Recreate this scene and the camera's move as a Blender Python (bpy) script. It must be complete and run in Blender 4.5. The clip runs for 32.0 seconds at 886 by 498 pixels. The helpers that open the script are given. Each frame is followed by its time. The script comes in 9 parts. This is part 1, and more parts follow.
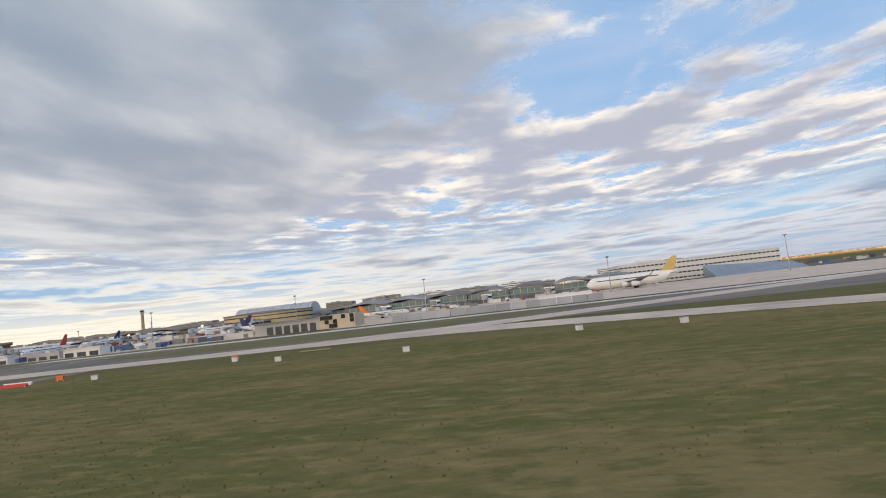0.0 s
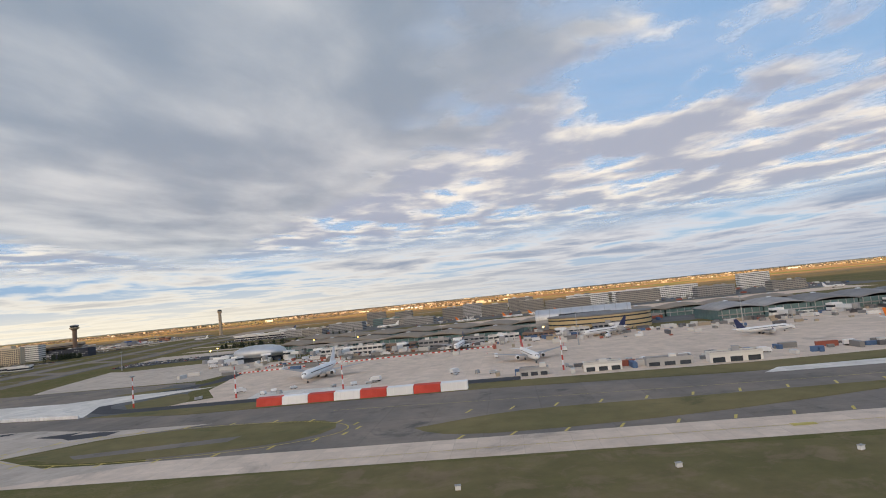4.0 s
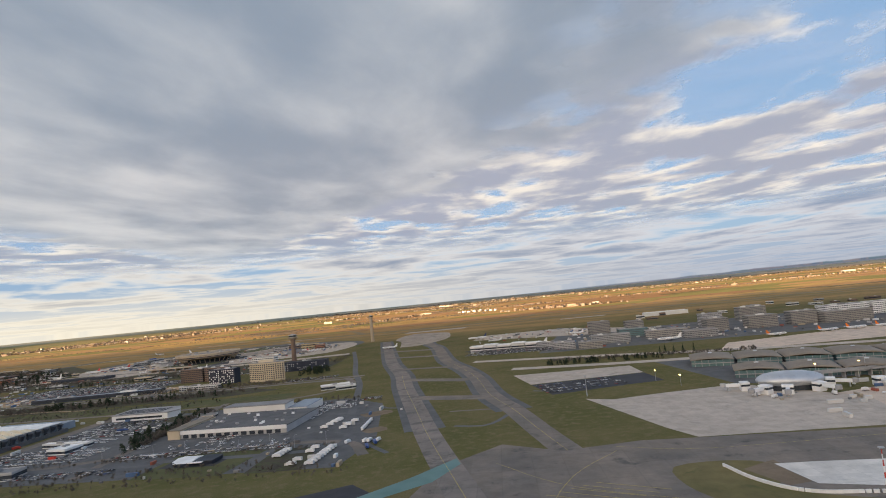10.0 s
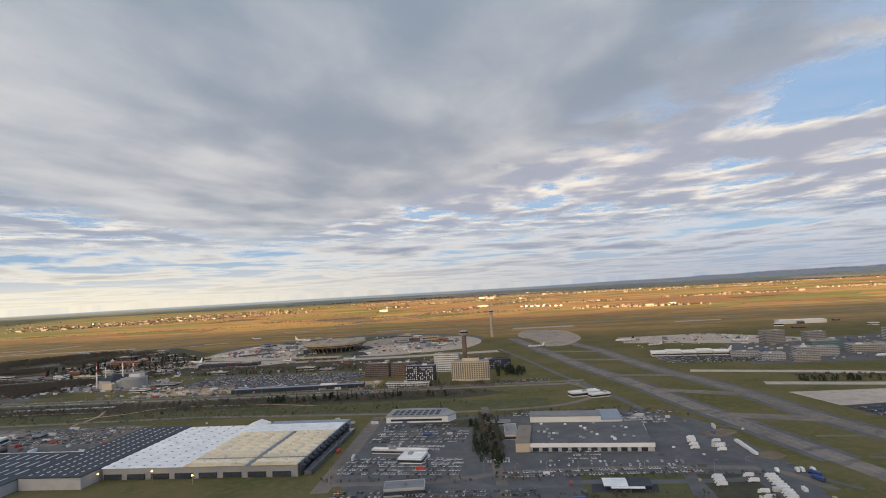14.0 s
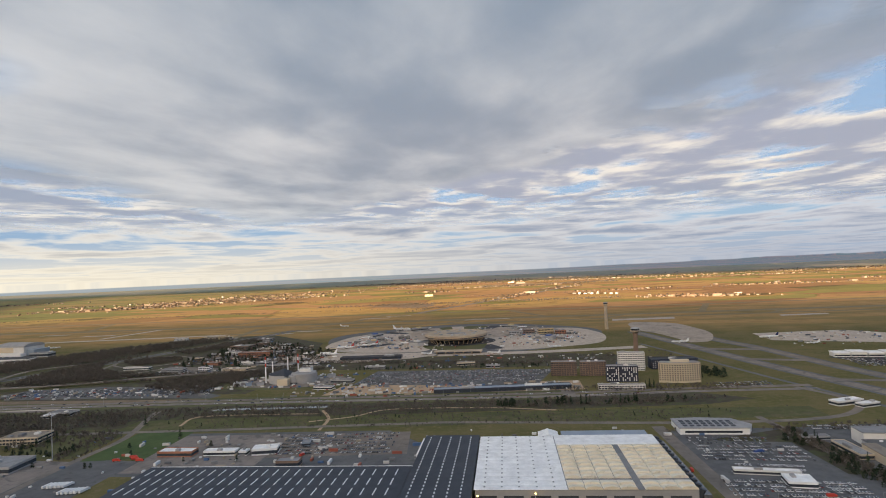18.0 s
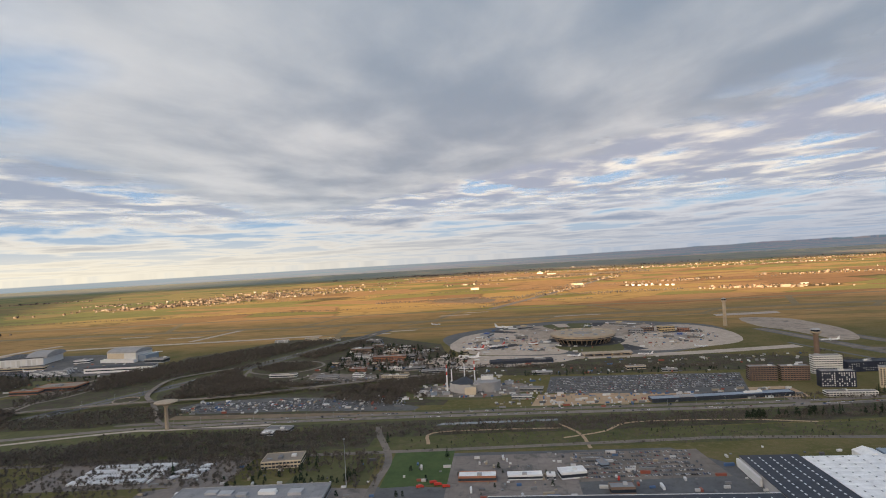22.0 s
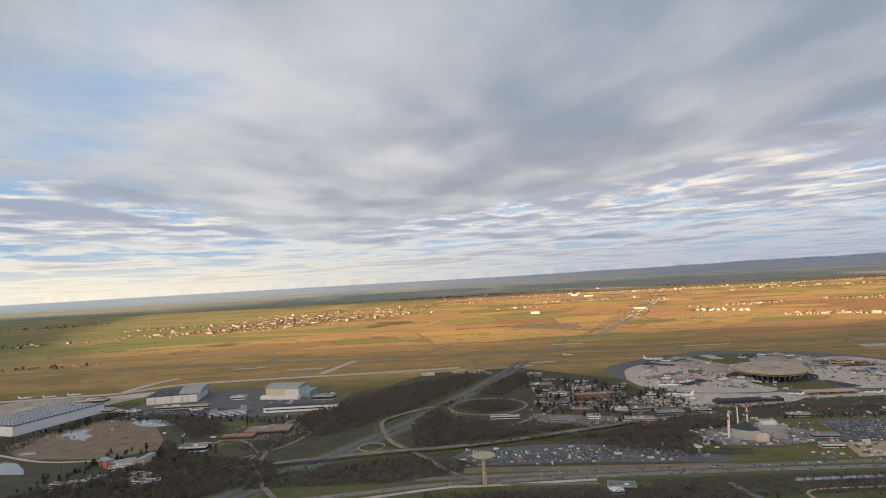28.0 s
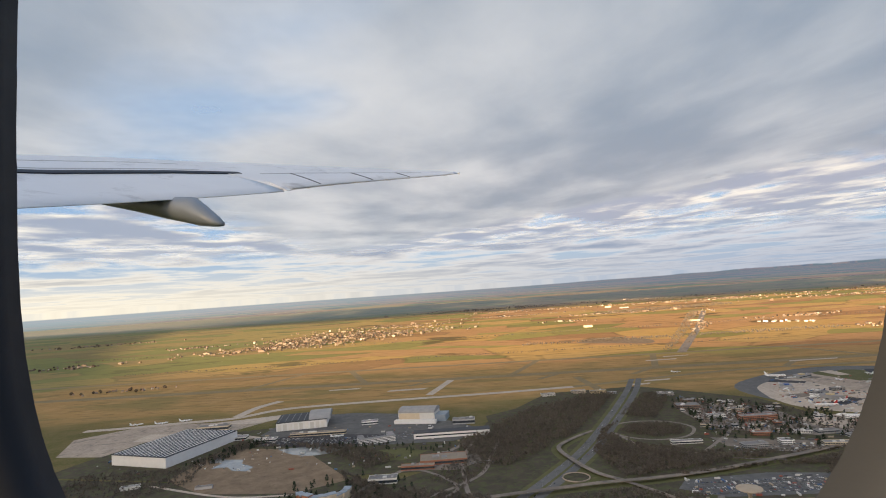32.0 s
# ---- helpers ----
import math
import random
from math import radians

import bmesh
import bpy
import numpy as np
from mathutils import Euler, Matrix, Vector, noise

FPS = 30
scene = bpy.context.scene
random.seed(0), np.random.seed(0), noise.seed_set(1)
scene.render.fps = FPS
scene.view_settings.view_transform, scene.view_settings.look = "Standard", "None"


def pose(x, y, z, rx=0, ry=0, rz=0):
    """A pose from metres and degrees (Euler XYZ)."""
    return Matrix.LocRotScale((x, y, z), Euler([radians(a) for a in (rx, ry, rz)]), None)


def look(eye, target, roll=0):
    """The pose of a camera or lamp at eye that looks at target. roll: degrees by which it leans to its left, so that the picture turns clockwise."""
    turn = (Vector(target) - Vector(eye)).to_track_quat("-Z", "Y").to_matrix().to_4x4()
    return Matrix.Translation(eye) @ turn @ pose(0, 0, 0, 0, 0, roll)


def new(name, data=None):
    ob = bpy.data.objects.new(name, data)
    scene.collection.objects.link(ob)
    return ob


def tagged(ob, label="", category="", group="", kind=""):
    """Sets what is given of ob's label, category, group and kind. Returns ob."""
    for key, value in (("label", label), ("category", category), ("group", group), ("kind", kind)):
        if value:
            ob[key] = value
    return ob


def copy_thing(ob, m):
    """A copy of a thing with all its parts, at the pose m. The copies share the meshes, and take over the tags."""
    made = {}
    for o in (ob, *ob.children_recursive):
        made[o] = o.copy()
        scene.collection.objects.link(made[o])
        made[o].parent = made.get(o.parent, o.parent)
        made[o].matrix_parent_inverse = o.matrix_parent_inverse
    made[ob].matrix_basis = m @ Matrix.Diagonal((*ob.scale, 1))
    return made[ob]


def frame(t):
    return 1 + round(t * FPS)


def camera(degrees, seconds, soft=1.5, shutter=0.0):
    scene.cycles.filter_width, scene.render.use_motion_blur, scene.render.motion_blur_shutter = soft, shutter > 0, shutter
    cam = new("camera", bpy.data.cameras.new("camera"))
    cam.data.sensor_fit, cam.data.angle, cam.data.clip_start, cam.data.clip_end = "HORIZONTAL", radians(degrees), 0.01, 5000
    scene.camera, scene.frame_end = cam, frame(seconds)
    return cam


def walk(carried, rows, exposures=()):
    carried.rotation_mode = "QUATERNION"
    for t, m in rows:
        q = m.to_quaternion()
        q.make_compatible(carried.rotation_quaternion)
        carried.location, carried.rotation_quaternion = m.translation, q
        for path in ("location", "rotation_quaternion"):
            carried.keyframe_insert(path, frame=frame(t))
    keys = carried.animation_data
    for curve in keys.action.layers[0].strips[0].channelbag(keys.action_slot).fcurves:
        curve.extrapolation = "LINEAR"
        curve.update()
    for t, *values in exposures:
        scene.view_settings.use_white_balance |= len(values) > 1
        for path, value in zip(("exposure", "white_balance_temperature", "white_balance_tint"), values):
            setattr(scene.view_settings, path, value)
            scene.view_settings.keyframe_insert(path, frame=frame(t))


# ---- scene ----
cam = camera(76.04, 32.0, soft=1.0, shutter=0.0)
SCALE = 0.4
PATH = [
    (0.0, -0.00, -0.00, 10.76, 94.815, 6.561, 8.529),
    (0.5, -47.68, -0.56, 13.97, 95.205, 5.905, 8.282),
    (1.0, -95.42, -1.12, 17.41, 95.230, 5.310, 7.594),
    (1.5, -143.23, -1.69, 21.35, 95.190, 6.215, 7.230),
    (2.0, -191.08, -2.29, 25.77, 95.314, 6.341, 7.043),
    (2.5, -238.99, -2.89, 30.65, 95.339, 7.038, 6.778),
    (3.0, -286.89, -3.45, 35.91, 95.333, 6.608, 6.776),
    (3.5, -334.83, -3.94, 41.48, 95.297, 5.977, 6.715),
    (5.5, -526.30, -4.89, 67.44, 93.521, 6.036, 5.184),
    (6.0, -572.98, -4.79, 73.66, 93.777, 6.614, 5.167),
    (6.5, -619.43, -4.62, 79.82, 93.993, 6.840, 5.188),
    (7.0, -665.67, -4.40, 86.01, 94.074, 6.512, 4.975),
    (7.5, -711.62, -4.15, 92.28, 94.078, 7.158, 4.839),
    (8.0, -757.19, -3.86, 98.59, 94.219, 7.186, 5.112),
    (8.5, -802.38, -3.57, 104.92, 94.349, 7.024, 5.123),
    (9.0, -847.31, -3.25, 111.23, 94.489, 6.232, 5.056),
    (9.5, -892.10, -2.91, 117.49, 94.625, 6.730, 5.160),
    (10.0, -936.89, -2.55, 123.68, 94.791, 5.576, 5.366),
    (10.5, -981.75, -2.19, 129.80, 95.052, 5.793, 5.941),
    (11.0, -1026.72, -1.90, 135.85, 95.219, 6.444, 6.060),
    (11.5, -1071.85, -1.69, 141.85, 95.305, 5.910, 6.132),
    (12.0, -1117.15, -1.52, 147.75, 95.343, 4.783, 6.256),
    (12.5, -1162.64, -1.38, 153.55, 94.980, 3.728, 6.473),
    (13.0, -1208.28, -1.24, 159.28, 94.200, 3.635, 6.308),
    (13.5, -1253.97, -1.09, 165.01, 94.027, 4.515, 6.411),
    (14.0, -1299.64, -0.97, 170.73, 93.758, 3.167, 6.352),
    (14.5, -1345.29, -0.88, 176.44, 93.312, 3.643, 6.261),
    (16.5, -1528.07, -0.89, 199.06, 93.748, 4.306, 6.467),
    (17.0, -1574.24, -1.11, 204.67, 93.602, 3.353, 6.294),
    (17.5, -1620.47, -1.36, 210.30, 92.712, 3.003, 6.144),
    (18.0, -1666.73, -1.64, 215.94, 91.885, 2.442, 6.154),
    (18.5, -1712.94, -1.96, 221.60, 91.578, 3.682, 6.069),
    (19.0, -1759.06, -2.33, 227.33, 91.054, 3.748, 6.017),
    (19.5, -1805.02, -2.75, 233.17, 90.591, 3.772, 5.869),
    (20.0, -1850.81, -3.20, 239.08, 90.413, 3.825, 5.961),
    (20.5, -1896.42, -3.66, 244.98, 90.446, 2.846, 5.890),
    (21.0, -1941.85, -4.11, 250.87, 90.577, 2.916, 5.753),
    (21.5, -1987.08, -4.52, 256.70, 90.656, 3.137, 5.868),
    (22.0, -2032.14, -4.91, 262.48, 90.810, 3.222, 5.905),
    (22.5, -2077.05, -5.32, 268.21, 91.029, 2.656, 5.804),
    (23.0, -2121.87, -5.72, 273.87, 91.222, 3.169, 5.792),
    (23.5, -2166.62, -6.16, 279.48, 91.732, 4.462, 5.806),
    (24.0, -2211.36, -6.61, 285.07, 92.332, 4.571, 5.762),
    (24.5, -2256.12, -7.08, 290.67, 92.742, 4.171, 5.697),
    (25.0, -2300.97, -7.54, 296.29, 93.020, 3.460, 5.637),
    (25.5, -2345.97, -7.95, 301.96, 93.055, 3.992, 5.448),
    (27.5, -2531.15, -7.85, 325.36, 92.490, 3.741, 4.754),
    (28.0, -2579.02, -7.21, 331.16, 92.590, 3.149, 4.618),
    (28.5, -2627.12, -6.48, 336.95, 92.798, 3.542, 4.423),
    (29.0, -2675.42, -5.67, 342.70, 93.104, 3.003, 4.274),
    (29.5, -2723.85, -4.80, 348.35, 93.486, 3.215, 4.204),
    (30.0, -2772.38, -3.90, 353.90, 93.732, 3.128, 4.108),
    (30.5, -2820.98, -2.96, 359.32, 93.899, 3.182, 4.111),
    (31.0, -2869.61, -2.00, 364.63, 93.894, 3.074, 4.078),
    (31.5, -2918.26, -1.03, 369.90, 93.795, 3.700, 4.661),
    (32.0, -2966.92, -0.04, 375.15, 93.772, 3.869, 4.545),
]
walk(cam, [(t, pose(x * SCALE, y * SCALE, z * SCALE, a, b, c)) for t, x, y, z, a, b, c in PATH], [(0, 1.70), (2, 1.57), (6, 1.57), (12, 1.51), (25, 1.53), (32, 1.62)])

# ---------------------------------------------------------------- world, sun
SUN_EL, SUN_AZ = 8.0, 205.0
sun = new("sun", bpy.data.lights.new("sun", "SUN"))
sun.data.energy, sun.data.angle, sun.data.color = 5.7, radians(0.6), (1.0, 0.70, 0.40)
sx, sy, sz = math.sin(radians(SUN_AZ)) * math.cos(radians(SUN_EL)), math.cos(radians(SUN_AZ)) * math.cos(radians(SUN_EL)), math.sin(radians(SUN_EL))
sun.matrix_world = look((sx * 1000, sy * 1000, sz * 1000), (0, 0, 0))


class Nodes:
    """A short way to wire node trees."""

    def __init__(self, tree):
        self.t = tree
        tree.nodes.clear()

    def n(self, kind, **props):
        nd = self.t.nodes.new(kind)
        for k, v in props.items():
            setattr(nd, k, v)
        return nd

    def put(self, socket, value):
        if isinstance(value, (int, float)):
            socket.default_value = value
        elif isinstance(value, tuple):
            socket.default_value = value if len(value) == len(socket.default_value) else (*value, 1.0)
        else:
            self.t.links.new(value, socket)

    def math(self, op, a, b=0.0, c=None):
        nd = self.n("ShaderNodeMath", operation=op)
        self.put(nd.inputs[0], a)
        self.put(nd.inputs[1], b)
        if c is not None:
            self.put(nd.inputs[2], c)
        return nd.outputs[0]

    def mix(self, f, a, b, blend="MIX"):
        nd = self.n("ShaderNodeMix", data_type="RGBA", blend_type=blend)
        self.put(nd.inputs[0], f)
        self.put(nd.inputs[6], a)
        self.put(nd.inputs[7], b)
        return nd.outputs[2]

    def step(self, v, lo, hi):
        nd = self.n("ShaderNodeMapRange", interpolation_type="SMOOTHSTEP")
        self.put(nd.inputs[0], v)
        nd.inputs[1].default_value, nd.inputs[2].default_value = lo, hi
        return nd.outputs[0]

    def noise(self, vec, scale, detail=4.0, rough=0.55, distort=0.0):
        nd = self.n("ShaderNodeTexNoise")
        if vec is not None:
            self.put(nd.inputs["Vector"], vec)
        nd.inputs["Scale"].default_value, nd.inputs["Detail"].default_value = scale, detail
        nd.inputs["Roughness"].default_value, nd.inputs["Distortion"].default_value = rough, distort
        return nd.outputs["Fac"]

    def mapping(self, vec, rot=(0, 0, 0), scale=(1, 1, 1), loc=(0, 0, 0)):
        nd = self.n("ShaderNodeMapping")
        self.put(nd.inputs["Vector"], vec)
        nd.inputs["Rotation"].default_value, nd.inputs["Scale"].default_value, nd.inputs["Location"].default_value = [radians(a) for a in rot], scale, loc
        return nd.outputs[0]

    def voronoi(self, vec, scale, feature="F1", out="Color", rnd=1.0):
        nd = self.n("ShaderNodeTexVoronoi", feature=feature)
        self.put(nd.inputs["Vector"], vec)
        nd.inputs["Scale"].default_value = scale
        nd.inputs["Randomness"].default_value = rnd
        return nd.outputs[out]


def sky_world():
    w = bpy.data.worlds.new("sky")
    scene.world = w
    w.use_nodes = True
    g = Nodes(w.node_tree)
    co = g.n("ShaderNodeTexCoord").outputs["Generated"]
    sep = g.n("ShaderNodeSeparateXYZ")
    g.put(sep.inputs[0], co)
    x, y, z = sep.outputs
    sky = g.n("ShaderNodeTexSky", sky_type="NISHITA", sun_disc=False, sun_elevation=radians(SUN_EL), sun_rotation=radians(SUN_AZ))
    blue = g.mix(1.0, sky.outputs[0], (0.12, 0.12, 0.12), "MULTIPLY")
    # cloud bank of the far sky, laid out on a level plane
    zz = g.math("ADD", g.math("MAXIMUM", z, 0.0), 0.035)
    comb = g.n("ShaderNodeCombineXYZ")
    g.put(comb.inputs[0], g.math("DIVIDE", x, zz))
    g.put(comb.inputs[1], g.math("DIVIDE", y, zz))
    plane = comb.outputs[0]
    streak = g.mapping(plane, rot=(0, 0, 12), scale=(0.46, 0.40, 1))
    n1 = g.noise(streak, 1.0, 7, 0.58, 0.3)
    n2 = g.noise(g.mapping(plane, rot=(0, 0, -8), scale=(0.1, 0.2, 1), loc=(3, 1, 0)), 1.0, 4, 0.5)
    dens = g.math("ADD", g.math("MULTIPLY", n1, 0.7), g.math("MULTIPLY", n2, 0.3))
    cover = g.math("MULTIPLY", g.step(dens, 0.42, 0.52), g.math("SUBTRACT", 1.0, g.step(z, 0.075, 0.125)))
    thick = g.step(dens, 0.42, 0.63)
    warm = g.step(g.math("MULTIPLY", x, -1.0), -0.5, 0.9)
    lit = g.mix(warm, (0.84, 0.81, 0.80), (1.02, 0.95, 0.82))
    grey = g.mix(warm, (0.25, 0.31, 0.43), (0.34, 0.37, 0.43))
    cloud = g.mix(thick, lit, grey)
    up = g.mix(cover, g.mix(0.75, blue, (0.29, 0.47, 0.75)), cloud)
    up = g.mix(1.0, up, (0.68, 0.68, 0.68), "MULTIPLY")
    glow = g.mix(warm, (0.28, 0.31, 0.37), (0.72, 0.64, 0.48))
    low = g.math("SUBTRACT", 1.0, g.step(z, -0.005, 0.075))
    up = g.mix(g.math("MULTIPLY", low, 0.75), up, glow)
    # bright western sky round the veiled sun
    dot = g.n("ShaderNodeVectorMath", operation="DOT_PRODUCT")
    g.put(dot.inputs[0], co)
    dot.inputs[1].default_value = (sx, sy, sz)
    halo = g.math("POWER", g.math("MAXIMUM", dot.outputs["Value"], 0.0), 3.0)
    up = g.mix(1.0, up, g.mix(halo, (0, 0, 0), (1.5, 1.12, 0.68)), "ADD")
    # the plain beyond the modelled ground: fields, villages, wooded hills; cloud shade and haze are mixed into its
    # colour
    dz = g.math("MAXIMUM", g.math("MULTIPLY", z, -1.0), 0.006)
    comb2 = g.n("ShaderNodeCombineXYZ")
    g.put(comb2.inputs[0], g.math("DIVIDE", x, dz))
    g.put(comb2.inputs[1], g.math("DIVIDE", y, dz))
    far = comb2.outputs[0]
    v = g.voronoi(g.mapping(far, rot=(0, 0, 25), scale=(0.20, 0.42, 1)), 1.0)
    vs = g.n("ShaderNodeSeparateColor")
    g.put(vs.inputs[0], v)
    fld = g.n("ShaderNodeValToRGB")
    g.put(fld.inputs[0], vs.outputs[0])
    el = fld.color_ramp.elements
    el[0].position, el[0].color = 0.0, (0.13, 0.15, 0.04, 1)
    el[1].position, el[1].color = 1.0, (0.46, 0.26, 0.06, 1)
    for p, c in ((0.3, (0.22, 0.20, 0.05, 1)), (0.55, (0.40, 0.24, 0.07, 1)), (0.8, (0.30, 0.15, 0.05, 1))):
        e = el.new(p)
        e.color = c
    land = g.mix(g.step(g.noise(far, 0.35, 4), 0.5, 0.72), fld.outputs[0], (0.07, 0.075, 0.05))
    spots = g.math("MULTIPLY", g.step(g.voronoi(far, 3.4, out="Distance"), 0.26, 0.12), g.step(g.noise(g.mapping(far, scale=(0.10, 0.16, 1)), 1.0, 3), 0.53, 0.60))
    land = g.mix(spots, land, (0.95, 0.70, 0.42))
    # cloud shade over the western land, put in as a duller tint
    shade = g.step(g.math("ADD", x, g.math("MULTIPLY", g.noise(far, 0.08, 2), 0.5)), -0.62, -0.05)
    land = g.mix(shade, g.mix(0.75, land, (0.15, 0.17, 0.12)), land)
    # distance haze, blended into the land colour towards the horizon
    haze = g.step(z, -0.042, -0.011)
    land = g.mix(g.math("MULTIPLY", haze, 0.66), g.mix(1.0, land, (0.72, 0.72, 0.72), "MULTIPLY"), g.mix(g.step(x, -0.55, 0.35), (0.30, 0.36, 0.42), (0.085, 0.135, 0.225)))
    azi = g.n("ShaderNodeCombineXYZ")
    g.put(azi.inputs[0], g.math("MULTIPLY", x, 9.0))
    hill = g.math("MULTIPLY", g.math("MULTIPLY", g.noise(azi.outputs[0], 1.0, 5), g.step(x, -0.05, 0.7)), 0.015)
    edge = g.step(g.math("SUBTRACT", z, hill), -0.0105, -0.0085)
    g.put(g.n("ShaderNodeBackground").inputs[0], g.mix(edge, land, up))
    bg = [n for n in w.node_tree.nodes if n.bl_idname == "ShaderNodeBackground"][0]
    bg.inputs[1].default_value = 0.53
    w.node_tree.links.new(bg.outputs[0], g.n("ShaderNodeOutputWorld").inputs[0])


sky_world()

# ---------------------------------------------------------------- materials
MATS = {}


def material(name, c1, c2, big=0.05, small=1.5, rough=0.8, metal=0.0, bump=0.15, vary=0.0, spec=0.3, dirt=None, dirt_at=(0.55, 0.7), cell=0.0):
    """Two-scale mottled surface; big and small are noise scales in 1/m."""
    m = bpy.data.materials.new(name)
    m.use_nodes = True
    g = Nodes(m.node_tree)
    co = g.n("ShaderNodeTexCoord").outputs["Object"]
    a = g.noise(co, big, 5, 0.6)
    b = g.noise(co, small, 4, 0.6)
    f = g.math("ADD", g.math("MULTIPLY", g.step(a, 0.3, 0.7), 0.65), g.math("MULTIPLY", b, 0.35))
    col = g.mix(f, c1, c2)
    if dirt:
        col = g.mix(g.math("MULTIPLY", g.step(g.noise(co, big * 2.3, 6, 0.7, 0.6), *dirt_at), 0.7), col, dirt)
    if 0.009 < big < 0.045:
        # patchy wear a few metres across
        mid = g.n("ShaderNodeHueSaturation")
        g.put(mid.inputs["Value"], g.math("ADD", 0.62, g.math("MULTIPLY", g.noise(co, 0.09, 5, 0.7), 0.76)))
        g.put(mid.inputs["Color"], col)
        col = mid.outputs[0]
    if cell:
        # laid in bays: each with a tint of its own, dark sealed joints between
        sn = g.n("ShaderNodeVectorMath", operation="SNAP")
        g.put(sn.inputs[0], co)
        sn.inputs[1].default_value = (cell, cell * 1.3, 1000.0)
        wn = g.n("ShaderNodeTexWhiteNoise")
        g.put(wn.inputs["Vector"], sn.outputs[0])
        hs0 = g.n("ShaderNodeHueSaturation")
        g.put(hs0.inputs["Value"], g.math("ADD", 0.94, g.math("MULTIPLY", wn.outputs["Value"], 0.12)))
        g.put(hs0.inputs["Color"], col)
        col = hs0.outputs[0]
        sp = g.n("ShaderNodeSeparateXYZ")
        g.put(sp.inputs[0], co)
        for out, size in ((sp.outputs[0], cell), (sp.outputs[1], cell * 1.3)):
            fr = g.math("FRACT", g.math("DIVIDE", out, size))
            seam = g.math("SUBTRACT", 1.0, g.step(fr, 0.012, 0.035))
            col = g.mix(g.math("MULTIPLY", seam, 0.16), col, (0.05, 0.048, 0.045))
    if vary:
        rnd = g.n("ShaderNodeObjectInfo").outputs["Random"]
        hs = g.n("ShaderNodeHueSaturation")
        g.put(hs.inputs["Value"], g.math("ADD", 1.0 - vary, g.math("MULTIPLY", rnd, 2 * vary)))
        g.put(hs.inputs["Color"], col)
        col = hs.outputs[0]
    p = g.n("ShaderNodeBsdfPrincipled")
    g.put(p.inputs["Base Color"], col)
    g.put(p.inputs["Roughness"], g.math("ADD", rough - 0.08, g.math("MULTIPLY", b, 0.16)))
    p.inputs["Metallic"].default_value = metal
    p.inputs["Specular IOR Level"].default_value = spec
    if bump:
        bp = g.n("ShaderNodeBump")
        bp.inputs["Strength"].default_value, bp.inputs["Distance"].default_value = bump, 0.1
        g.put(bp.inputs["Height"], b)
        g.put(p.inputs["Normal"], bp.outputs[0])
    g.t.links.new(p.outputs[0], g.n("ShaderNodeOutputMaterial").inputs[0])
    MATS[name] = m
    return m


material("asphalt", (0.135, 0.122, 0.110), (0.25, 0.205, 0.165), 0.02, 0.5, 0.9, dirt=(0.07, 0.068, 0.066), cell=22.0)
material("asphalt_yard", (0.085, 0.086, 0.09), (0.145, 0.143, 0.14), 0.03, 0.6, 0.88, dirt=(0.055, 0.054, 0.053))
material("asphalt_road", (0.10, 0.10, 0.104), (0.15, 0.148, 0.147), 0.02, 0.5, 0.88, dirt=(0.07, 0.07, 0.07))
material("asphalt_dark", (0.035, 0.036, 0.042), (0.06, 0.06, 0.066), 0.03, 0.6, 0.85)
material("asphalt_worn", (0.19, 0.165, 0.145), (0.26, 0.22, 0.19), 0.015, 0.4, 0.9, dirt=(0.10, 0.095, 0.09), dirt_at=(0.5, 0.62), cell=26.0)
material("concrete_old", (0.32, 0.265, 0.215), (0.43, 0.355, 0.29), 0.012, 0.2, 0.9, dirt=(0.14, 0.125, 0.115), dirt_at=(0.5, 0.66), cell=7.5)
material("concrete", (0.42, 0.355, 0.295), (0.52, 0.44, 0.365), 0.012, 0.3, 0.85, dirt=(0.24, 0.22, 0.20), dirt_at=(0.56, 0.74), cell=7.5)
material("concrete_pink", (0.55, 0.435, 0.34), (0.65, 0.52, 0.415), 0.01, 0.25, 0.85, dirt=(0.25, 0.215, 0.19), dirt_at=(0.55, 0.75), cell=7.5)
material("concrete_new", (0.60, 0.555, 0.50), (0.70, 0.65, 0.585), 0.02, 0.25, 0.8, dirt=(0.36, 0.355, 0.345), dirt_at=(0.58, 0.7), cell=10.0)
material("earth", (0.15, 0.107, 0.07), (0.25, 0.187, 0.127), 0.03, 0.4, 0.95, dirt=(0.10, 0.08, 0.05))
material("sand", (0.36, 0.25, 0.16), (0.46, 0.34, 0.22), 0.03, 0.4, 0.95)
material("meadow", (0.060, 0.072, 0.024), (0.112, 0.110, 0.040), 0.02, 0.3, 0.95, dirt=(0.13, 0.105, 0.055), dirt_at=(0.48, 0.62))
material("verge", (0.120, 0.108, 0.040), (0.200, 0.155, 0.066), 0.02, 0.3, 0.95, dirt=(0.085, 0.088, 0.033))
material("lawn_bright", (0.050, 0.085, 0.026), (0.078, 0.110, 0.036), 0.03, 0.3, 0.95)
material("turf", (0.108, 0.096, 0.032), (0.172, 0.134, 0.058), 0.03, 0.35, 0.95, dirt=(0.205, 0.145, 0.085), dirt_at=(0.48, 0.64))
material("lawn", (0.080, 0.088, 0.032), (0.120, 0.112, 0.048), 0.02, 0.3, 0.95)
material("scrub", (0.042, 0.036, 0.026), (0.088, 0.072, 0.050), 0.025, 0.35, 0.95, dirt=(0.078, 0.090, 0.034), dirt_at=(0.46, 0.58))
material("water", (0.17, 0.185, 0.19), (0.24, 0.25, 0.25), 0.02, 0.3, 0.15, bump=0.02, spec=0.5)
material("teal_sheet", (0.07, 0.16, 0.15), (0.12, 0.23, 0.215), 0.05, 0.4, 0.5)
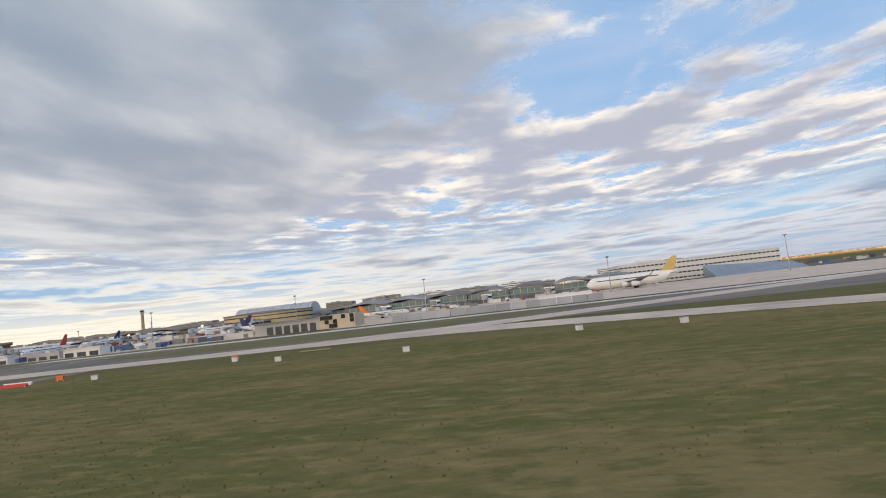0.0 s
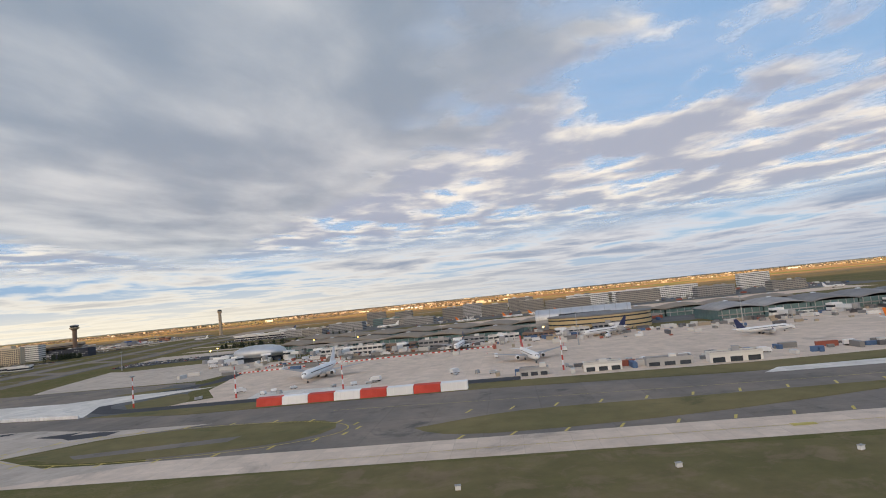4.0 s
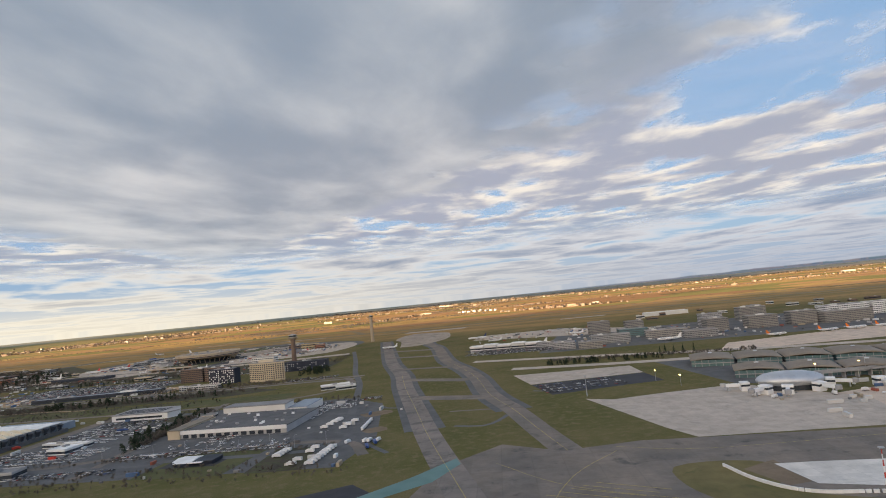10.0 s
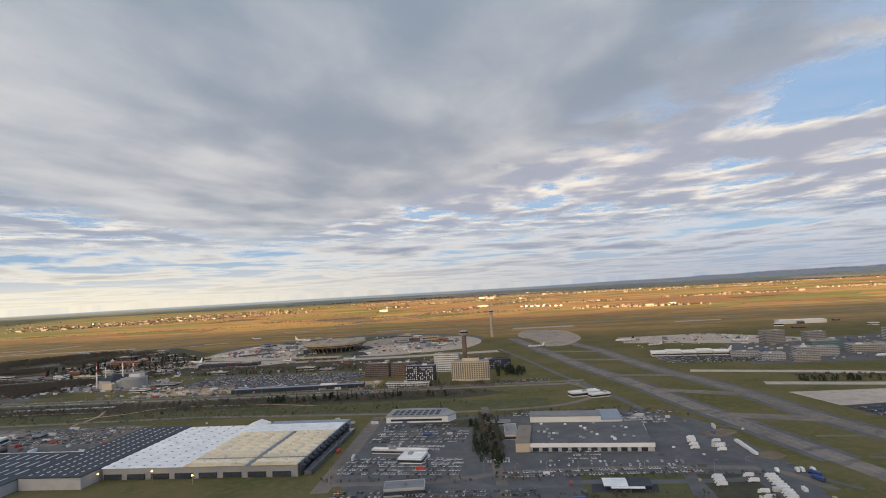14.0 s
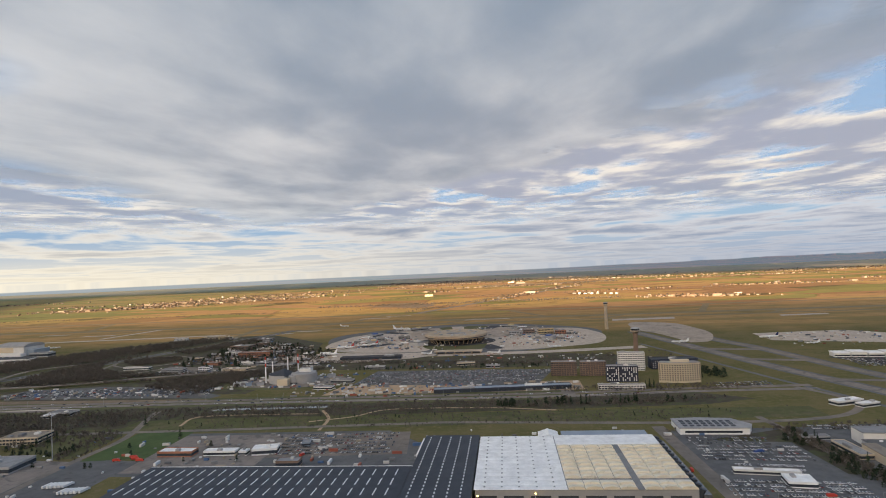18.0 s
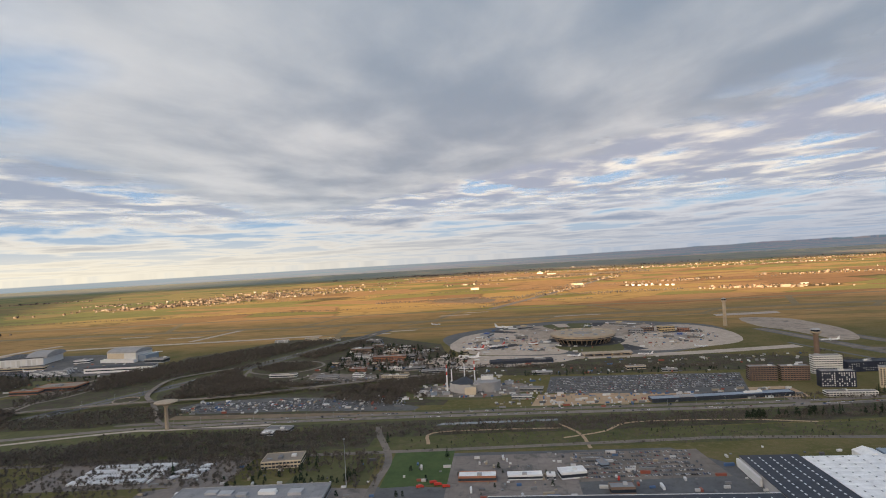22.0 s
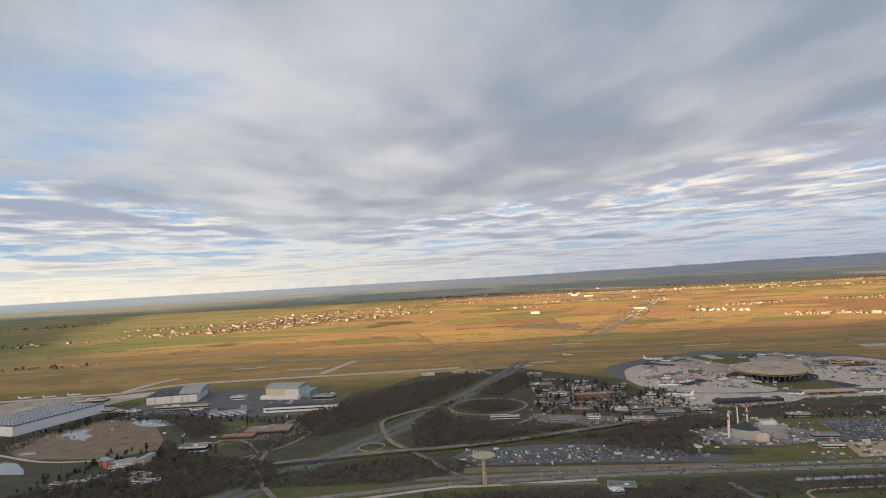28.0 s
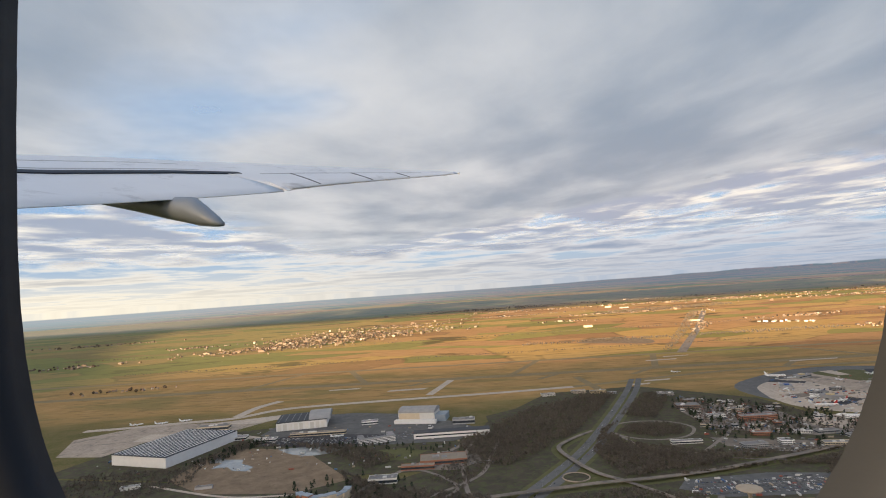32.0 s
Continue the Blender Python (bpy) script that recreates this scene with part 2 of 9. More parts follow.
material("white_paint", (0.72, 0.72, 0.72), (0.80, 0.80, 0.79), 0.1, 1.0, 0.5, vary=0.06)
material("white_roof", (0.78, 0.77, 0.75), (0.87, 0.86, 0.835), 0.03, 0.4, 0.6, dirt=(0.68, 0.665, 0.64), bump=0.05)
material("cream_roof", (0.70, 0.64, 0.52), (0.80, 0.74, 0.61), 0.05, 0.5, 0.7, dirt=(0.46, 0.42, 0.34), bump=0.1)
material("roof_dark", (0.035, 0.042, 0.055), (0.055, 0.062, 0.075), 0.04, 0.6, 0.7, cell=12.0)
material("roof_grey", (0.20, 0.20, 0.21), (0.29, 0.285, 0.28), 0.05, 0.5, 0.85, vary=0.25, dirt=(0.14, 0.14, 0.14), cell=9.0)
material("roof_brown", (0.20, 0.165, 0.13), (0.28, 0.235, 0.185), 0.05, 0.5, 0.7, dirt=(0.14, 0.12, 0.10))
material("roof_blue", (0.20, 0.25, 0.31), (0.28, 0.33, 0.39), 0.05, 0.5, 0.5)
material("silver", (0.42, 0.44, 0.47), (0.55, 0.57, 0.60), 0.08, 1.0, 0.35, metal=0.5, bump=0.03)
material("wall_white", (0.60, 0.59, 0.57), (0.70, 0.69, 0.66), 0.06, 0.8, 0.7, vary=0.12)
material("wall_grey", (0.30, 0.30, 0.31), (0.40, 0.395, 0.39), 0.06, 0.8, 0.8, vary=0.2)
material("wall_beige", (0.50, 0.42, 0.31), (0.60, 0.51, 0.38), 0.06, 0.8, 0.8, vary=0.12)
material("wall_stone", (0.24, 0.225, 0.21), (0.33, 0.31, 0.285), 0.06, 0.8, 0.8, vary=0.25)
material("window_grey", (0.085, 0.09, 0.10), (0.13, 0.135, 0.145), 0.3, 1.2, 0.2, bump=0.0, spec=0.6)
material("runway_dry", (0.205, 0.16, 0.085), (0.27, 0.205, 0.11), 0.012, 0.2, 0.95, dirt=(0.17, 0.15, 0.075))
material("wall_brown", (0.17, 0.115, 0.085), (0.24, 0.165, 0.125), 0.06, 0.8, 0.8, vary=0.12)
material("wall_brick", (0.30, 0.13, 0.075), (0.38, 0.18, 0.11), 0.06, 0.8, 0.85, vary=0.1)
material("wall_navy", (0.020, 0.026, 0.045), (0.035, 0.042, 0.065), 0.06, 0.8, 0.5)
material("wall_gold", (0.46, 0.36, 0.20), (0.58, 0.46, 0.27), 0.06, 0.8, 0.45)
material("concrete_raw", (0.36, 0.29, 0.215), (0.46, 0.38, 0.285), 0.06, 0.6, 0.85, dirt=(0.26, 0.20, 0.15))
material("steel_grey", (0.34, 0.35, 0.36), (0.44, 0.45, 0.46), 0.2, 1.5, 0.5, metal=0.3)
material("red_paint", (0.46, 0.045, 0.03), (0.58, 0.075, 0.05), 0.15, 1.0, 0.6)
material("orange_paint", (0.70, 0.17, 0.02), (0.80, 0.22, 0.03), 0.15, 1.0, 0.5)
material("yellow_paint", (0.46, 0.35, 0.07), (0.56, 0.44, 0.11), 0.2, 1.0, 0.6)
material("black_paint", (0.015, 0.015, 0.016), (0.03, 0.03, 0.03), 0.2, 1.0, 0.5)
material("blue_paint", (0.03, 0.07, 0.22), (0.05, 0.10, 0.30), 0.2, 1.0, 0.4)
material("tail_red", (0.45, 0.05, 0.05), (0.50, 0.07, 0.06), 0.1, 1.0, 0.35)
material("tail_navy", (0.03, 0.04, 0.10), (0.04, 0.05, 0.13), 0.1, 1.0, 0.35)
material("tail_gold", (0.55, 0.38, 0.14), (0.65, 0.46, 0.18), 0.1, 1.0, 0.35)
material("rubber", (0.02, 0.02, 0.02), (0.035, 0.035, 0.035), 0.5, 2.0, 0.9)
material("glass_dark", (0.030, 0.038, 0.048), (0.055, 0.065, 0.08), 0.3, 1.2, 0.12, bump=0.0, spec=0.8)
material("glass_teal", (0.10, 0.17, 0.18), (0.16, 0.25, 0.25), 0.2, 1.0, 0.15, bump=0.0, spec=0.7)
material("skylight", (0.55, 0.58, 0.60), (0.70, 0.72, 0.73), 0.2, 1.0, 0.3, bump=0.0)
material("bark", (0.075, 0.058, 0.044), (0.11, 0.088, 0.066), 0.3, 2.0, 0.95, vary=0.2)
material("twigs", (0.055, 0.043, 0.032), (0.090, 0.070, 0.050), 0.02, 0.8, 0.95, vary=0.15, dirt=(0.05, 0.052, 0.026))
material("conifer", (0.012, 0.026, 0.012), (0.028, 0.048, 0.020), 0.1, 1.0, 0.95, vary=0.2)
material("grass_tuft", (0.13, 0.122, 0.038), (0.20, 0.165, 0.066), 0.05, 0.5, 0.95)
material("car_paint", (0.45, 0.45, 0.46), (0.50, 0.50, 0.51), 0.5, 2.0, 0.3, vary=0.75, bump=0.0, spec=0.5)
material("car_white", (0.70, 0.70, 0.70), (0.76, 0.76, 0.76), 0.5, 2.0, 0.35, bump=0.0, spec=0.5)

material("wing_grey", (0.58, 0.60, 0.63), (0.66, 0.68, 0.70), 0.3, 2.0, 0.45, bump=0.0, spec=0.5, dirt=(0.36, 0.37, 0.39))
# wing grey darkened for the fairing: the shade under the wing is in the colour
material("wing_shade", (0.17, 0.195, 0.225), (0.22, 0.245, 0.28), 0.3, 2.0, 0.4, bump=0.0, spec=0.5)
material("seal_black", (0.010, 0.012, 0.018), (0.018, 0.020, 0.028), 3.0, 40.0, 0.6, bump=0.02)
# lining coloured darker to hold the cabin's shade, as no cabin encloses it
material("cabin_lining", (0.088, 0.086, 0.081), (0.106, 0.103, 0.097), 2.0, 60.0, 0.7, bump=0.05)


def lamp_material():
    m = bpy.data.materials.new("lamp_glow")
    m.use_nodes = True
    g = Nodes(m.node_tree)
    e = g.n("ShaderNodeEmission")
    e.inputs[0].default_value, e.inputs[1].default_value = (1.0, 0.55, 0.12, 1), 6.0
    g.t.links.new(e.outputs[0], g.n("ShaderNodeOutputMaterial").inputs[0])
    MATS["lamp_glow"] = m


lamp_material()


def ground_material():
    """Airfield grass near the runway, ploughed and green fields beyond the northern runway, the farthest paled by
    painted haze.
    """
    m = bpy.data.materials.new("ground")
    m.use_nodes = True
    g = Nodes(m.node_tree)
    co = g.n("ShaderNodeTexCoord").outputs["Object"]
    sep = g.n("ShaderNodeSeparateXYZ")
    g.put(sep.inputs[0], co)
    y = sep.outputs[1]
    n1, n2, n3 = g.noise(co, 0.012, 5, 0.6), g.noise(co, 0.12, 5, 0.65), g.noise(g.mapping(co, scale=(0.6, 1, 1)), 1.4, 4, 0.7)
    grass = g.mix(g.step(n1, 0.35, 0.65), (0.115, 0.113, 0.043), (0.170, 0.142, 0.066))
    grass = g.mix(g.step(n2, 0.45, 0.72), grass, (0.195, 0.155, 0.085))
    grass = g.mix(g.math("MULTIPLY", g.step(n3, 0.45, 0.7), 0.55), grass, (0.070, 0.074, 0.026))
    # paler mown strip beside the runway
    blot = g.noise(g.mapping(co, scale=(0.5, 1.3, 1)), 0.035, 6, 0.62)
    mown = g.mix(g.step(blot, 0.38, 0.62), (0.128, 0.124, 0.040), (0.225, 0.170, 0.074))
    clump = g.noise(g.mapping(co, scale=(0.55, 1.2, 1)), 0.42, 5, 0.68, 0.3)
    mown = g.mix(g.math("MULTIPLY", g.step(clump, 0.50, 0.66), 0.75), mown, (0.27, 0.205, 0.092))
    mown = g.mix(g.math("MULTIPLY", g.step(clump, 0.50, 0.36), 0.7), mown, (0.105, 0.105, 0.036))
    mown = g.mix(g.math("MULTIPLY", g.step(n3, 0.4, 0.7), 0.25), mown, (0.15, 0.14, 0.055))
    grass = g.mix(g.step(y, 120, 175), mown, grass)
    bent = g.n("ShaderNodeVectorMath", operation="ADD")
    g.put(bent.inputs[0], co)
    warp = g.n("ShaderNodeTexNoise")
    g.put(warp.inputs["Vector"], co)
    warp.inputs["Scale"].default_value = 0.0009
    wv = g.n("ShaderNodeVectorMath", operation="SCALE")
    g.put(wv.inputs[0], warp.outputs["Color"])
    wv.inputs["Scale"].default_value = 520.0
    g.put(bent.inputs[1], wv.outputs[0])
    v = g.n("ShaderNodeSeparateColor")
    g.put(v.inputs[0], g.voronoi(g.mapping(bent.outputs[0], rot=(0, 0, 20), scale=(0.0017, 0.0036, 0)), 1.0))
    r = g.n("ShaderNodeValToRGB")
    r.color_ramp.interpolation = "CONSTANT"
    g.put(r.inputs[0], v.outputs[0])
    el = r.color_ramp.elements
    el[0].position, el[0].color = 0.0, (0.17, 0.20, 0.06, 1)
    el[1].position, el[1].color = 0.88, (0.50, 0.33, 0.12, 1)
    for p, c in ((0.12, (0.48, 0.27, 0.12, 1)), (0.30, (0.23, 0.24, 0.07, 1)), (0.42, (0.50, 0.32, 0.11, 1)), (0.56, (0.31, 0.165, 0.085, 1)), (0.68, (0.27, 0.27, 0.08, 1)), (0.76, (0.45, 0.25, 0.12, 1))):
        e = el.new(p)
        e.color = c
    field = g.mix(g.math("MULTIPLY", n2, 0.25), r.outputs[0], (0.36, 0.24, 0.09))
    field = g.mix(g.math("MULTIPLY", g.step(g.noise(g.mapping(co, rot=(0, 0, 20), scale=(0.4, 2, 1)), 0.03, 3), 0.5, 0.7), 0.35), field, (0.15, 0.11, 0.055))
    lines = g.voronoi(g.mapping(bent.outputs[0], rot=(0, 0, 20), scale=(0.0017, 0.0036, 0)), 1.0, feature="DISTANCE_TO_EDGE", out="Distance")
    hedge = g.math("MULTIPLY", g.math("SUBTRACT", 1.0, g.step(lines, 0.012, 0.03)), g.step(g.noise(co, 0.004, 3), 0.42, 0.55))
    field = g.mix(g.math("MULTIPLY", hedge, 0.45), field, (0.05, 0.05, 0.025))
    copse = g.step(g.noise(g.mapping(co, scale=(1, 1.6, 1)), 0.0013, 5, 0.6), 0.60, 0.64)
    field = g.mix(g.math("MULTIPLY", copse, 0.85), field, (0.055, 0.050, 0.028))
    prairie = g.mix(g.step(n1, 0.4, 0.7), (0.37, 0.235, 0.10), (0.44, 0.275, 0.125))
    prairie = g.mix(g.step(g.noise(g.mapping(co, scale=(0.4, 1.6, 1)), 0.006, 4), 0.45, 0.62), prairie, (0.265, 0.20, 0.085))
    rough = g.noise(g.mapping(co, scale=(0.010, 0.045, 0)), 1.0, 5, 0.65)
    prairie = g.mix(g.math("MULTIPLY", g.step(rough, 0.50, 0.64), 0.55), prairie, (0.165, 0.125, 0.055))
    jig = g.math("ADD", y, g.math("MULTIPLY", g.noise(co, 0.0016, 3), 500.0))
    field = g.mix(0.14, field, (0.46, 0.27, 0.13))
    # furrows, tracks and rough strips inside the fields
    strip = g.noise(g.mapping(co, rot=(0, 0, 14), scale=(0.006, 0.026, 0)), 1.0, 5, 0.65)
    field = g.mix(g.math("MULTIPLY", g.step(strip, 0.50, 0.66), 0.5), field, (0.17, 0.125, 0.055))
    field = g.mix(g.math("MULTIPLY", g.math("SUBTRACT", 1.0, g.step(strip, 0.30, 0.42)), 0.5), field, (0.52, 0.37, 0.20))
    field = g.mix(g.math("MULTIPLY", g.math("SUBTRACT", 1.0, g.step(sep.outputs[0], -5600, -2600)), 0.55), field, (0.165, 0.19, 0.085))
    far = g.mix(g.step(jig, 2780, 2920), prairie, field)
    # distance haze, put into the colour of the farthest fields
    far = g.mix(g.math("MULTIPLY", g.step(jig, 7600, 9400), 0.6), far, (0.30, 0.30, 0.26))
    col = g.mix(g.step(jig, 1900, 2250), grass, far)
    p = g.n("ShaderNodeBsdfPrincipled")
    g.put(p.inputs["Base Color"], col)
    p.inputs["Roughness"].default_value, p.inputs["Specular IOR Level"].default_value = 1.0, 0.05
    bp = g.n("ShaderNodeBump")
    bp.inputs["Strength"].default_value, bp.inputs["Distance"].default_value = 0.6, 0.25
    g.put(bp.inputs["Height"], g.math("ADD", n2, g.math("MULTIPLY", n3, 0.4)))
    g.put(p.inputs["Normal"], bp.outputs[0])
    g.t.links.new(p.outputs[0], g.n("ShaderNodeOutputMaterial").inputs[0])
    MATS["ground"] = m


ground_material()


def cloud_material():
    """The cloud layer: an unseen deck added in the south to shade the airfield, a broad grey bank in the west, broken
    cumulus over the north-east; sunlight seeps through it.
    """
    m = bpy.data.materials.new("cloud")
    m.use_nodes = True
    g = Nodes(m.node_tree)
    co = g.n("ShaderNodeTexCoord").outputs["Object"]
    sep = g.n("ShaderNodeSeparateXYZ")
    g.put(sep.inputs[0], co)
    x, y = sep.outputs[0], sep.outputs[1]

    def bent(scale, amount):
        wn = g.n("ShaderNodeTexNoise")
        g.put(wn.inputs["Vector"], co)
        wn.inputs["Scale"].default_value, wn.inputs["Detail"].default_value = scale, 4.0
        off = g.n("ShaderNodeVectorMath", operation="MULTIPLY_ADD")
        g.put(off.inputs[0], wn.outputs["Color"])
        off.inputs[1].default_value = (amount, amount, 0.0)
        g.put(off.inputs[2], co)
        return off.outputs[0]

    flow = bent(0.0008, 420.0)
    # the grey bank and its ragged eastern rim
    rim = g.math("ADD", g.math("ADD", x, g.math("MULTIPLY", y, 0.5)), -1100.0)
    rim = g.math("ADD", rim, g.math("MULTIPLY", g.math("MAXIMUM", g.math("ADD", y, -4200.0), 0.0), 0.4))
    rim = g.math("ADD", rim, g.math("MULTIPLY", g.math("SUBTRACT", g.noise(co, 0.0009, 5, 0.55), 0.5), 2200.0))
    bank = g.math("SUBTRACT", 1.0, g.step(rim, -420, 420))
    # cumulus heaps beyond it, few near the rim, close together farther off
    def heaps(back):
        at = g.n("ShaderNodeVectorMath", operation="ADD")
        g.put(at.inputs[0], flow)
        at.inputs[1].default_value = (0.0, -back, 0.0)
        return g.noise(g.mapping(at.outputs[0], rot=(0, 0, -14), scale=(0.00150, 0.00115, 0.0), loc=(0.7, 0.2, 0)), 1.0, 6, 0.55)

    heap, nearer = heaps(0.0), heaps(260.0)
    mass = g.noise(g.mapping(co, rot=(0, 0, 12), scale=(0.00030, 0.00046, 0.0), loc=(4.1, 2.3, 0)), 1.0, 3, 0.5)
    d = g.math("ADD", g.math("MULTIPLY", heap, 0.72), g.math("MULTIPLY", mass, 0.28))
    d = g.math("ADD", d, g.math("SUBTRACT", g.math("MULTIPLY", g.step(y, 2500, 4300), 0.075), 0.025))
    veil = g.math("MULTIPLY", g.step(g.noise(g.mapping(co, rot=(0, 0, 20), scale=(0.0006, 0.0011, 0.0)), 1.0, 5, 0.6), 0.35, 0.80), 0.5)
    # a blue opening in the west
    gx, gy = g.math("DIVIDE", g.math("ADD", g.math("ADD", x, 4150.0), g.math("MULTIPLY", g.math("ADD", y, -2000.0), 0.7)), 560.0), g.math("DIVIDE", g.math("ADD", y, -2000.0), 1000.0)
    gap = g.math("ADD", g.math("MULTIPLY", gx, gx), g.math("MULTIPLY", gy, gy))
    gap = g.math("ADD", gap, g.math("MULTIPLY", g.math("SUBTRACT", g.noise(co, 0.0013, 4, 0.5), 0.5), 4.0))
    gap = g.math("MULTIPLY", g.math("SUBTRACT", 1.0, g.step(gap, -0.6, 1.3)), 0.75)
    low = g.math("MULTIPLY", g.math("SUBTRACT", 1.0, g.step(g.math("ADD", x, g.math("MULTIPLY", y, 0.1)), -5200, -4200)), g.step(y, 2600, 3600))
    bank = g.math("MULTIPLY", bank, g.math("SUBTRACT", 1.0, low))
    puffs = g.step(d, 0.425, 0.545)
    north = g.math("MAXIMUM", g.math("MAXIMUM", bank, puffs), veil)
    north = g.math("MULTIPLY", north, g.math("SUBTRACT", 1.0, gap))
    north = g.math("MULTIPLY", north, g.step(y, 650, 1050))
    rx = g.math("ADD", x, 1500)
    rad = g.math("SQRT", g.math("ADD", g.math("MULTIPLY", rx, rx), g.math("MULTIPLY", y, y)))
    north = g.math("MULTIPLY", north, g.math("SUBTRACT", 1.0, g.step(rad, 7800, 11600)))
    # the shut southern deck, out of view, added to keep the sun off the airfield
    edge = g.math("ADD", y, g.math("MULTIPLY", g.noise(co, 0.0003, 5), 1400.0))
    # its edge reaches farther north in the west to shade the fields there
    edge = g.math("SUBTRACT", edge, g.math("MULTIPLY", g.math("SUBTRACT", 1.0, g.step(x, -11800, -7600)), 6200.0))
    south = g.math("SUBTRACT", 1.0, g.step(edge, -3720, -2820))
    alpha = g.math("MINIMUM", g.math("ADD", south, north), 1.0)
    # cloud tone: heaps go pale on the near side and dark beyond, light and shade put into the colour; the bank swells
    # and thins slowly
    core = g.step(g.math("ADD", g.math("MULTIPLY", nearer, 0.75), g.math("MULTIPLY", d, 0.25)), 0.40, 0.58)
    swell = g.noise(g.mapping(flow, rot=(0, 0, 30), scale=(0.0015, 0.00080, 0.0), loc=(1.3, 5.2, 0)), 1.0, 6, 0.54)
    broad = g.noise(g.mapping(co, rot=(0, 0, 25), scale=(0.00055, 0.00035, 0.0), loc=(2.6, 0.4, 0)), 1.0, 2, 0.5)
    body = g.math("ADD", g.math("MULTIPLY", swell, 0.6), g.math("MULTIPLY", broad, 0.4))
    body = g.math("ADD", body, g.math("MULTIPLY", g.step(x, -3600, -1900), 0.09))
    body = g.math("MULTIPLY", g.step(body, 0.34, 0.68), g.math("SUBTRACT", 1.0, gap))
    pale, thin, dense = (0.90, 0.96, 0.95), (0.635, 0.735, 0.825), (0.262, 0.37, 0.51)
    # painted lit side and shaded side of the heaps
    col = g.mix(core, pale, (0.345, 0.455, 0.635))
    col = g.mix(g.math("SUBTRACT", 1.0, puffs), col, (0.55, 0.70, 0.95))
    col = g.mix(bank, col, g.mix(body, thin, dense))
    # the unseen deck is tinted warm to warm the light on the shaded ground
    col = g.mix(south, col, (0.74, 0.565, 0.37))
    tl = g.n("ShaderNodeBsdfTranslucent")
    g.put(tl.inputs[0], col)
    df = g.n("ShaderNodeBsdfDiffuse")
    df.inputs[0].default_value = (0.85, 0.86, 0.9, 1)
    mixed = g.n("ShaderNodeMixShader")
    mixed.inputs[0].default_value = 0.25
    g.put(mixed.inputs[1], tl.outputs[0])
    g.put(mixed.inputs[2], df.outputs[0])
    mx = g.n("ShaderNodeMixShader")
    g.put(mx.inputs[0], alpha)
    g.put(mx.inputs[1], g.n("ShaderNodeBsdfTransparent").outputs[0])
    g.put(mx.inputs[2], mixed.outputs[0])
    g.t.links.new(mx.outputs[0], g.n("ShaderNodeOutputMaterial").inputs[0])
    MATS["cloud"] = m


cloud_material()


def island_material(name, stops, rough):
    """Colour by piece of a joined mesh."""
    m = bpy.data.materials.new(name)
    m.use_nodes = True
    g = Nodes(m.node_tree)
    r = g.n("ShaderNodeValToRGB")
    r.color_ramp.interpolation = "CONSTANT"
    g.put(r.inputs[0], g.n("ShaderNodeNewGeometry").outputs["Random Per Island"])
    el = r.color_ramp.elements
    el[0].position, el[0].color = 0.0, (*stops[0][1], 1)
    el[1].position, el[1].color = stops[-1][0], (*stops[-1][1], 1)
    for p, c in stops[1:-1]:
        e = el.new(p)
        e.color = (*c, 1)
    p = g.n("ShaderNodeBsdfPrincipled")
    g.put(p.inputs["Base Color"], r.outputs[0])
    p.inputs["Roughness"].default_value = rough
    g.t.links.new(p.outputs[0], g.n("ShaderNodeOutputMaterial").inputs[0])
    MATS[name] = m


island_material("car_mix", [(0.0, (0.62, 0.62, 0.62)), (0.28, (0.03, 0.03, 0.035)), (0.5, (0.22, 0.225, 0.23)), (0.7, (0.09, 0.10, 0.13)), (0.82, (0.40, 0.40, 0.41)), (0.92, (0.25, 0.03, 0.03)), (0.96, (0.05, 0.09, 0.22))], 0.35)
island_material("house_mix", [(0.0, (0.26, 0.215, 0.17)), (0.40, (0.44, 0.40, 0.35)), (0.5, (0.22, 0.175, 0.13)), (0.8, (0.17, 0.13, 0.10))], 0.8)
island_material("tile_mix", [(0.0, (0.20, 0.115, 0.075)), (0.35, (0.26, 0.155, 0.10)), (0.6, (0.17, 0.145, 0.125)), (0.88, (0.36, 0.32, 0.28))], 0.85)
island_material("van_mix", [(0.0, (0.66, 0.66, 0.66)), (0.6, (0.30, 0.31, 0.32)), (0.75, (0.05, 0.05, 0.055)), (0.88, (0.45, 0.45, 0.46)), (0.96, (0.25, 0.04, 0.03))], 0.35)
island_material("goods_mix", [(0.0, (0.55, 0.54, 0.52)), (0.3, (0.20, 0.20, 0.20)), (0.5, (0.10, 0.10, 0.11)), (0.66, (0.36, 0.30, 0.22)), (0.78, (0.28, 0.08, 0.05)), (0.85, (0.06, 0.12, 0.24)), (0.92, (0.70, 0.70, 0.69))], 0.6)
island_material("bare_wood", [(0.0, (0.120, 0.100, 0.083)), (0.3, (0.095, 0.080, 0.067)), (0.55, (0.138, 0.116, 0.095)), (0.8, (0.105, 0.096, 0.070)), (0.92, (0.155, 0.128, 0.102))], 0.95)
island_material("evergreen", [(0.0, (0.014, 0.028, 0.014)), (0.35, (0.022, 0.036, 0.018)), (0.7, (0.030, 0.042, 0.020)), (0.9, (0.040, 0.045, 0.026))], 0.95)

# ---------------------------------------------------------------- building helpers
# All lengths below are true metres; SCALE brings them to the model's units.


def link(name, verts, faces, mat, parent=None, label="", smooth=False):
    me = bpy.data.meshes.new(name)
    me.from_pydata(verts, [], faces)
    me.materials.append(MATS[mat])
    if smooth:
        me.polygons.foreach_set("use_smooth", [True] * len(me.polygons))
    ob = new(name, me)
    ob.parent = parent
    if parent is None:
        ob.scale = (SCALE, SCALE, SCALE)
    if label:
        ob["label"] = label
    return ob


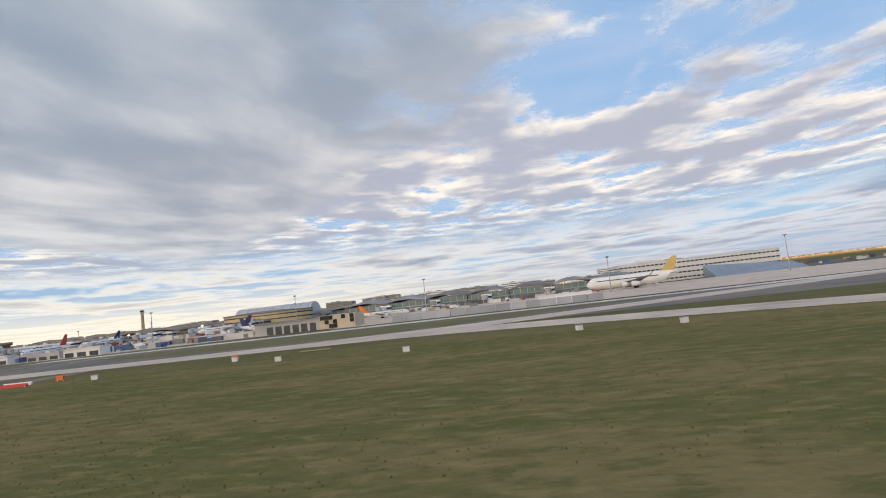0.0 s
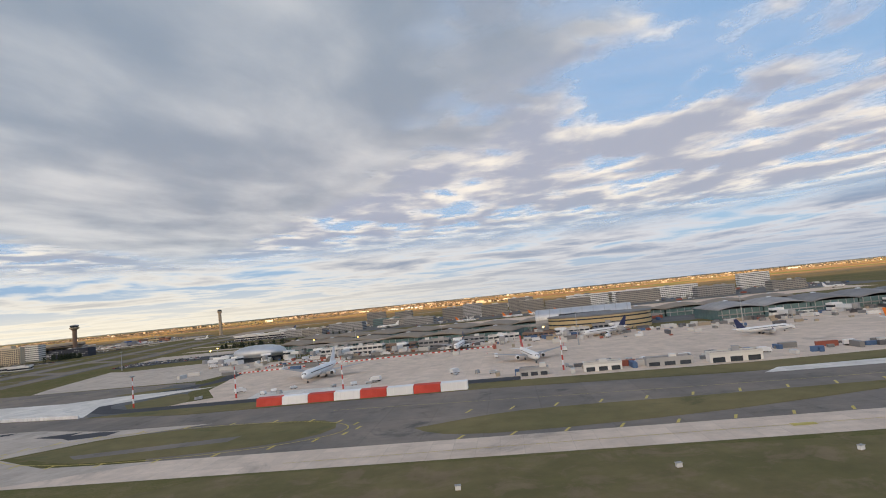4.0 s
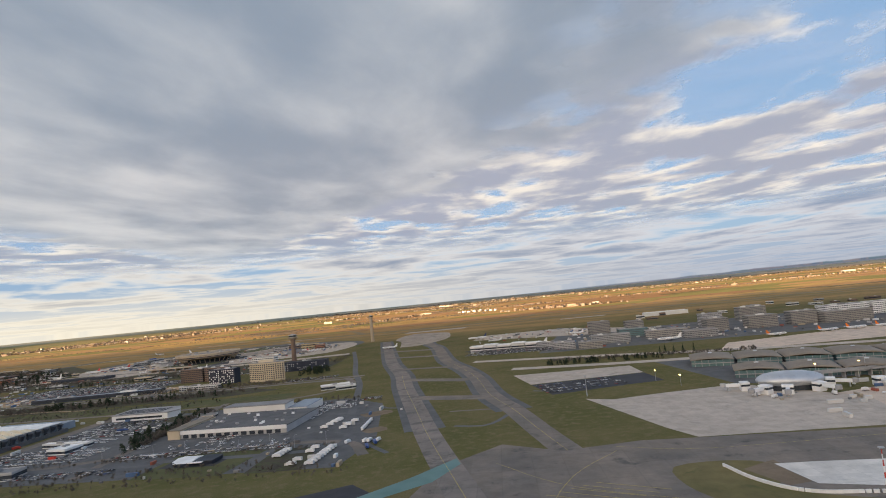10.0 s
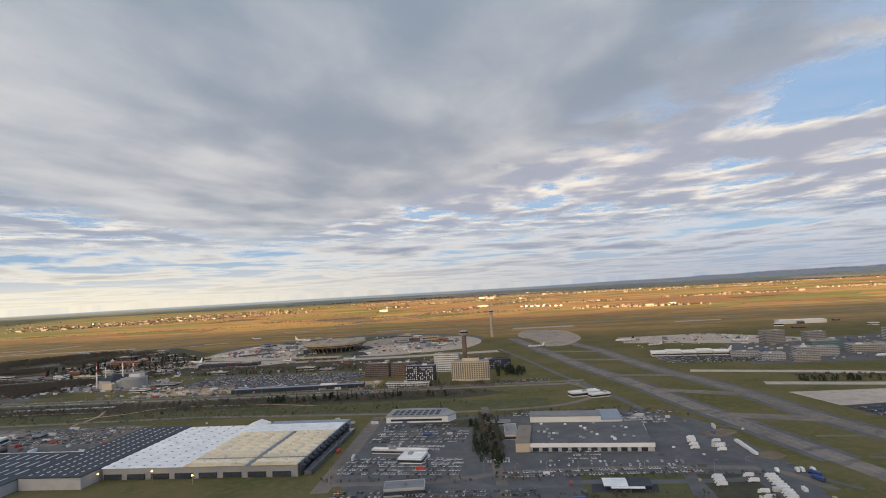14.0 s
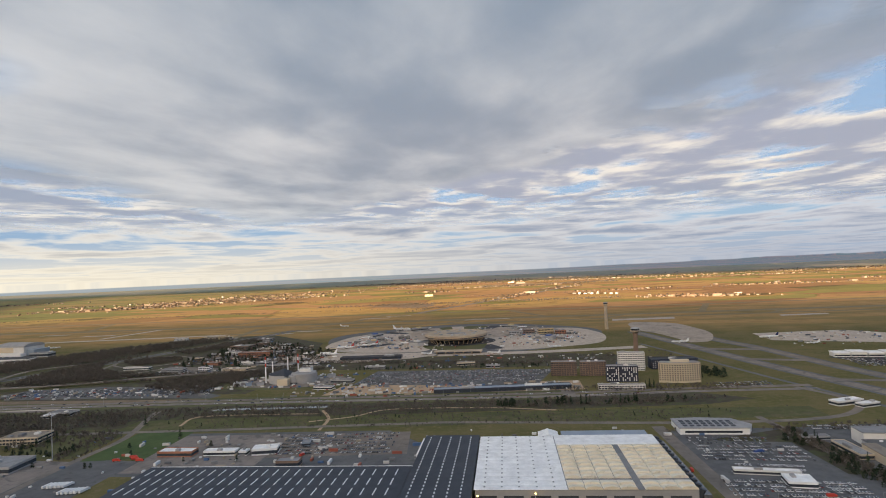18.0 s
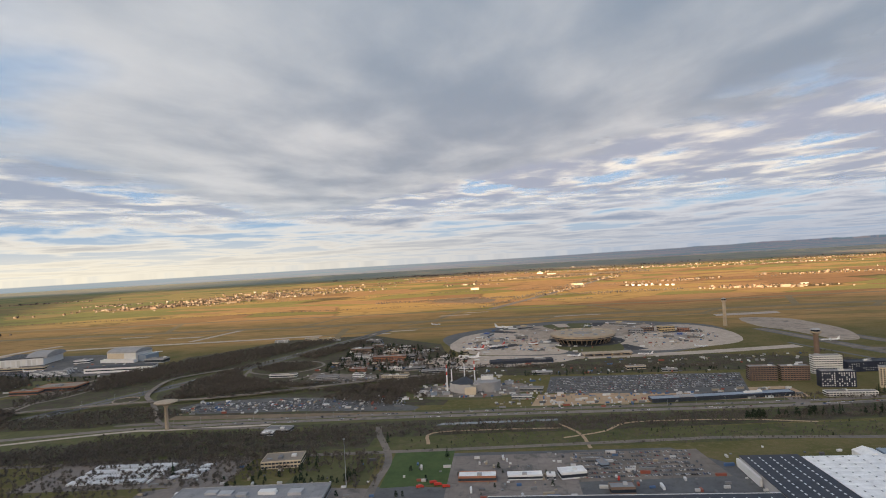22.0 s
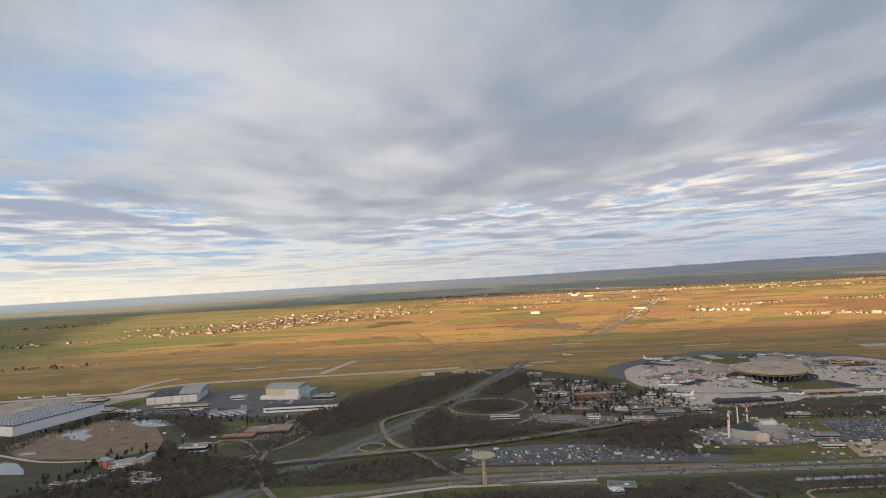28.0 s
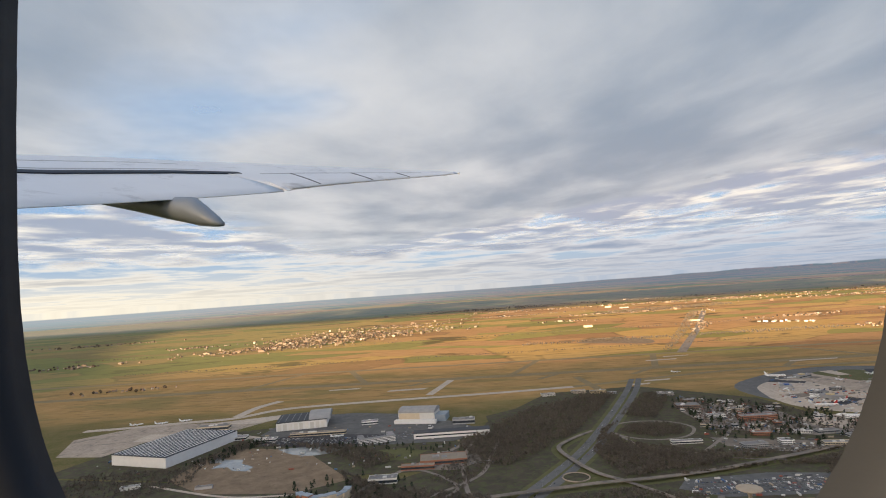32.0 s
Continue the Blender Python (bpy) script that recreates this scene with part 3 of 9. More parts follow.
class Shape:
    """Gathers simple solids into one mesh."""

    def __init__(self):
        self.v, self.f = [], []

    def add(self, verts, faces):
        o = len(self.v)
        self.v += [tuple(p) for p in verts]
        self.f += [tuple(i + o for i in f) for f in faces]
        return self

    def box(self, x0, x1, y0, y1, z0, z1, taper=0.0):
        t = taper
        return self.add([(x0, y0, z0), (x1, y0, z0), (x1, y1, z0), (x0, y1, z0), (x0 + t, y0 + t, z1), (x1 - t, y0 + t, z1), (x1 - t, y1 - t, z1), (x0 + t, y1 - t, z1)],
                        [(3, 2, 1, 0), (4, 5, 6, 7), (0, 1, 5, 4), (1, 2, 6, 5), (2, 3, 7, 6), (3, 0, 4, 7)])

    def turned_box(self, cx, cy, w, d, z0, z1, rot):
        c, s = math.cos(rot), math.sin(rot)
        q = [(-w / 2, -d / 2), (w / 2, -d / 2), (w / 2, d / 2), (-w / 2, d / 2)]
        pts = [(cx + a * c - b * s, cy + a * s + b * c) for a, b in q]
        return self.prism(pts, z0, z1)

    def prism(self, pts, z0, z1):
        n = len(pts)
        return self.add([(x, y, z0) for x, y in pts] + [(x, y, z1) for x, y in pts],
                        [tuple(range(n - 1, -1, -1)), tuple(range(n, 2 * n))] + [(i, (i + 1) % n, n + (i + 1) % n, n + i) for i in range(n)])

    def ring(self, x0, x1, y0, y1, z0, z1, t):
        """A band of thickness t round a box."""
        self.box(x0 - t, x1 + t, y0 - t, y0 + 0.02, z0, z1)
        self.box(x0 - t, x1 + t, y1 - 0.02, y1 + t, z0, z1)
        self.box(x0 - t, x0 + 0.02, y0, y1, z0, z1)
        return self.box(x1 - 0.02, x1 + t, y0, y1, z0, z1)

    def lathe(self, prof, n=24, cx=0, cy=0, a0=0.0, a1=2 * math.pi, squash=1.0):
        """Turns a list of (radius, z) round the z axis."""
        full = abs(a1 - a0 - 2 * math.pi) < 1e-6
        m = n if full else n + 1
        vs = [(cx + r * math.cos(a0 + (a1 - a0) * i / n), cy + squash * r * math.sin(a0 + (a1 - a0) * i / n), z) for r, z in prof for i in range(m)]
        fs = [(k * m + i, k * m + (i + 1) % m, (k + 1) * m + (i + 1) % m, (k + 1) * m + i) for k in range(len(prof) - 1) for i in range(n)]
        return self.add(vs, fs)

    def tube(self, rings):
        """Skin over rings, each a list of points of equal number, closed at both ends."""
        n = len(rings[0])
        vs = [p for r in rings for p in r]
        fs = [(k * n + i, k * n + (i + 1) % n, (k + 1) * n + (i + 1) % n, (k + 1) * n + i) for k in range(len(rings) - 1) for i in range(n)]
        return self.add(vs, fs + [tuple(range(n - 1, -1, -1)), tuple(range((len(rings) - 1) * n, len(rings) * n))])

    def rod(self, a, b, r0, r1=None, n=6):
        a, b = Vector(a), Vector(b)
        r1 = r0 if r1 is None else r1
        u = (b - a).normalized()
        p = u.orthogonal().normalized()
        q = u.cross(p)
        return self.tube([[a + (p * math.cos(2 * math.pi * i / n) + q * math.sin(2 * math.pi * i / n)) * r0 for i in range(n)],
                          [b + (p * math.cos(2 * math.pi * i / n) + q * math.sin(2 * math.pi * i / n)) * r1 for i in range(n)]])

    def done(self, name, mat, parent=None, label="", smooth=False):
        return link(name, self.v, self.f, mat, parent, label, smooth)


def place(x, y, rot=0.0, z=0.0):
    return pose(x * SCALE, y * SCALE, z * SCALE, 0, 0, rot)


def thing(name, label, category, x, y, rot=0.0, z=0.0, group="", kind=""):
    ob = new(name)
    ob.empty_display_size = 1.0
    ob.matrix_world = place(x, y, rot, z)
    ob.scale = (SCALE, SCALE, SCALE)
    return tagged(ob, label, category, group, kind)


def curve(pts, step=8.0):
    """Catmull-Rom through the points."""
    out = []
    p = [Vector((*a, 0)) for a in pts]
    p = [p[0] * 2 - p[1]] + p + [p[-1] * 2 - p[-2]]
    for i in range(1, len(p) - 2):
        k = max(2, int((p[i + 1] - p[i]).length / step))
        for j in range(k):
            t = j / k
            a, b, c, d = p[i - 1], p[i], p[i + 1], p[i + 2]
            q = 0.5 * ((2 * b) + (c - a) * t + (2 * a - 5 * b + 4 * c - d) * t * t + (3 * b - a - 3 * c + d) * t ** 3)
            out.append((q.x, q.y))
    out.append(tuple(pts[-1]))
    return out


LAYERS = []


def clear_z(pts, z):
    """Lifts a sheet until it is flush with no other sheet that it may overlap."""
    box = (min(p[0] for p in pts), max(p[0] for p in pts), min(p[1] for p in pts), max(p[1] for p in pts))
    near = [q for b, q in LAYERS if b[0] < box[1] and b[1] > box[0] and b[2] < box[3] and b[3] > box[2]]
    while any(abs(q - z) < 0.0115 for q in near):
        z += 0.004
    LAYERS.append((box, z))
    return z


def ribbon(name, pts, width, z, mat, label="", category="", smooth=True, thick=0.0, kind="structure"):
    c = curve(pts, 12.0) if smooth else pts
    vs, fs = [], []
    zz = z if isinstance(z, (list, tuple)) else None
    if zz is None:
        z = clear_z(c, z)
    for i, (x, y) in enumerate(c):
        a, b = c[max(i - 1, 0)], c[min(i + 1, len(c) - 1)]
        d = Vector((b[0] - a[0], b[1] - a[1]))
        d.normalize()
        h = z if zz is None else np.interp(i / (len(c) - 1), np.linspace(0, 1, len(zz)), zz)
        for s in (-0.5, 0.5):
            vs.append((x - d.y * width * s, y + d.x * width * s, h))
    n = len(c)
    fs = [(2 * i + 1, 2 * i, 2 * i + 2, 2 * i + 3) for i in range(n - 1)]
    if thick:
        vs += [(x, y, h - thick) for x, y, h in vs]
        o = 2 * n
        fs += [(2 * i + o, 2 * i + 1 + o, 2 * i + 3 + o, 2 * i + 2 + o) for i in range(n - 1)]
        fs += [(2 * i, 2 * i + o, 2 * i + 2 + o, 2 * i + 2) for i in range(n - 1)] + [(2 * i + 1 + o, 2 * i + 1, 2 * i + 3, 2 * i + 3 + o) for i in range(n - 1)]
    ob = link(name, vs, fs, mat)
    return tagged(ob, label, category, kind=kind)


def flat(name, pts, z, mat, label="", category="", smooth=False):
    """A level sheet with the given outline."""
    if smooth:
        pts = curve(list(pts) + [pts[0]], 10.0)[:-1]
    z = clear_z(pts, z)
    bm = bmesh.new()
    bm.faces.new([bm.verts.new((x, y, z)) for x, y in pts])
    bm.normal_update()
    bmesh.ops.triangulate(bm, faces=bm.faces[:])
    bm.normal_update()
    for f in bm.faces:
        if f.normal.z < 0:
            f.normal_flip()
    me = bpy.data.meshes.new(name)
    bm.to_mesh(me)
    bm.free()
    me.materials.append(MATS[mat])
    ob = new(name, me)
    ob.scale = (SCALE, SCALE, SCALE)
    return tagged(ob, label, category, kind="structure")


def inside(p, poly):
    r, n = False, len(poly)
    for i in range(n):
        (x1, y1), (x2, y2) = poly[i], poly[(i + 1) % n]
        if (y1 > p[1]) != (y2 > p[1]) and p[0] < (x2 - x1) * (p[1] - y1) / (y2 - y1) + x1:
            r = not r
    return r


def scatter(poly, count, rng):
    xs, ys = [p[0] for p in poly], [p[1] for p in poly]
    out, tries = [], 0
    while len(out) < count and tries < count * 30:
        tries += 1
        p = (rng.uniform(min(xs), max(xs)), rng.uniform(min(ys), max(ys)))
        if inside(p, poly):
            out.append(p)
    return out


# ---------------------------------------------------------------- sky layer and ground
cl = link("cloud_layer", [(-22000, -14000, 1030), (18000, -14000, 1030), (18000, 16000, 1030), (-22000, 16000, 1030)], [(3, 2, 1, 0)], "cloud")
tagged(cl, "broken grey evening cloud layer with bright gaps", "cloud", kind="structure")
gv = [(x, y, 0) for y in range(-4000, 20001, 2000) for x in range(-22000, 16001, 2000)]
gf = [(j * 20 + i, j * 20 + i + 1, j * 20 + i + 21, j * 20 + i + 20) for j in range(12) for i in range(19)]
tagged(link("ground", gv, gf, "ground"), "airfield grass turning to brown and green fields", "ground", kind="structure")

# ---------------------------------------------------------------- airfield pavements
flat("runway", [(900, -22.5), (900, 22.5), (-880, 22.5), (-880, -22.5)], 0.05, "asphalt", "long grey asphalt runway", "runway")
flat("road", [(260, 188), (-515, 186), (-545, 240), (-600, 262), (-800, 292), (-960, 300), (-1010, 340), (-990, 420), (-945, 470), (-900, 440), (-840, 452),
              (-640, 438), (-620, 400), (-655, 345), (-628, 303), (-560, 285), (-395, 288), (-280, 275), (260, 285)], 0.04, "asphalt", "wide grey asphalt taxiway area with worn patches", "taxiway")
flat("patch", [(-655, 430), (-622, 420), (-608, 372), (-585, 330), (-606, 306), (-628, 303), (-668, 345)], 0.05, "asphalt_yard", "dark asphalt beside the road bend", "road")
ribbon("road", [(-622, 470), (-616, 430), (-628, 400), (-650, 372), (-648, 338), (-622, 316), (-575, 314), (-480, 316), (-380, 314)], 13, 0.145, "asphalt_dark", "dark new asphalt service road bend", "road")
flat("patch", [(-617, 253), (-596, 259), (-597, 252), (-584, 255), (-572, 253), (-573, 245), (-589, 241), (-596, 246)], 0.15, "asphalt_dark", "dark fresh asphalt patch", "patch")
flat("patch", [(-655, 268), (-642, 271), (-642, 265), (-650, 263)], 0.15, "asphalt_dark", "dark fresh asphalt patch", "patch")
flat("patch", [(-700, 262), (-672, 258), (-668, 263), (-694, 268)], 0.15, "asphalt_yard", "darker asphalt patch", "patch")
ribbon("road", [(-20, 178), (-300, 178), (-560, 180), (-640, 196)], 23, 0.08, "concrete_pink", "pale concrete taxiway strip along the runway", "taxiway", smooth=False)
ribbon("road", [(-70, 178), (-20, 172), (60, 140), (160, 90)], 23, 0.085, "concrete_pink", "pale concrete taxiway branch", "taxiway")
ribbon("road", [(-70, 180), (-20, 192), (60, 228), (220, 300)], 23, 0.09, "concrete_pink", "pale concrete taxiway branch", "taxiway")
flat("road", [(-526, 254), (-582, 256), (-629, 271), (-675, 275), (-789, 290), (-920, 310), (-960, 290), (-900, 250), (-770, 232), (-690, 216), (-655, 188),
              (-640, 150), (-600, 110), (-570, 110), (-560, 170), (-512, 190), (-560, 193), (-596, 212), (-570, 236), (-541, 247)], 0.07, "concrete", "pale concrete taxiway junction", "taxiway")
flat("road", [(-226, 116), (-214, 30), (-196, 30), (-192, 132), (-210, 130)], 0.10, "concrete", "pale concrete runway exit", "taxiway")
flat("road", [(-262, 166), (-236, 128), (-230, 112), (-232, 30), (-190, 28), (-183, 80), (-184, 118), (-172, 152), (-160, 167)], 0.06, "asphalt", "grey asphalt shoulders of the runway exit", "taxiway")
ribbon("road", [(-118, 30), (-134, 70), (-141, 124), (-146, 168)], 9, 0.06, "asphalt", "narrow asphalt access track", "road")
flat("lawn", [(-184, 60), (-184, 116), (-174, 150), (-150, 163), (-138, 120), (-130, 75), (-122, 45), (-180, 45)], 0.035, "turf", "dull green turf beside the runway exit", "grass")
flat("lawn", [(-232, 45), (-231, 110), (-240, 132), (-262, 160), (-330, 164), (-480, 166), (-560, 110), (-560, 45)], 0.035, "turf", "dull green turf beside the runway exit", "grass")
flat("lawn", [(-423, 212), (-381, 229), (-310, 230), (-226, 231), (-238, 222), (-312, 203), (-378, 195), (-410, 199)], 0.09, "verge", "grass island between the taxiways", "grass", smooth=True)
flat("lawn", [(-60, 196), (-30, 210), (60, 262), (-60, 262), (-190, 255), (-200, 238), (-150, 205)], 0.09, "verge", "grass island between the taxiways", "grass")
flat("lawn", [(-590, 213), (-566, 234), (-541, 244), (-499, 245), (-467, 240), (-457, 223), (-469, 207), (-501, 198), (-547, 196)], 0.09, "verge", "grass island ringed by a yellow line", "grass", smooth=True)
flat("road", [(-562, 209), (-496, 222), (-498, 213), (-555, 203)], 0.12, "asphalt", "asphalt blast pad in the grass", "road")
flat("lawn", [(-827, 321), (-838, 351), (-835, 385), (-800, 391), (-776, 380), (-784, 364), (-785, 331), (-742, 310), (-746, 302), (-792, 306)], 0.09, "verge", "grass island with a curved edge", "grass", smooth=True)
flat("patch", [(-797, 372), (-773, 386), (-768, 345), (-785, 340)], 0.12, "earth", "bare brown earth", "earth")
flat("apron", [(-776, 378), (-770, 340), (-677, 312), (-632, 304), (-652, 343), (-600, 396), (-662, 388), (-700, 372), (-753, 377)], 0.11, "concrete_new", "new pale concrete stand", "apron")
flat("lawn", [(-680, 394), (-655, 410), (-632, 406), (-615, 392), (-640, 385)], 0.13, "verge", "small grass island", "grass", smooth=True)
flat("lawn", [(-632, 340), (-612, 372), (-585, 330), (-606, 312)], 0.13, "verge", "grass island inside the road bend", "grass", smooth=True)
flat("lawn", [(-628, 300), (-560, 286), (-395, 288), (-270, 276), (-110, 300), (-110, 312), (-280, 300), (-385, 306), (-520, 308), (-570, 318)], 0.10, "verge", "grass verge in front of the apron", "grass")
flat("apron", [(-272, 268), (-261, 280), (60, 282), (200, 292), (200, 272), (-120, 264)], 0.10, "concrete_new", "pale concrete strip beside the apron", "apron")
flat("apron", [(-628, 316), (-520, 309), (-385, 308), (-280, 302), (-100, 300), (300, 300), (420, 420), (420, 560), (-398, 560), (-560, 585), (-640, 560), (-625, 470), (-608, 430), (-596, 378), (-572, 340), (-590, 326)],
     0.08, "concrete_pink", "wide concrete apron with oil stains", "apron")
flat("patch", [(-606, 505), (-590, 545), (-420, 532), (-400, 512)], 0.12, "earth", "strip of dug-up brown earth", "earth")
flat("apron", [(-540, 312), (-545, 345), (-470, 340), (-465, 312)], 0.12, "concrete_new", "patched pale concrete", "apron")
flat("apron", [(-854, 626), (-827, 612), (-775, 625), (-690, 640), (-621, 540), (-640, 445), (-797, 450), (-811, 483)], 0.09, "concrete", "pale concrete apron round the satellite", "apron")
flat("apron", [(-925, 835), (-759, 838), (-757, 770), (-905, 745)], 0.09, "concrete", "pale concrete stand", "apron")
flat("parking", [(-905, 742), (-757, 767), (-750, 700), (-800, 690), (-885, 664)], 0.09, "asphalt_dark", "dark asphalt car park", "parking")
WEST = [(-962, 330), (-983, 409), (-998, 465), (-1017, 541), (-1041, 645), (-1060, 725), (-1080, 812), (-1107, 944), (-1155, 1121), (-1213, 1384), (-1292, 1760)]
EAST = [(-878, 370), (-896, 440), (-912, 510), (-931, 600), (-957, 700), (-978, 842), (-1003, 952), (-1045, 1100), (-1092, 1388), (-1135, 1560), (-1160, 1850)]
for line in (WEST[3:], EAST[3:]):
    ribbon("road", line, 40, 0.095, "asphalt_yard", "dark asphalt shoulders of the taxiway", "taxiway")
ribbon("road", WEST, 24, 0.11, "asphalt_worn", "long straight taxiway", "taxiway")
ribbon("road", EAST, 24, 0.11, "asphalt", "long straight taxiway", "taxiway")
for a, b, w in (((-1052, 716), (-948, 680), 26), ((-1092, 886), (-990, 832), 24), ((-1136, 1026), (-1020, 1000), 18), ((-1180, 1240), (-1072, 1210), 22), ((-1239, 1400), (-1100, 1360), 24), ((-1000, 617), (-950, 613), 5)):
    ribbon("road", [a, b], w, 0.095, "asphalt", "short asphalt taxiway link", "taxiway", smooth=False)
flat("apron", [(-1205, 1500), (-1150, 1520), (-1095, 1680), (-1100, 1860), (-1125, 1960), (-1220, 2020), (-1262, 1960), (-1270, 1800), (-1232, 1680)], 0.09, "concrete_old", "wide stained concrete holding area", "apron", smooth=True)
ribbon("road", [(-1330, 1500), (-1262, 1247), (-1209, 1034), (-1164, 882), (-1124, 689), (-1105, 588), (-1089, 530), (-1100, 500), (-1170, 494), (-1236, 497), (-1284, 489), (-1323, 488), (-1352, 507)], 10, 0.10, "asphalt_road", "airside perimeter road", "road")
for pts in ([(-1110, 560), (-1082, 540), (-1068, 510), (-1040, 470)], [(-1092, 690), (-1080, 668), (-1062, 660)], [(-905, 700), (-880, 690), (-800, 690)], [(-990, 548), (-962, 540), (-948, 556), (-938, 580)]):
    ribbon("road", pts, 5, 0.085, "asphalt_road", "narrow worn service track in the grass", "road")
flat("patch", [(-1105, 640), (-1078, 655), (-1066, 640), (-1090, 622)], 0.07, "earth", "bare trodden earth in the grass", "earth", smooth=True)
flat("patch", [(-1085, 560), (-1066, 572), (-1056, 556), (-1072, 545)], 0.07, "earth", "bare trodden earth in the grass", "earth", smooth=True)
flat("patch", [(-1042, 366), (-1010, 400), (-980, 440), (-976, 425), (-993, 388), (-1030, 358)], 0.12, "teal_sheet", "strip of teal protective sheeting on the slope", "sheeting")
flat("road", [(-1170, 330), (-1050, 395), (-1020, 360), (-960, 330), (-1000, 280)], 0.03, "asphalt_dark", "dark sunken road ramp", "road")
ribbon("road", [(-990, 1041), (-800, 985), (-560, 905), (-250, 850)], 24, 0.10, "concrete", "pale concrete taxiway bridge", "taxiway")
ribbon("road", [(-925, 905), (-760, 870), (-600, 850), (-250, 800)], 24, 0.10, "concrete", "pale concrete taxiway bridge", "taxiway")
flat("apron", [(-610, 905), (-250, 915), (200, 960), (200, 1060), (-300, 1060), (-560, 1000)], 0.08, "concrete_pink", "pale apron with parked jets", "apron")
flat("apron", [(-1010, 1500), (-700, 1380), (-560, 1430), (-760, 1660), (-1000, 1640)], 0.08, "concrete", "pale concrete apron with parked jets", "apron")
flat("apron", [(-1020, 1240), (-860, 1250), (-780, 1150), (-960, 1130)], 0.08, "asphalt_dark", "car park beside the small terminal", "parking")

flat("parking", [(-870, 1085), (-560, 1075), (300, 1070), (320, 1500), (-300, 1490), (-800, 1420)], 0.03, "asphalt_yard", "streets and car parks between the office blocks", "street")
flat("parking", [(-690, 640), (-200, 610), (420, 600), (420, 860), (-260, 795), (-600, 842), (-720, 850)], 0.03, "asphalt_yard", "dark forecourts and roads round the terminal halls", "street")
flat("parking", [(-2115, 590), (-1690, 590), (-1770, 690), (-1830, 756), (-2112, 752)], 0.03, "asphalt_yard", "paved ground round the works", "yard")
flat("parking", [(-2320, 480), (-2112, 480), (-2112, 640), (-2180, 648), (-2320, 600)], 0.03, "asphalt_yard", "paved ground beside the side road", "yard")
flat("patch", [(-3330, 990), (-2950, 880), (-2250, 950), (-2150, 1300), (-2230, 1700), (-2500, 1960), (-2800, 1920), (-3000, 1560), (-3050, 1250)], 0.02, "scrub", "brown woodland floor and rough grass", "scrub")
flat("patch", [(-4020, 1250), (-3600, 1170), (-3050, 1180), (-2980, 1480), (-3100, 1600), (-3620, 1620), (-3960, 1540)], 0.02, "scrub", "trodden dark ground round the works", "scrub")
flat("patch", [(-4100, 860), (-3250, 840), (-3200, 1100), (-3600, 1165), (-4020, 1240)], 0.02, "scrub", "dark rough ground below the works", "scrub")
# northern runway and its taxiways
ribbon("runway", [(-6000, 2300), (4000, 2360)], 60, 0.08, "runway_dry", "far grey runway across the fields", "runway", smooth=False)
ribbon("road", [(-4250, 1700), (-4098, 1722), (-3956, 1752), (-3804, 1781), (-3704, 1870), (-3574, 1911), (-3269, 1946), (-2999, 1969), (-2700, 2010)], 32, 0.09, "concrete", "pale taxiway beside the far runway", "taxiway")
ribbon("road", [(-2700, 2010), (-2350, 2110), (-2000, 2180), (-1400, 2180), (-400, 2200), (1500, 2200)], 30, 0.09, "runway_dry", "weathered taxiway beside the far runway", "taxiway")
flat("apron", [(-4115, 1416), (-4203, 1595), (-4064, 1740), (-3814, 1729), (-3652, 1733), (-3740, 1593), (-3936, 1559), (-3979, 1400)], 0.075, "concrete_old", "stained concrete apron beside the vast warehouse", "apron")
ribbon("road", [(-3804, 1800), (-3791, 1930), (-3745, 2030)], 34, 0.095, "concrete", "pale taxiway link", "taxiway")
for x in (-3300, -2800, -2450, -1900, -1300, -700, 0):
    ribbon("road", [(x, 2200), (x + 110, 2330)], 24, 0.085, "runway_dry", "short taxiway link", "taxiway", smooth=False)

ribbon("runway", [(-6000, 2690), (4000, 2740)], 45, 0.08, "runway_dry", "second far runway across the fields", "runway", smooth=False)
for x, a, y0, y1, m in ((-4000, 120, 2330, 2680, "runway_dry"), (-3500, -140, 2330, 2680, "runway_dry"), (-2900, 130, 2330, 2690, "asphalt_worn"), (-2620, -40, 1900, 2200, "asphalt"), (-2330, 90, 2330, 2690, "asphalt"), (-1500, -150, 2330, 2700, "asphalt_worn"), (-900, 140, 2340, 2700, "asphalt_worn"), (300, -120, 2340, 2700, "asphalt_worn"), (-3200, 60, 2000, 2300, "concrete")):
    ribbon("road", [(x, y0), (x + a, y1)], 28, 0.07, m if m == "concrete" else "runway_dry", "taxiway link between the far runways", "taxiway", smooth=False)
for x, y, w, d in ((-2260, 2510, 130, 26), (-2170, 2600, 110, 22), (-2490, 1990, 80, 26), (-2410, 2050, 90, 24), (-3300, 2120, 140, 30), (-3560, 2200, 120, 24), (-1750, 2300, 180, 22), (-1180, 2120, 220, 60), (-640, 2100, 160, 40)):
    flat("apron", [(x - w / 2, y - d / 2), (x + w / 2, y - d / 2 + 8), (x + w / 2 + 12, y + d / 2 + 8), (x - w / 2 + 10, y + d / 2)], 0.11, "concrete", "pale concrete pad beside the far runway", "apron")
for pts in ([(-3984, 1620), (-3693, 1570), (-3600, 1520), (-3760, 1500), (-3990, 1540)], [(-3860, 1720), (-3640, 1800), (-3560, 1790), (-3700, 1690)]):
    flat("apron", pts, 0.10, "concrete", "pale concrete hangar apron", "apron")

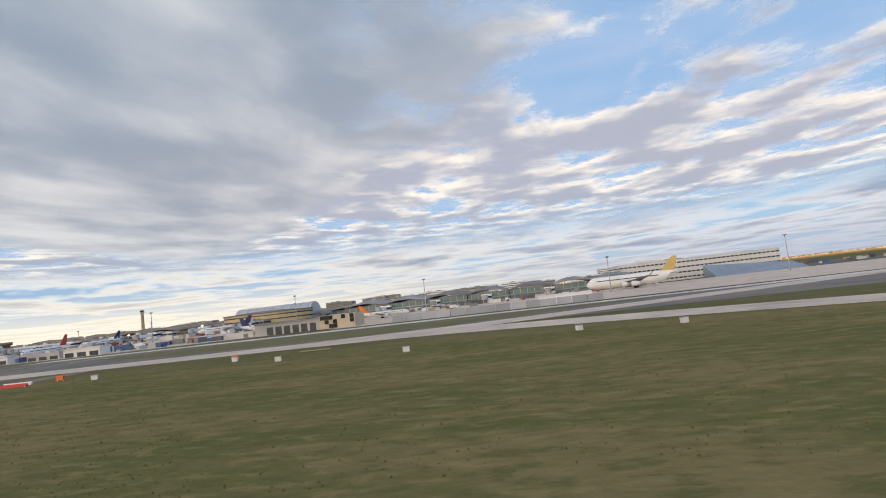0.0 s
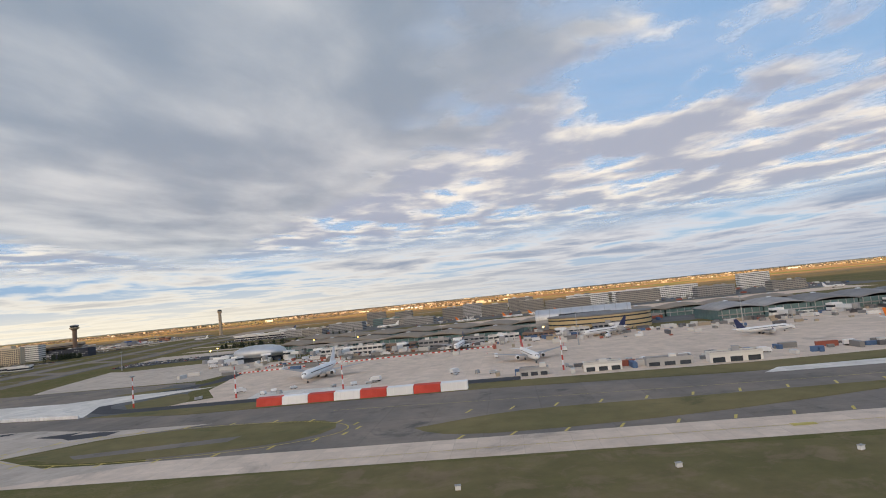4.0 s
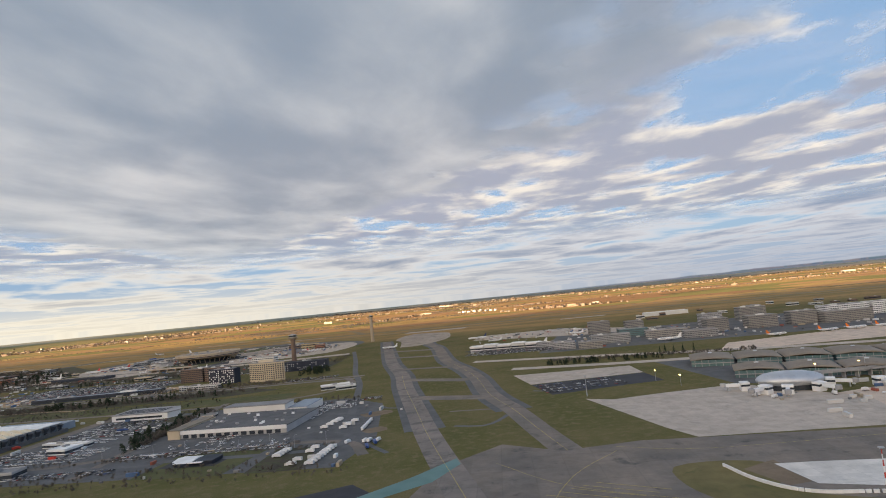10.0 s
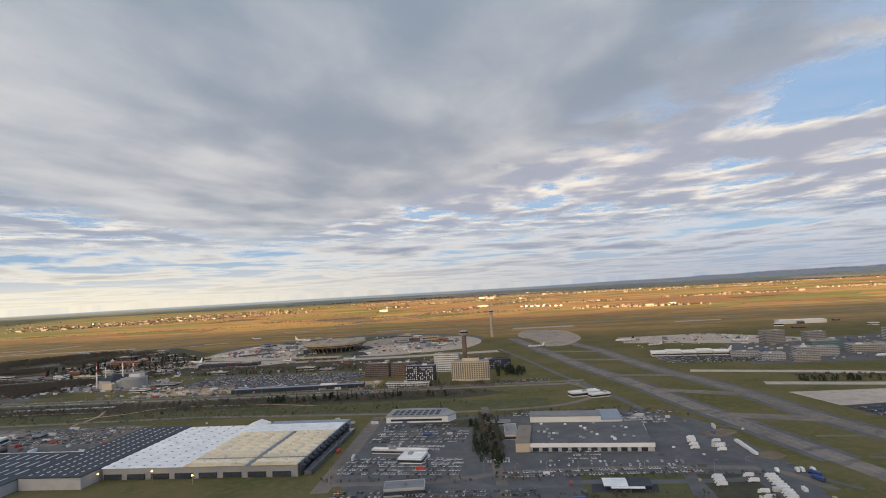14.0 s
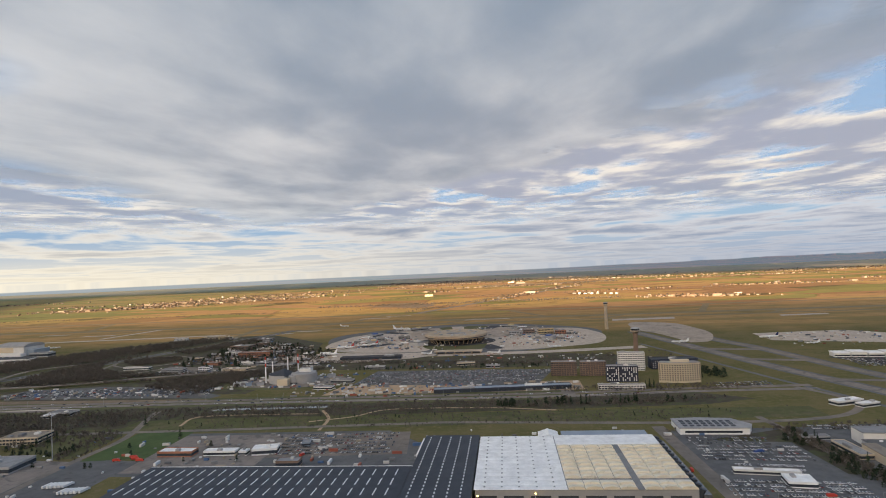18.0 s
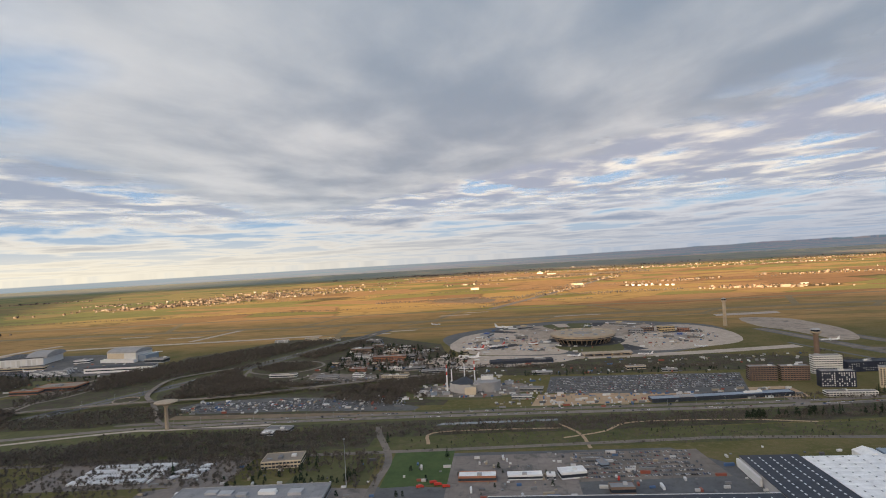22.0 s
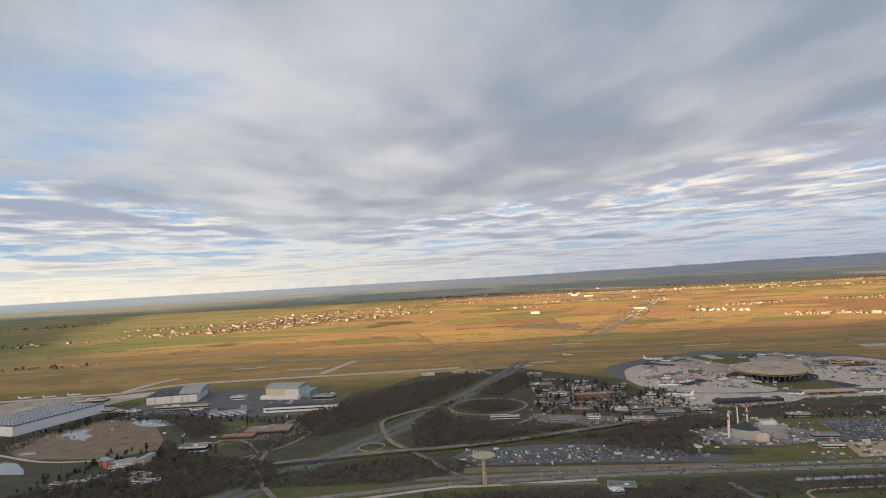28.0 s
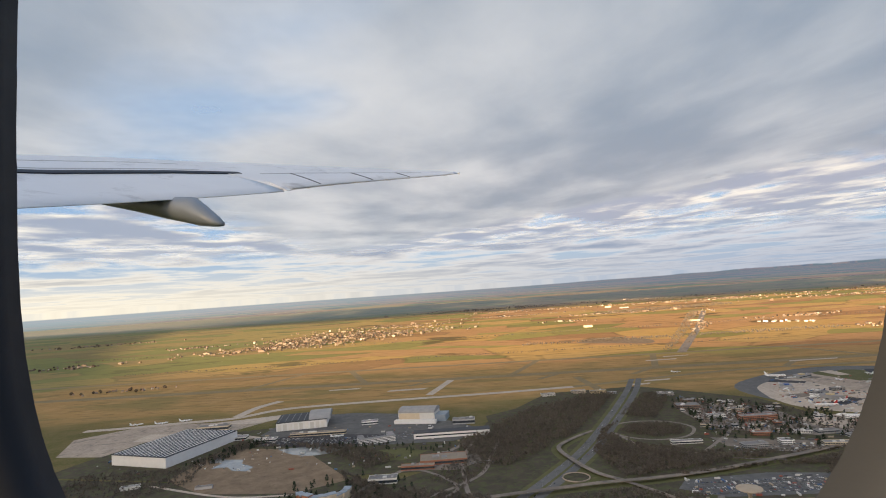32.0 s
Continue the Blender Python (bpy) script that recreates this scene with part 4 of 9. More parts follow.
# round terminal apron
cx1, cy1 = -1805, 1760
ringpts = [(cx1 + 400 * math.cos(a) * (1.0 + 0.03 * math.sin(5 * a)), cy1 + 345 * math.sin(a) * (1.0 + 0.04 * math.cos(4 * a))) for a in np.linspace(0, 2 * math.pi, 48, endpoint=False)]
rim = [(cx1 + (x - cx1) * 1.06, cy1 + (y - cy1) * 1.05) for x, y in ringpts]
flat("road", rim, 0.085, "asphalt_road", "grey asphalt taxiway ring round the apron", "taxiway")
flat("apron", [(-2200, 1684), (-2160, 1848), (-2035, 1950), (-1911, 1915), (-1895, 1716), (-1856, 1660), (-1880, 1480), (-1972, 1462), (-2103, 1490), (-2182, 1575)], 0.10, "concrete", "western lobe of the round concrete apron", "apron", smooth=True)
flat("apron", [(-1735, 1640), (-1700, 1760), (-1560, 1900), (-1444, 1900), (-1385, 1735), (-1415, 1560), (-1516, 1492), (-1651, 1456), (-1720, 1500)], 0.10, "concrete", "eastern lobe of the round concrete apron", "apron", smooth=True)
flat("apron", [(-1990, 1890), (-1930, 1720), (-1690, 1720), (-1560, 1860), (-1600, 2010), (-1824, 2040), (-1960, 2000)], 0.095, "concrete_old", "stained concrete apron behind the round terminal", "apron", smooth=True)
flat("apron", [(-2250, 1400), (-2192, 1344), (-2031, 1315), (-1898, 1358), (-1838, 1405), (-1885, 1452), (-2086, 1425)], 0.105, "concrete", "pale concrete stands before the terminal", "apron")
for pts in ([(-1860, 1480), (-1900, 1560), (-1895, 1700), (-1850, 1745), (-1780, 1750), (-1735, 1690), (-1725, 1560), (-1750, 1470)], [(-1850, 1860), (-1900, 2030), (-1740, 2040), (-1775, 1865)]):
    flat("lawn", pts, 0.118, "lawn", "dull green ground between the apron lobes", "grass", smooth=True)
for a in range(0, 360, 24):
    u, w0 = math.cos(radians(a)), math.sin(radians(a))
    flat("patch", [(cx1 + 345 * u - 26 * w0, cy1 + 298 * w0 + 26 * u), (cx1 + 345 * u + 20 * w0, cy1 + 298 * w0 - 20 * u), (cx1 + 240 * u + 16 * w0, cy1 + 206 * w0 - 16 * u), (cx1 + 240 * u - 22 * w0, cy1 + 206 * w0 + 22 * u)], 0.125, ("asphalt_dark", "concrete", "asphalt")[a // 24 % 3], "patched stand pavement", "apron")
flat("lawn", [(cx1 + 115 * math.cos(a) - 10, 1648 + 98 * math.sin(a)) for a in np.linspace(0, 2 * math.pi, 24, endpoint=False)], 0.13, "asphalt_dark", "dark forecourt ring below the round terminal", "forecourt")
flat("apron", [(-2260, 1455), (-2225, 1400), (-1850, 1385), (-1840, 1420), (-2120, 1480)], 0.11, "concrete", "pale concrete stands", "apron")
ribbon("road", [(-1840, 1400), (-1600, 1410), (-1330, 1450)], 40, 0.10, "concrete", "pale taxiway in front of the round terminal", "taxiway")

# ---------------------------------------------------------------- roads and land west of the taxiways
for pts, w in (([(-3238, 495), (-3078, 755), (-2933, 995), (-2788, 1252), (-2668, 1538), (-2541, 1868)], 64), ([(-2750, 1075), (-2790, 1120), (-2822, 1202), (-2838, 1290), (-2800, 1360), (-2740, 1430)], 34),
               ([(-2690, 1390), (-2660, 1300), (-2590, 1240), (-2500, 1180), (-2420, 1160)], 26), ([(-2990, 1015), (-2801, 1055), (-2687, 1075), (-2560, 1110), (-2413, 1165), (-2278, 1225)], 32),
               ([(-2900, 870), (-2683, 918), (-2516, 926), (-2225, 938), (-1940, 944), (-1581, 949)], 62)):
    ribbon("verge", pts, w, 0.088, "lawn", "green grass verge beside the motorway", "grass")
flat("parking", [(-1470, 740), (-1150, 760), (-1090, 700), (-1060, 520), (-1075, 440), (-1430, 455), (-1470, 520)], 0.04, "asphalt_yard", "large asphalt yard and car parks", "parking")
flat("lawn", [(-1245, 520), (-1160, 512), (-1170, 440), (-1250, 445)], 0.09, "lawn", "green lawn round the small sheds", "grass")
flat("patch", [(-1150, 512), (-1110, 508), (-1105, 440), (-1150, 440)], 0.09, "scrub", "brown scrub bed between the lorry rows", "scrub")
flat("parking", [(-1238, 505), (-1185, 500), (-1190, 470), (-1242, 472)], 0.11, "asphalt_dark", "dark asphalt pad", "parking")
flat("lawn", [(-1440, 700), (-1330, 745), (-1310, 640), (-1330, 590), (-1345, 590), (-1350, 690)], 0.08, "scrub", "strip of scrub and trees", "scrub")
ribbon("road", [(-1480, 760), (-1475, 620), (-1470, 480)], 16, 0.09, "asphalt", "asphalt service road", "road")
ribbon("road", [(-1470, 500), (-1370, 505), (-1300, 525), (-1180, 530), (-1090, 520), (-1060, 470)], 10, 0.10, "asphalt", "asphalt road along the yards", "road")
ribbon("road", [(-1340, 800), (-1330, 690), (-1320, 560), (-1310, 460)], 10, 0.10, "asphalt", "asphalt road between the yards", "road")
ribbon("road", [(-1209, 973), (-1180, 900), (-1190, 840), (-1260, 790), (-1420, 775), (-1731, 791), (-1813, 788), (-2096, 768), (-2500, 745), (-2900, 720)], 11, 0.09, "asphalt", "asphalt road beside the meadow", "road")
ribbon("road", [(-2190, 480), (-2196, 640), (-2196, 735), (-2234, 848), (-2240, 880)], 10, 0.10, "asphalt", "straight side road", "road")
flat("lawn", [(-2700, 730), (-1250, 800), (-1250, 850), (-1450, 850), (-2050, 835), (-2700, 790)], 0.03, "meadow", "long green meadow beside the motorway", "grass")
flat("lawn", [(-2188, 640), (-2190, 757), (-2110, 762), (-2110, 650)], 0.06, "lawn_bright", "bright green field", "grass")
flat("lawn", [(-2308, 655), (-2300, 745), (-2208, 752), (-2206, 650)], 0.06, "lawn", "dark green field", "grass")
flat("patch", [(-2750, 780), (-1380, 870), (-1300, 900), (-1380, 955), (-2000, 925), (-2700, 880)], 0.04, "scrub", "brown scrub along the motorway", "scrub")
flat("patch", [(-2760, 1000), (-2150, 1000), (-2090, 1330), (-2300, 1240), (-2700, 1330), (-2600, 1600), (-2480, 1780), (-2700, 1900), (-3000, 1640), (-2960, 1200)], 0.03, "scrub", "bare brown woodland floor round the interchange", "scrub")
flat("patch", [(-3300, 1180), (-2960, 1000), (-2900, 900), (-3400, 800), (-3700, 900), (-3480, 1090)], 0.03, "scrub", "bare brown woodland floor", "scrub")
flat("lawn", [(-2960, 800), (-2350, 800), (-2350, 890), (-2650, 890), (-2960, 1000)], 0.045, "meadow", "green meadow below the water tower", "grass")
flat("patch", [(-2000, 960), (-1540, 985), (-1540, 1060), (-1980, 1050)], 0.05, "sand", "levelled sandy building ground", "sand")
flat("patch", [(-2010, 925), (-1560, 945), (-1560, 985), (-2010, 968)], 0.055, "asphalt_worn", "grey gravel rail bed", "gravel")
ribbon("road", [(-3100, 820), (-2900, 850), (-2683, 899), (-2516, 915), (-2225, 928), (-1940, 932), (-1581, 938), (-1386, 955), (-1180, 960)], 15, 0.12, "asphalt_worn", "motorway carriageway", "motorway")
ribbon("road", [(-2720, 925), (-2516, 935), (-2225, 948), (-1940, 956), (-1581, 960), (-1386, 976), (-1180, 985)], 15, 0.12, "asphalt", "motorway carriageway", "motorway")
ribbon("road", [(-3060, 760), (-2700, 878), (-2607, 890), (-2430, 905)], 9, 0.13, "concrete", "pale concrete slip road with a parapet", "road")
ribbon("road", [(-3250, 500), (-3090, 760), (-2945, 1000), (-2800, 1255), (-2680, 1540), (-2555, 1870), (-2480, 2100)], 19, 0.12, "asphalt_road", "wide motorway running north", "motorway")
ribbon("road", [(-3225, 490), (-3065, 750), (-2920, 990), (-2775, 1250), (-2655, 1535), (-2528, 1865), (-2455, 2100)], 19, 0.12, "asphalt_road", "wide motorway running north", "motorway")
ribbon("road", [(-2750, 1075), (-2790, 1120), (-2822, 1202), (-2838, 1290), (-2800, 1360), (-2740, 1430)], 10, [4, 6, 6, 5, 3, 1], "asphalt_worn", "curved ramp rising over the motorway", "ramp", thick=1.2)
ribbon("road", [(-2750, 1075), (-2700, 1010), (-2640, 930), (-2560, 895), (-2430, 890)], 9, [4, 2, 1, 0.3, 0.13], "asphalt", "curved motorway slip road", "road", thick=1.0)
ribbon("road", [(-3300, 960), (-3000, 1010), (-2801, 1055), (-2687, 1075), (-2560, 1110), (-2413, 1165), (-2278, 1225), (-2100, 1290)], 12, [0.2, 2, 7, 7, 5, 6, 4, 0.3], "asphalt", "road bridging the motorways", "road", thick=1.2)
loop = [(-2696, 1407), (-2670, 1360), (-2609, 1330), (-2540, 1350), (-2505, 1420), (-2540, 1480), (-2610, 1500), (-2664, 1484), (-2696, 1440)]
ribbon("road", loop + [loop[0]], 8, 0.14, "asphalt_worn", "loop ramp of the interchange", "road")
ribbon("road", [(-2690, 1390), (-2660, 1300), (-2590, 1240), (-2500, 1180), (-2420, 1160)], 8, 0.14, "asphalt_worn", "curved link road", "road")
flat("patch", [(-2670, 1405), (-2610, 1345), (-2545, 1365), (-2520, 1420), (-2550, 1470), (-2640, 1475)], 0.06, "scrub", "brown scrub inside the loop ramp", "scrub", smooth=True)
ribbon("road", [(-2560, 1215), (-2500, 1290), (-2440, 1372), (-2400, 1480), (-2390, 1650)], 8, 0.13, "asphalt_worn", "narrow road between the offices", "road")
flat("parking", [(-2665, 1030), (-2640, 1072), (-2490, 1092), (-2320, 1070), (-2190, 990), (-2200, 968), (-2420, 985), (-2600, 985)], 0.10, "asphalt_yard", "long lorry and car park", "parking")
flat("patch", [(-2640, 975), (-2200, 962), (-2200, 945), (-2640, 950)], 0.08, "earth", "dark earth bank with posts", "earth")
flat("lawn", [(-2860, 1130), (-2800, 1130), (-2790, 1080), (-2850, 1075)], 0.09, "meadow", "grass round the small pond basin", "grass", smooth=True)
flat("patch", [(-2225, 1050), (-2230, 1135), (-2130, 1170), (-2000, 1160), (-1985, 1080), (-2080, 1030)], 0.08, "lawn", "green bank round the power plant", "grass", smooth=True)
flat("parking", [(-2210, 1065), (-2215, 1125), (-2130, 1158), (-2010, 1150), (-2000, 1085), (-2080, 1045)], 0.10, "asphalt_worn", "paved yard of the power plant", "yard", smooth=True)
flat("parking", [(-1965, 1060), (-1945, 1200), (-1575, 1180), (-1620, 1020)], 0.09, "asphalt_yard", "huge crowded car park", "parking")
flat("patch", [(-2250, 1260), (-2120, 1330), (-2060, 1400), (-1800, 1370), (-1560, 1390), (-1300, 1290), (-1300, 1180), (-1600, 1210), (-1960, 1215)], 0.04, "scrub", "dull brown scrub before the round terminal", "scrub")
flat("parking", [(-2490, 1260), (-2500, 1330), (-2260, 1260), (-2230, 1200), (-2380, 1200)], 0.09, "asphalt", "car park behind the offices", "parking")
flat("parking", [(-2470, 1400), (-2480, 1640), (-2330, 1640), (-2250, 1540), (-2240, 1400), (-2120, 1330), (-2280, 1310)], 0.05, "asphalt_worn", "paved office estate", "yard")
flat("parking", [(-3620, 1540), (-3600, 1760), (-3400, 1770), (-3180, 1700), (-2980, 1470), (-3080, 1400), (-3330, 1390), (-3480, 1430)], 0.05, "asphalt_yard", "wide dark hangar forecourt", "apron")
flat("patch", [(-3680, 1190), (-3660, 1430), (-3520, 1400), (-3406, 1330), (-3274, 1150), (-3366, 1084), (-3560, 1100)], 0.06, "earth", "bare brown building site", "earth")
flat("water", [(-3668, 1352), (-3630, 1368), (-3622, 1330), (-3570, 1322), (-3560, 1290), (-3520, 1262), (-3524, 1232), (-3560, 1240), (-3584, 1268), (-3620, 1262), (-3612, 1300), (-3650, 1310)], 0.09, "water", "shallow grey pool on the building site", "water")
flat("water", [(-3580, 1085), (-3540, 1072), (-3490, 1030), (-3470, 1005), (-3540, 1010), (-3575, 1035)], 0.09, "water", "wide muddy puddle beside the site road", "water")
flat("water", [(-3515, 1395), (-3430, 1405), (-3349, 1365), (-3400, 1330), (-3460, 1345)], 0.09, "water", "rainwater basin", "water", smooth=True)
flat("water", [(-2150, 878), (-1960, 888), (-1960, 898), (-2140, 890)], 0.09, "water", "narrow rainwater basin", "water")
ribbon("road", [(-3700, 1160), (-3500, 1080), (-3366, 1075)], 8, 0.09, "concrete", "pale concrete site wall road", "road")
ribbon("road", [(-3260, 1050), (-3180, 1180), (-3100, 1290), (-3030, 1400), (-2960, 1480)], 12, 0.10, "asphalt_worn", "road between the woods", "road")
ribbon("road", [(-3100, 1000), (-3050, 1080), (-3120, 1180), (-3180, 1190)], 8, 0.11, "asphalt_worn", "winding link road", "road")
flat("lawn", [(-3260, 1300), (-3180, 1340), (-3130, 1330), (-3180, 1260)], 0.08, "lawn", "green lawn beside the offices", "grass")
flat("parking", [(-1960, 650), (-1960, 745), (-1800, 750), (-1790, 660)], 0.09, "asphalt", "works car park", "parking")
flat("parking", [(-2110, 600), (-2110, 740), (-1960, 745), (-1960, 600)], 0.07, "asphalt_worn", "works yard", "yard")
flat("parking", [(-2480, 480), (-2480, 640), (-2420, 660), (-2200, 640), (-2200, 480)], 0.07, "asphalt_worn", "lorry yard", "yard")
for pts, c in (([(-1960, 805), (-1900, 830), (-1850, 870), (-1700, 870), (-1600, 850)], "sand"), ([(-2150, 790), (-2150, 840), (-2060, 850), (-1960, 850)], "sand"), ([(-1930, 760), (-1935, 820), (-1960, 870)], "sand")):
    ribbon("path", pts, 5, 0.11, c, "sandy footpath through the scrub", "path")

flat("parking", [(-2660, 640), (-2655, 742), (-2385, 748), (-2385, 655)], 0.065, "asphalt_worn", "trailer park behind the works", "parking")
flat("patch", [(-3020, 690), (-2690, 750), (-2446, 768), (-2235, 780), (-2235, 850), (-2430, 872), (-2600, 862), (-2730, 822), (-3020, 735)], 0.075, "scrub", "brown scrub below the slip road wall", "scrub")
flat("patch", [(-3000, 900), (-2760, 912), (-2640, 950), (-2640, 1000), (-2760, 1040), (-2990, 965)], 0.06, "scrub", "brown thicket floor beside the water tower", "scrub")

flat("patch", [(-3040, 1060), (-2985, 1200), (-2900, 1330), (-2960, 1490), (-3060, 1420), (-3040, 1290), (-3110, 1130)], 0.085, "scrub", "brown scrub between works and motorway", "scrub")
flat("parking", [(-3590, 1500), (-3580, 1440), (-3470, 1408), (-3290, 1400), (-3260, 1490), (-3470, 1530)], 0.095, "asphalt_dark", "dark works car park", "parking")
flat("parking", [(-3140, 1225), (-3020, 1290), (-3000, 1240), (-3060, 1180), (-3130, 1190)], 0.095, "asphalt", "car park beside the brown hall", "parking")
flat("lawn", [(-3250, 1345), (-3180, 1360), (-3150, 1290), (-3225, 1255)], 0.105, "lawn", "green lawn beside the works", "grass")
ribbon("road", [(-3030, 1400), (-3046, 1238), (-3028, 1042), (-2986, 941), (-2930, 860)], 9, 0.115, "asphalt_worn", "winding road through the scrub", "road")
ribbon("road", [(-2965, 1402), (-2985, 1280), (-3003, 1162), (-3052, 1087), (-3140, 1010), (-3260, 960)], 9, 0.12, "asphalt_worn", "winding road through the scrub", "road")
ribbon("road", [(-2100, 2720), (-1980, 3000), (-1642, 3795), (-1350, 4540), (-1057, 5291)], 42, 0.10, "asphalt_worn", "far road in a wooded cutting", "road")
flat("patch", [(-2500, 3330), (-2380, 3440), (-2180, 3430), (-2080, 3300), (-2130, 3120), (-2330, 3220)], 0.07, "earth", "brown quarry hollow in the fields", "earth", smooth=True)

# ---------------------------------------------------------------- painted markings
YEL = "yellow_paint"


def dashes(pts, w, n, length, mat=YEL, z=0.14):
    s = Shape()
    c = curve(pts, 2.0)
    for i in range(n):
        k = int((i + 0.5) * (len(c) - 2) / n)
        (x0, y0), (x1, y1) = c[k], c[k + 1]
        s.turned_box(x0, y0, length, w, 0.10, z, math.atan2(y1 - y0, x1 - x0))
    return tagged(s.done("marking", mat), "worn yellow taxiway paint marks", "marking", kind="structure")


ribbon("marking", [(-208, 40), (-210, 82), (-211, 128), (-208, 150), (-190, 175)], 0.5, 0.15, YEL, "yellow taxiway centre line", "marking")
ribbon("marking", [(-188, 60), (-190, 100), (-191, 132)], 0.32, 0.15, YEL, "yellow taxiway edge line", "marking")
ribbon("marking", [(-232, 70), (-233, 110), (-240, 132), (-258, 152), (-285, 162)], 0.32, 0.15, YEL, "yellow taxiway edge line", "marking")
ribbon("marking", [(-262, 132), (-232, 132), (-190, 133)], 0.6, 0.16, YEL, "yellow holding position line", "marking", smooth=False)
ribbon("marking", [(-226, 66), (-190, 66)], 0.7, 0.16, YEL, "yellow holding position line", "marking", smooth=False)
dashes([(-236, 134), (-242, 142), (-258, 155), (-290, 165)], 0.9, 5, 0.5)
for y0 in (100, 88):
    flat("marking", [(-188, y0), (-176, y0 + 0.5), (-176, y0 + 1.2), (-188, y0 + 0.9)], 0.15, YEL, "yellow shoulder stripe", "marking")
    flat("marking", [(-250, y0 + 18), (-236, y0 + 20), (-236, y0 + 20.8), (-250, y0 + 18.8)], 0.15, YEL, "yellow shoulder stripe", "marking")
for x in range(-405, -225, 18):
    flat("marking", [(x, 190), (x + 1.0, 190), (x + 3.0, 195), (x + 2, 195)], 0.15, YEL, "yellow shoulder stripe", "marking")
    flat("marking", [(x, 232), (x + 1.0, 232), (x + 3.0, 238), (x + 2, 238)], 0.15, YEL, "yellow shoulder stripe", "marking")
for a in np.linspace(0, 2 * math.pi, 22, endpoint=False):
    ex, ey = -525 + 78 * math.cos(a), 220 + 29 * math.sin(a)
    flat("marking", [(ex - 0.6, ey - 2.4), (ex + 0.6, ey - 2.4), (ex + 1.4, ey + 2.4), (ex + 0.2, ey + 2.4)], 0.15, YEL, "yellow shoulder stripe", "marking")
ribbon("marking", [(-525 + 74 * math.cos(a), 220 + 27 * math.sin(a)) for a in np.linspace(0, 2 * math.pi, 33)], 0.5, 0.145, YEL, "thin yellow edge line", "marking")
for pts in ([(-460, 176), (-300, 178), (-60, 179)], [(-470, 262), (-350, 252), (-230, 246), (-120, 250)], [(-640, 200), (-690, 245), (-800, 266), (-930, 290)], WEST[:8],
            EAST[1:8], [(-930, 300), (-900, 380), (-862, 430)], [(-860, 440), (-800, 420), (-650, 425)], [(-950, 420), (-900, 360), (-800, 310)]):
    ribbon("marking", pts, 0.28, 0.14, YEL, "thin yellow taxiway line", "marking")
for k in range(5):
    ribbon("marking", [(-920 + 8 * k, 350 + 4 * k), (-880 + 8 * k, 330 + 4 * k)], 0.4, 0.14, YEL, "yellow hatching on the taxiway", "marking", smooth=False)
for x0, y0, w in ((-209, 246, 10), (-197, 240, 5), (-213, 238, 5), (-60, 150, 9), (-300, 176, 7)):
    flat("marking", [(x0 - w / 2, y0), (x0 + w / 2, y0), (x0 + w / 2, y0 + 3), (x0 - w / 2, y0 + 3)], 0.16, YEL, "yellow painted taxiway letter patch", "marking")
# painted words before the runway, read from the taxiway
red = flat("marking", [(-218, 75), (-201, 75), (-201, 83), (-218, 83)], 0.16, "red_paint", "red painted runway warning panel", "marking")
txt = bpy.data.curves.new("runway_warning", "FONT")
txt.body, txt.size, txt.align_x, txt.align_y = "RWY AHEAD", 3.3, "CENTER", "CENTER"
txt.materials.append(MATS["white_paint"])
words = new("marking", txt)
words.matrix_world = place(-209.5, 79, 180, 0.2)
words.scale = (SCALE, SCALE * 1.5, SCALE)
tagged(words, "white painted words RWY AHEAD on red", "marking", kind="structure")

# ---------------------------------------------------------------- buildings
rng = random.Random(4)


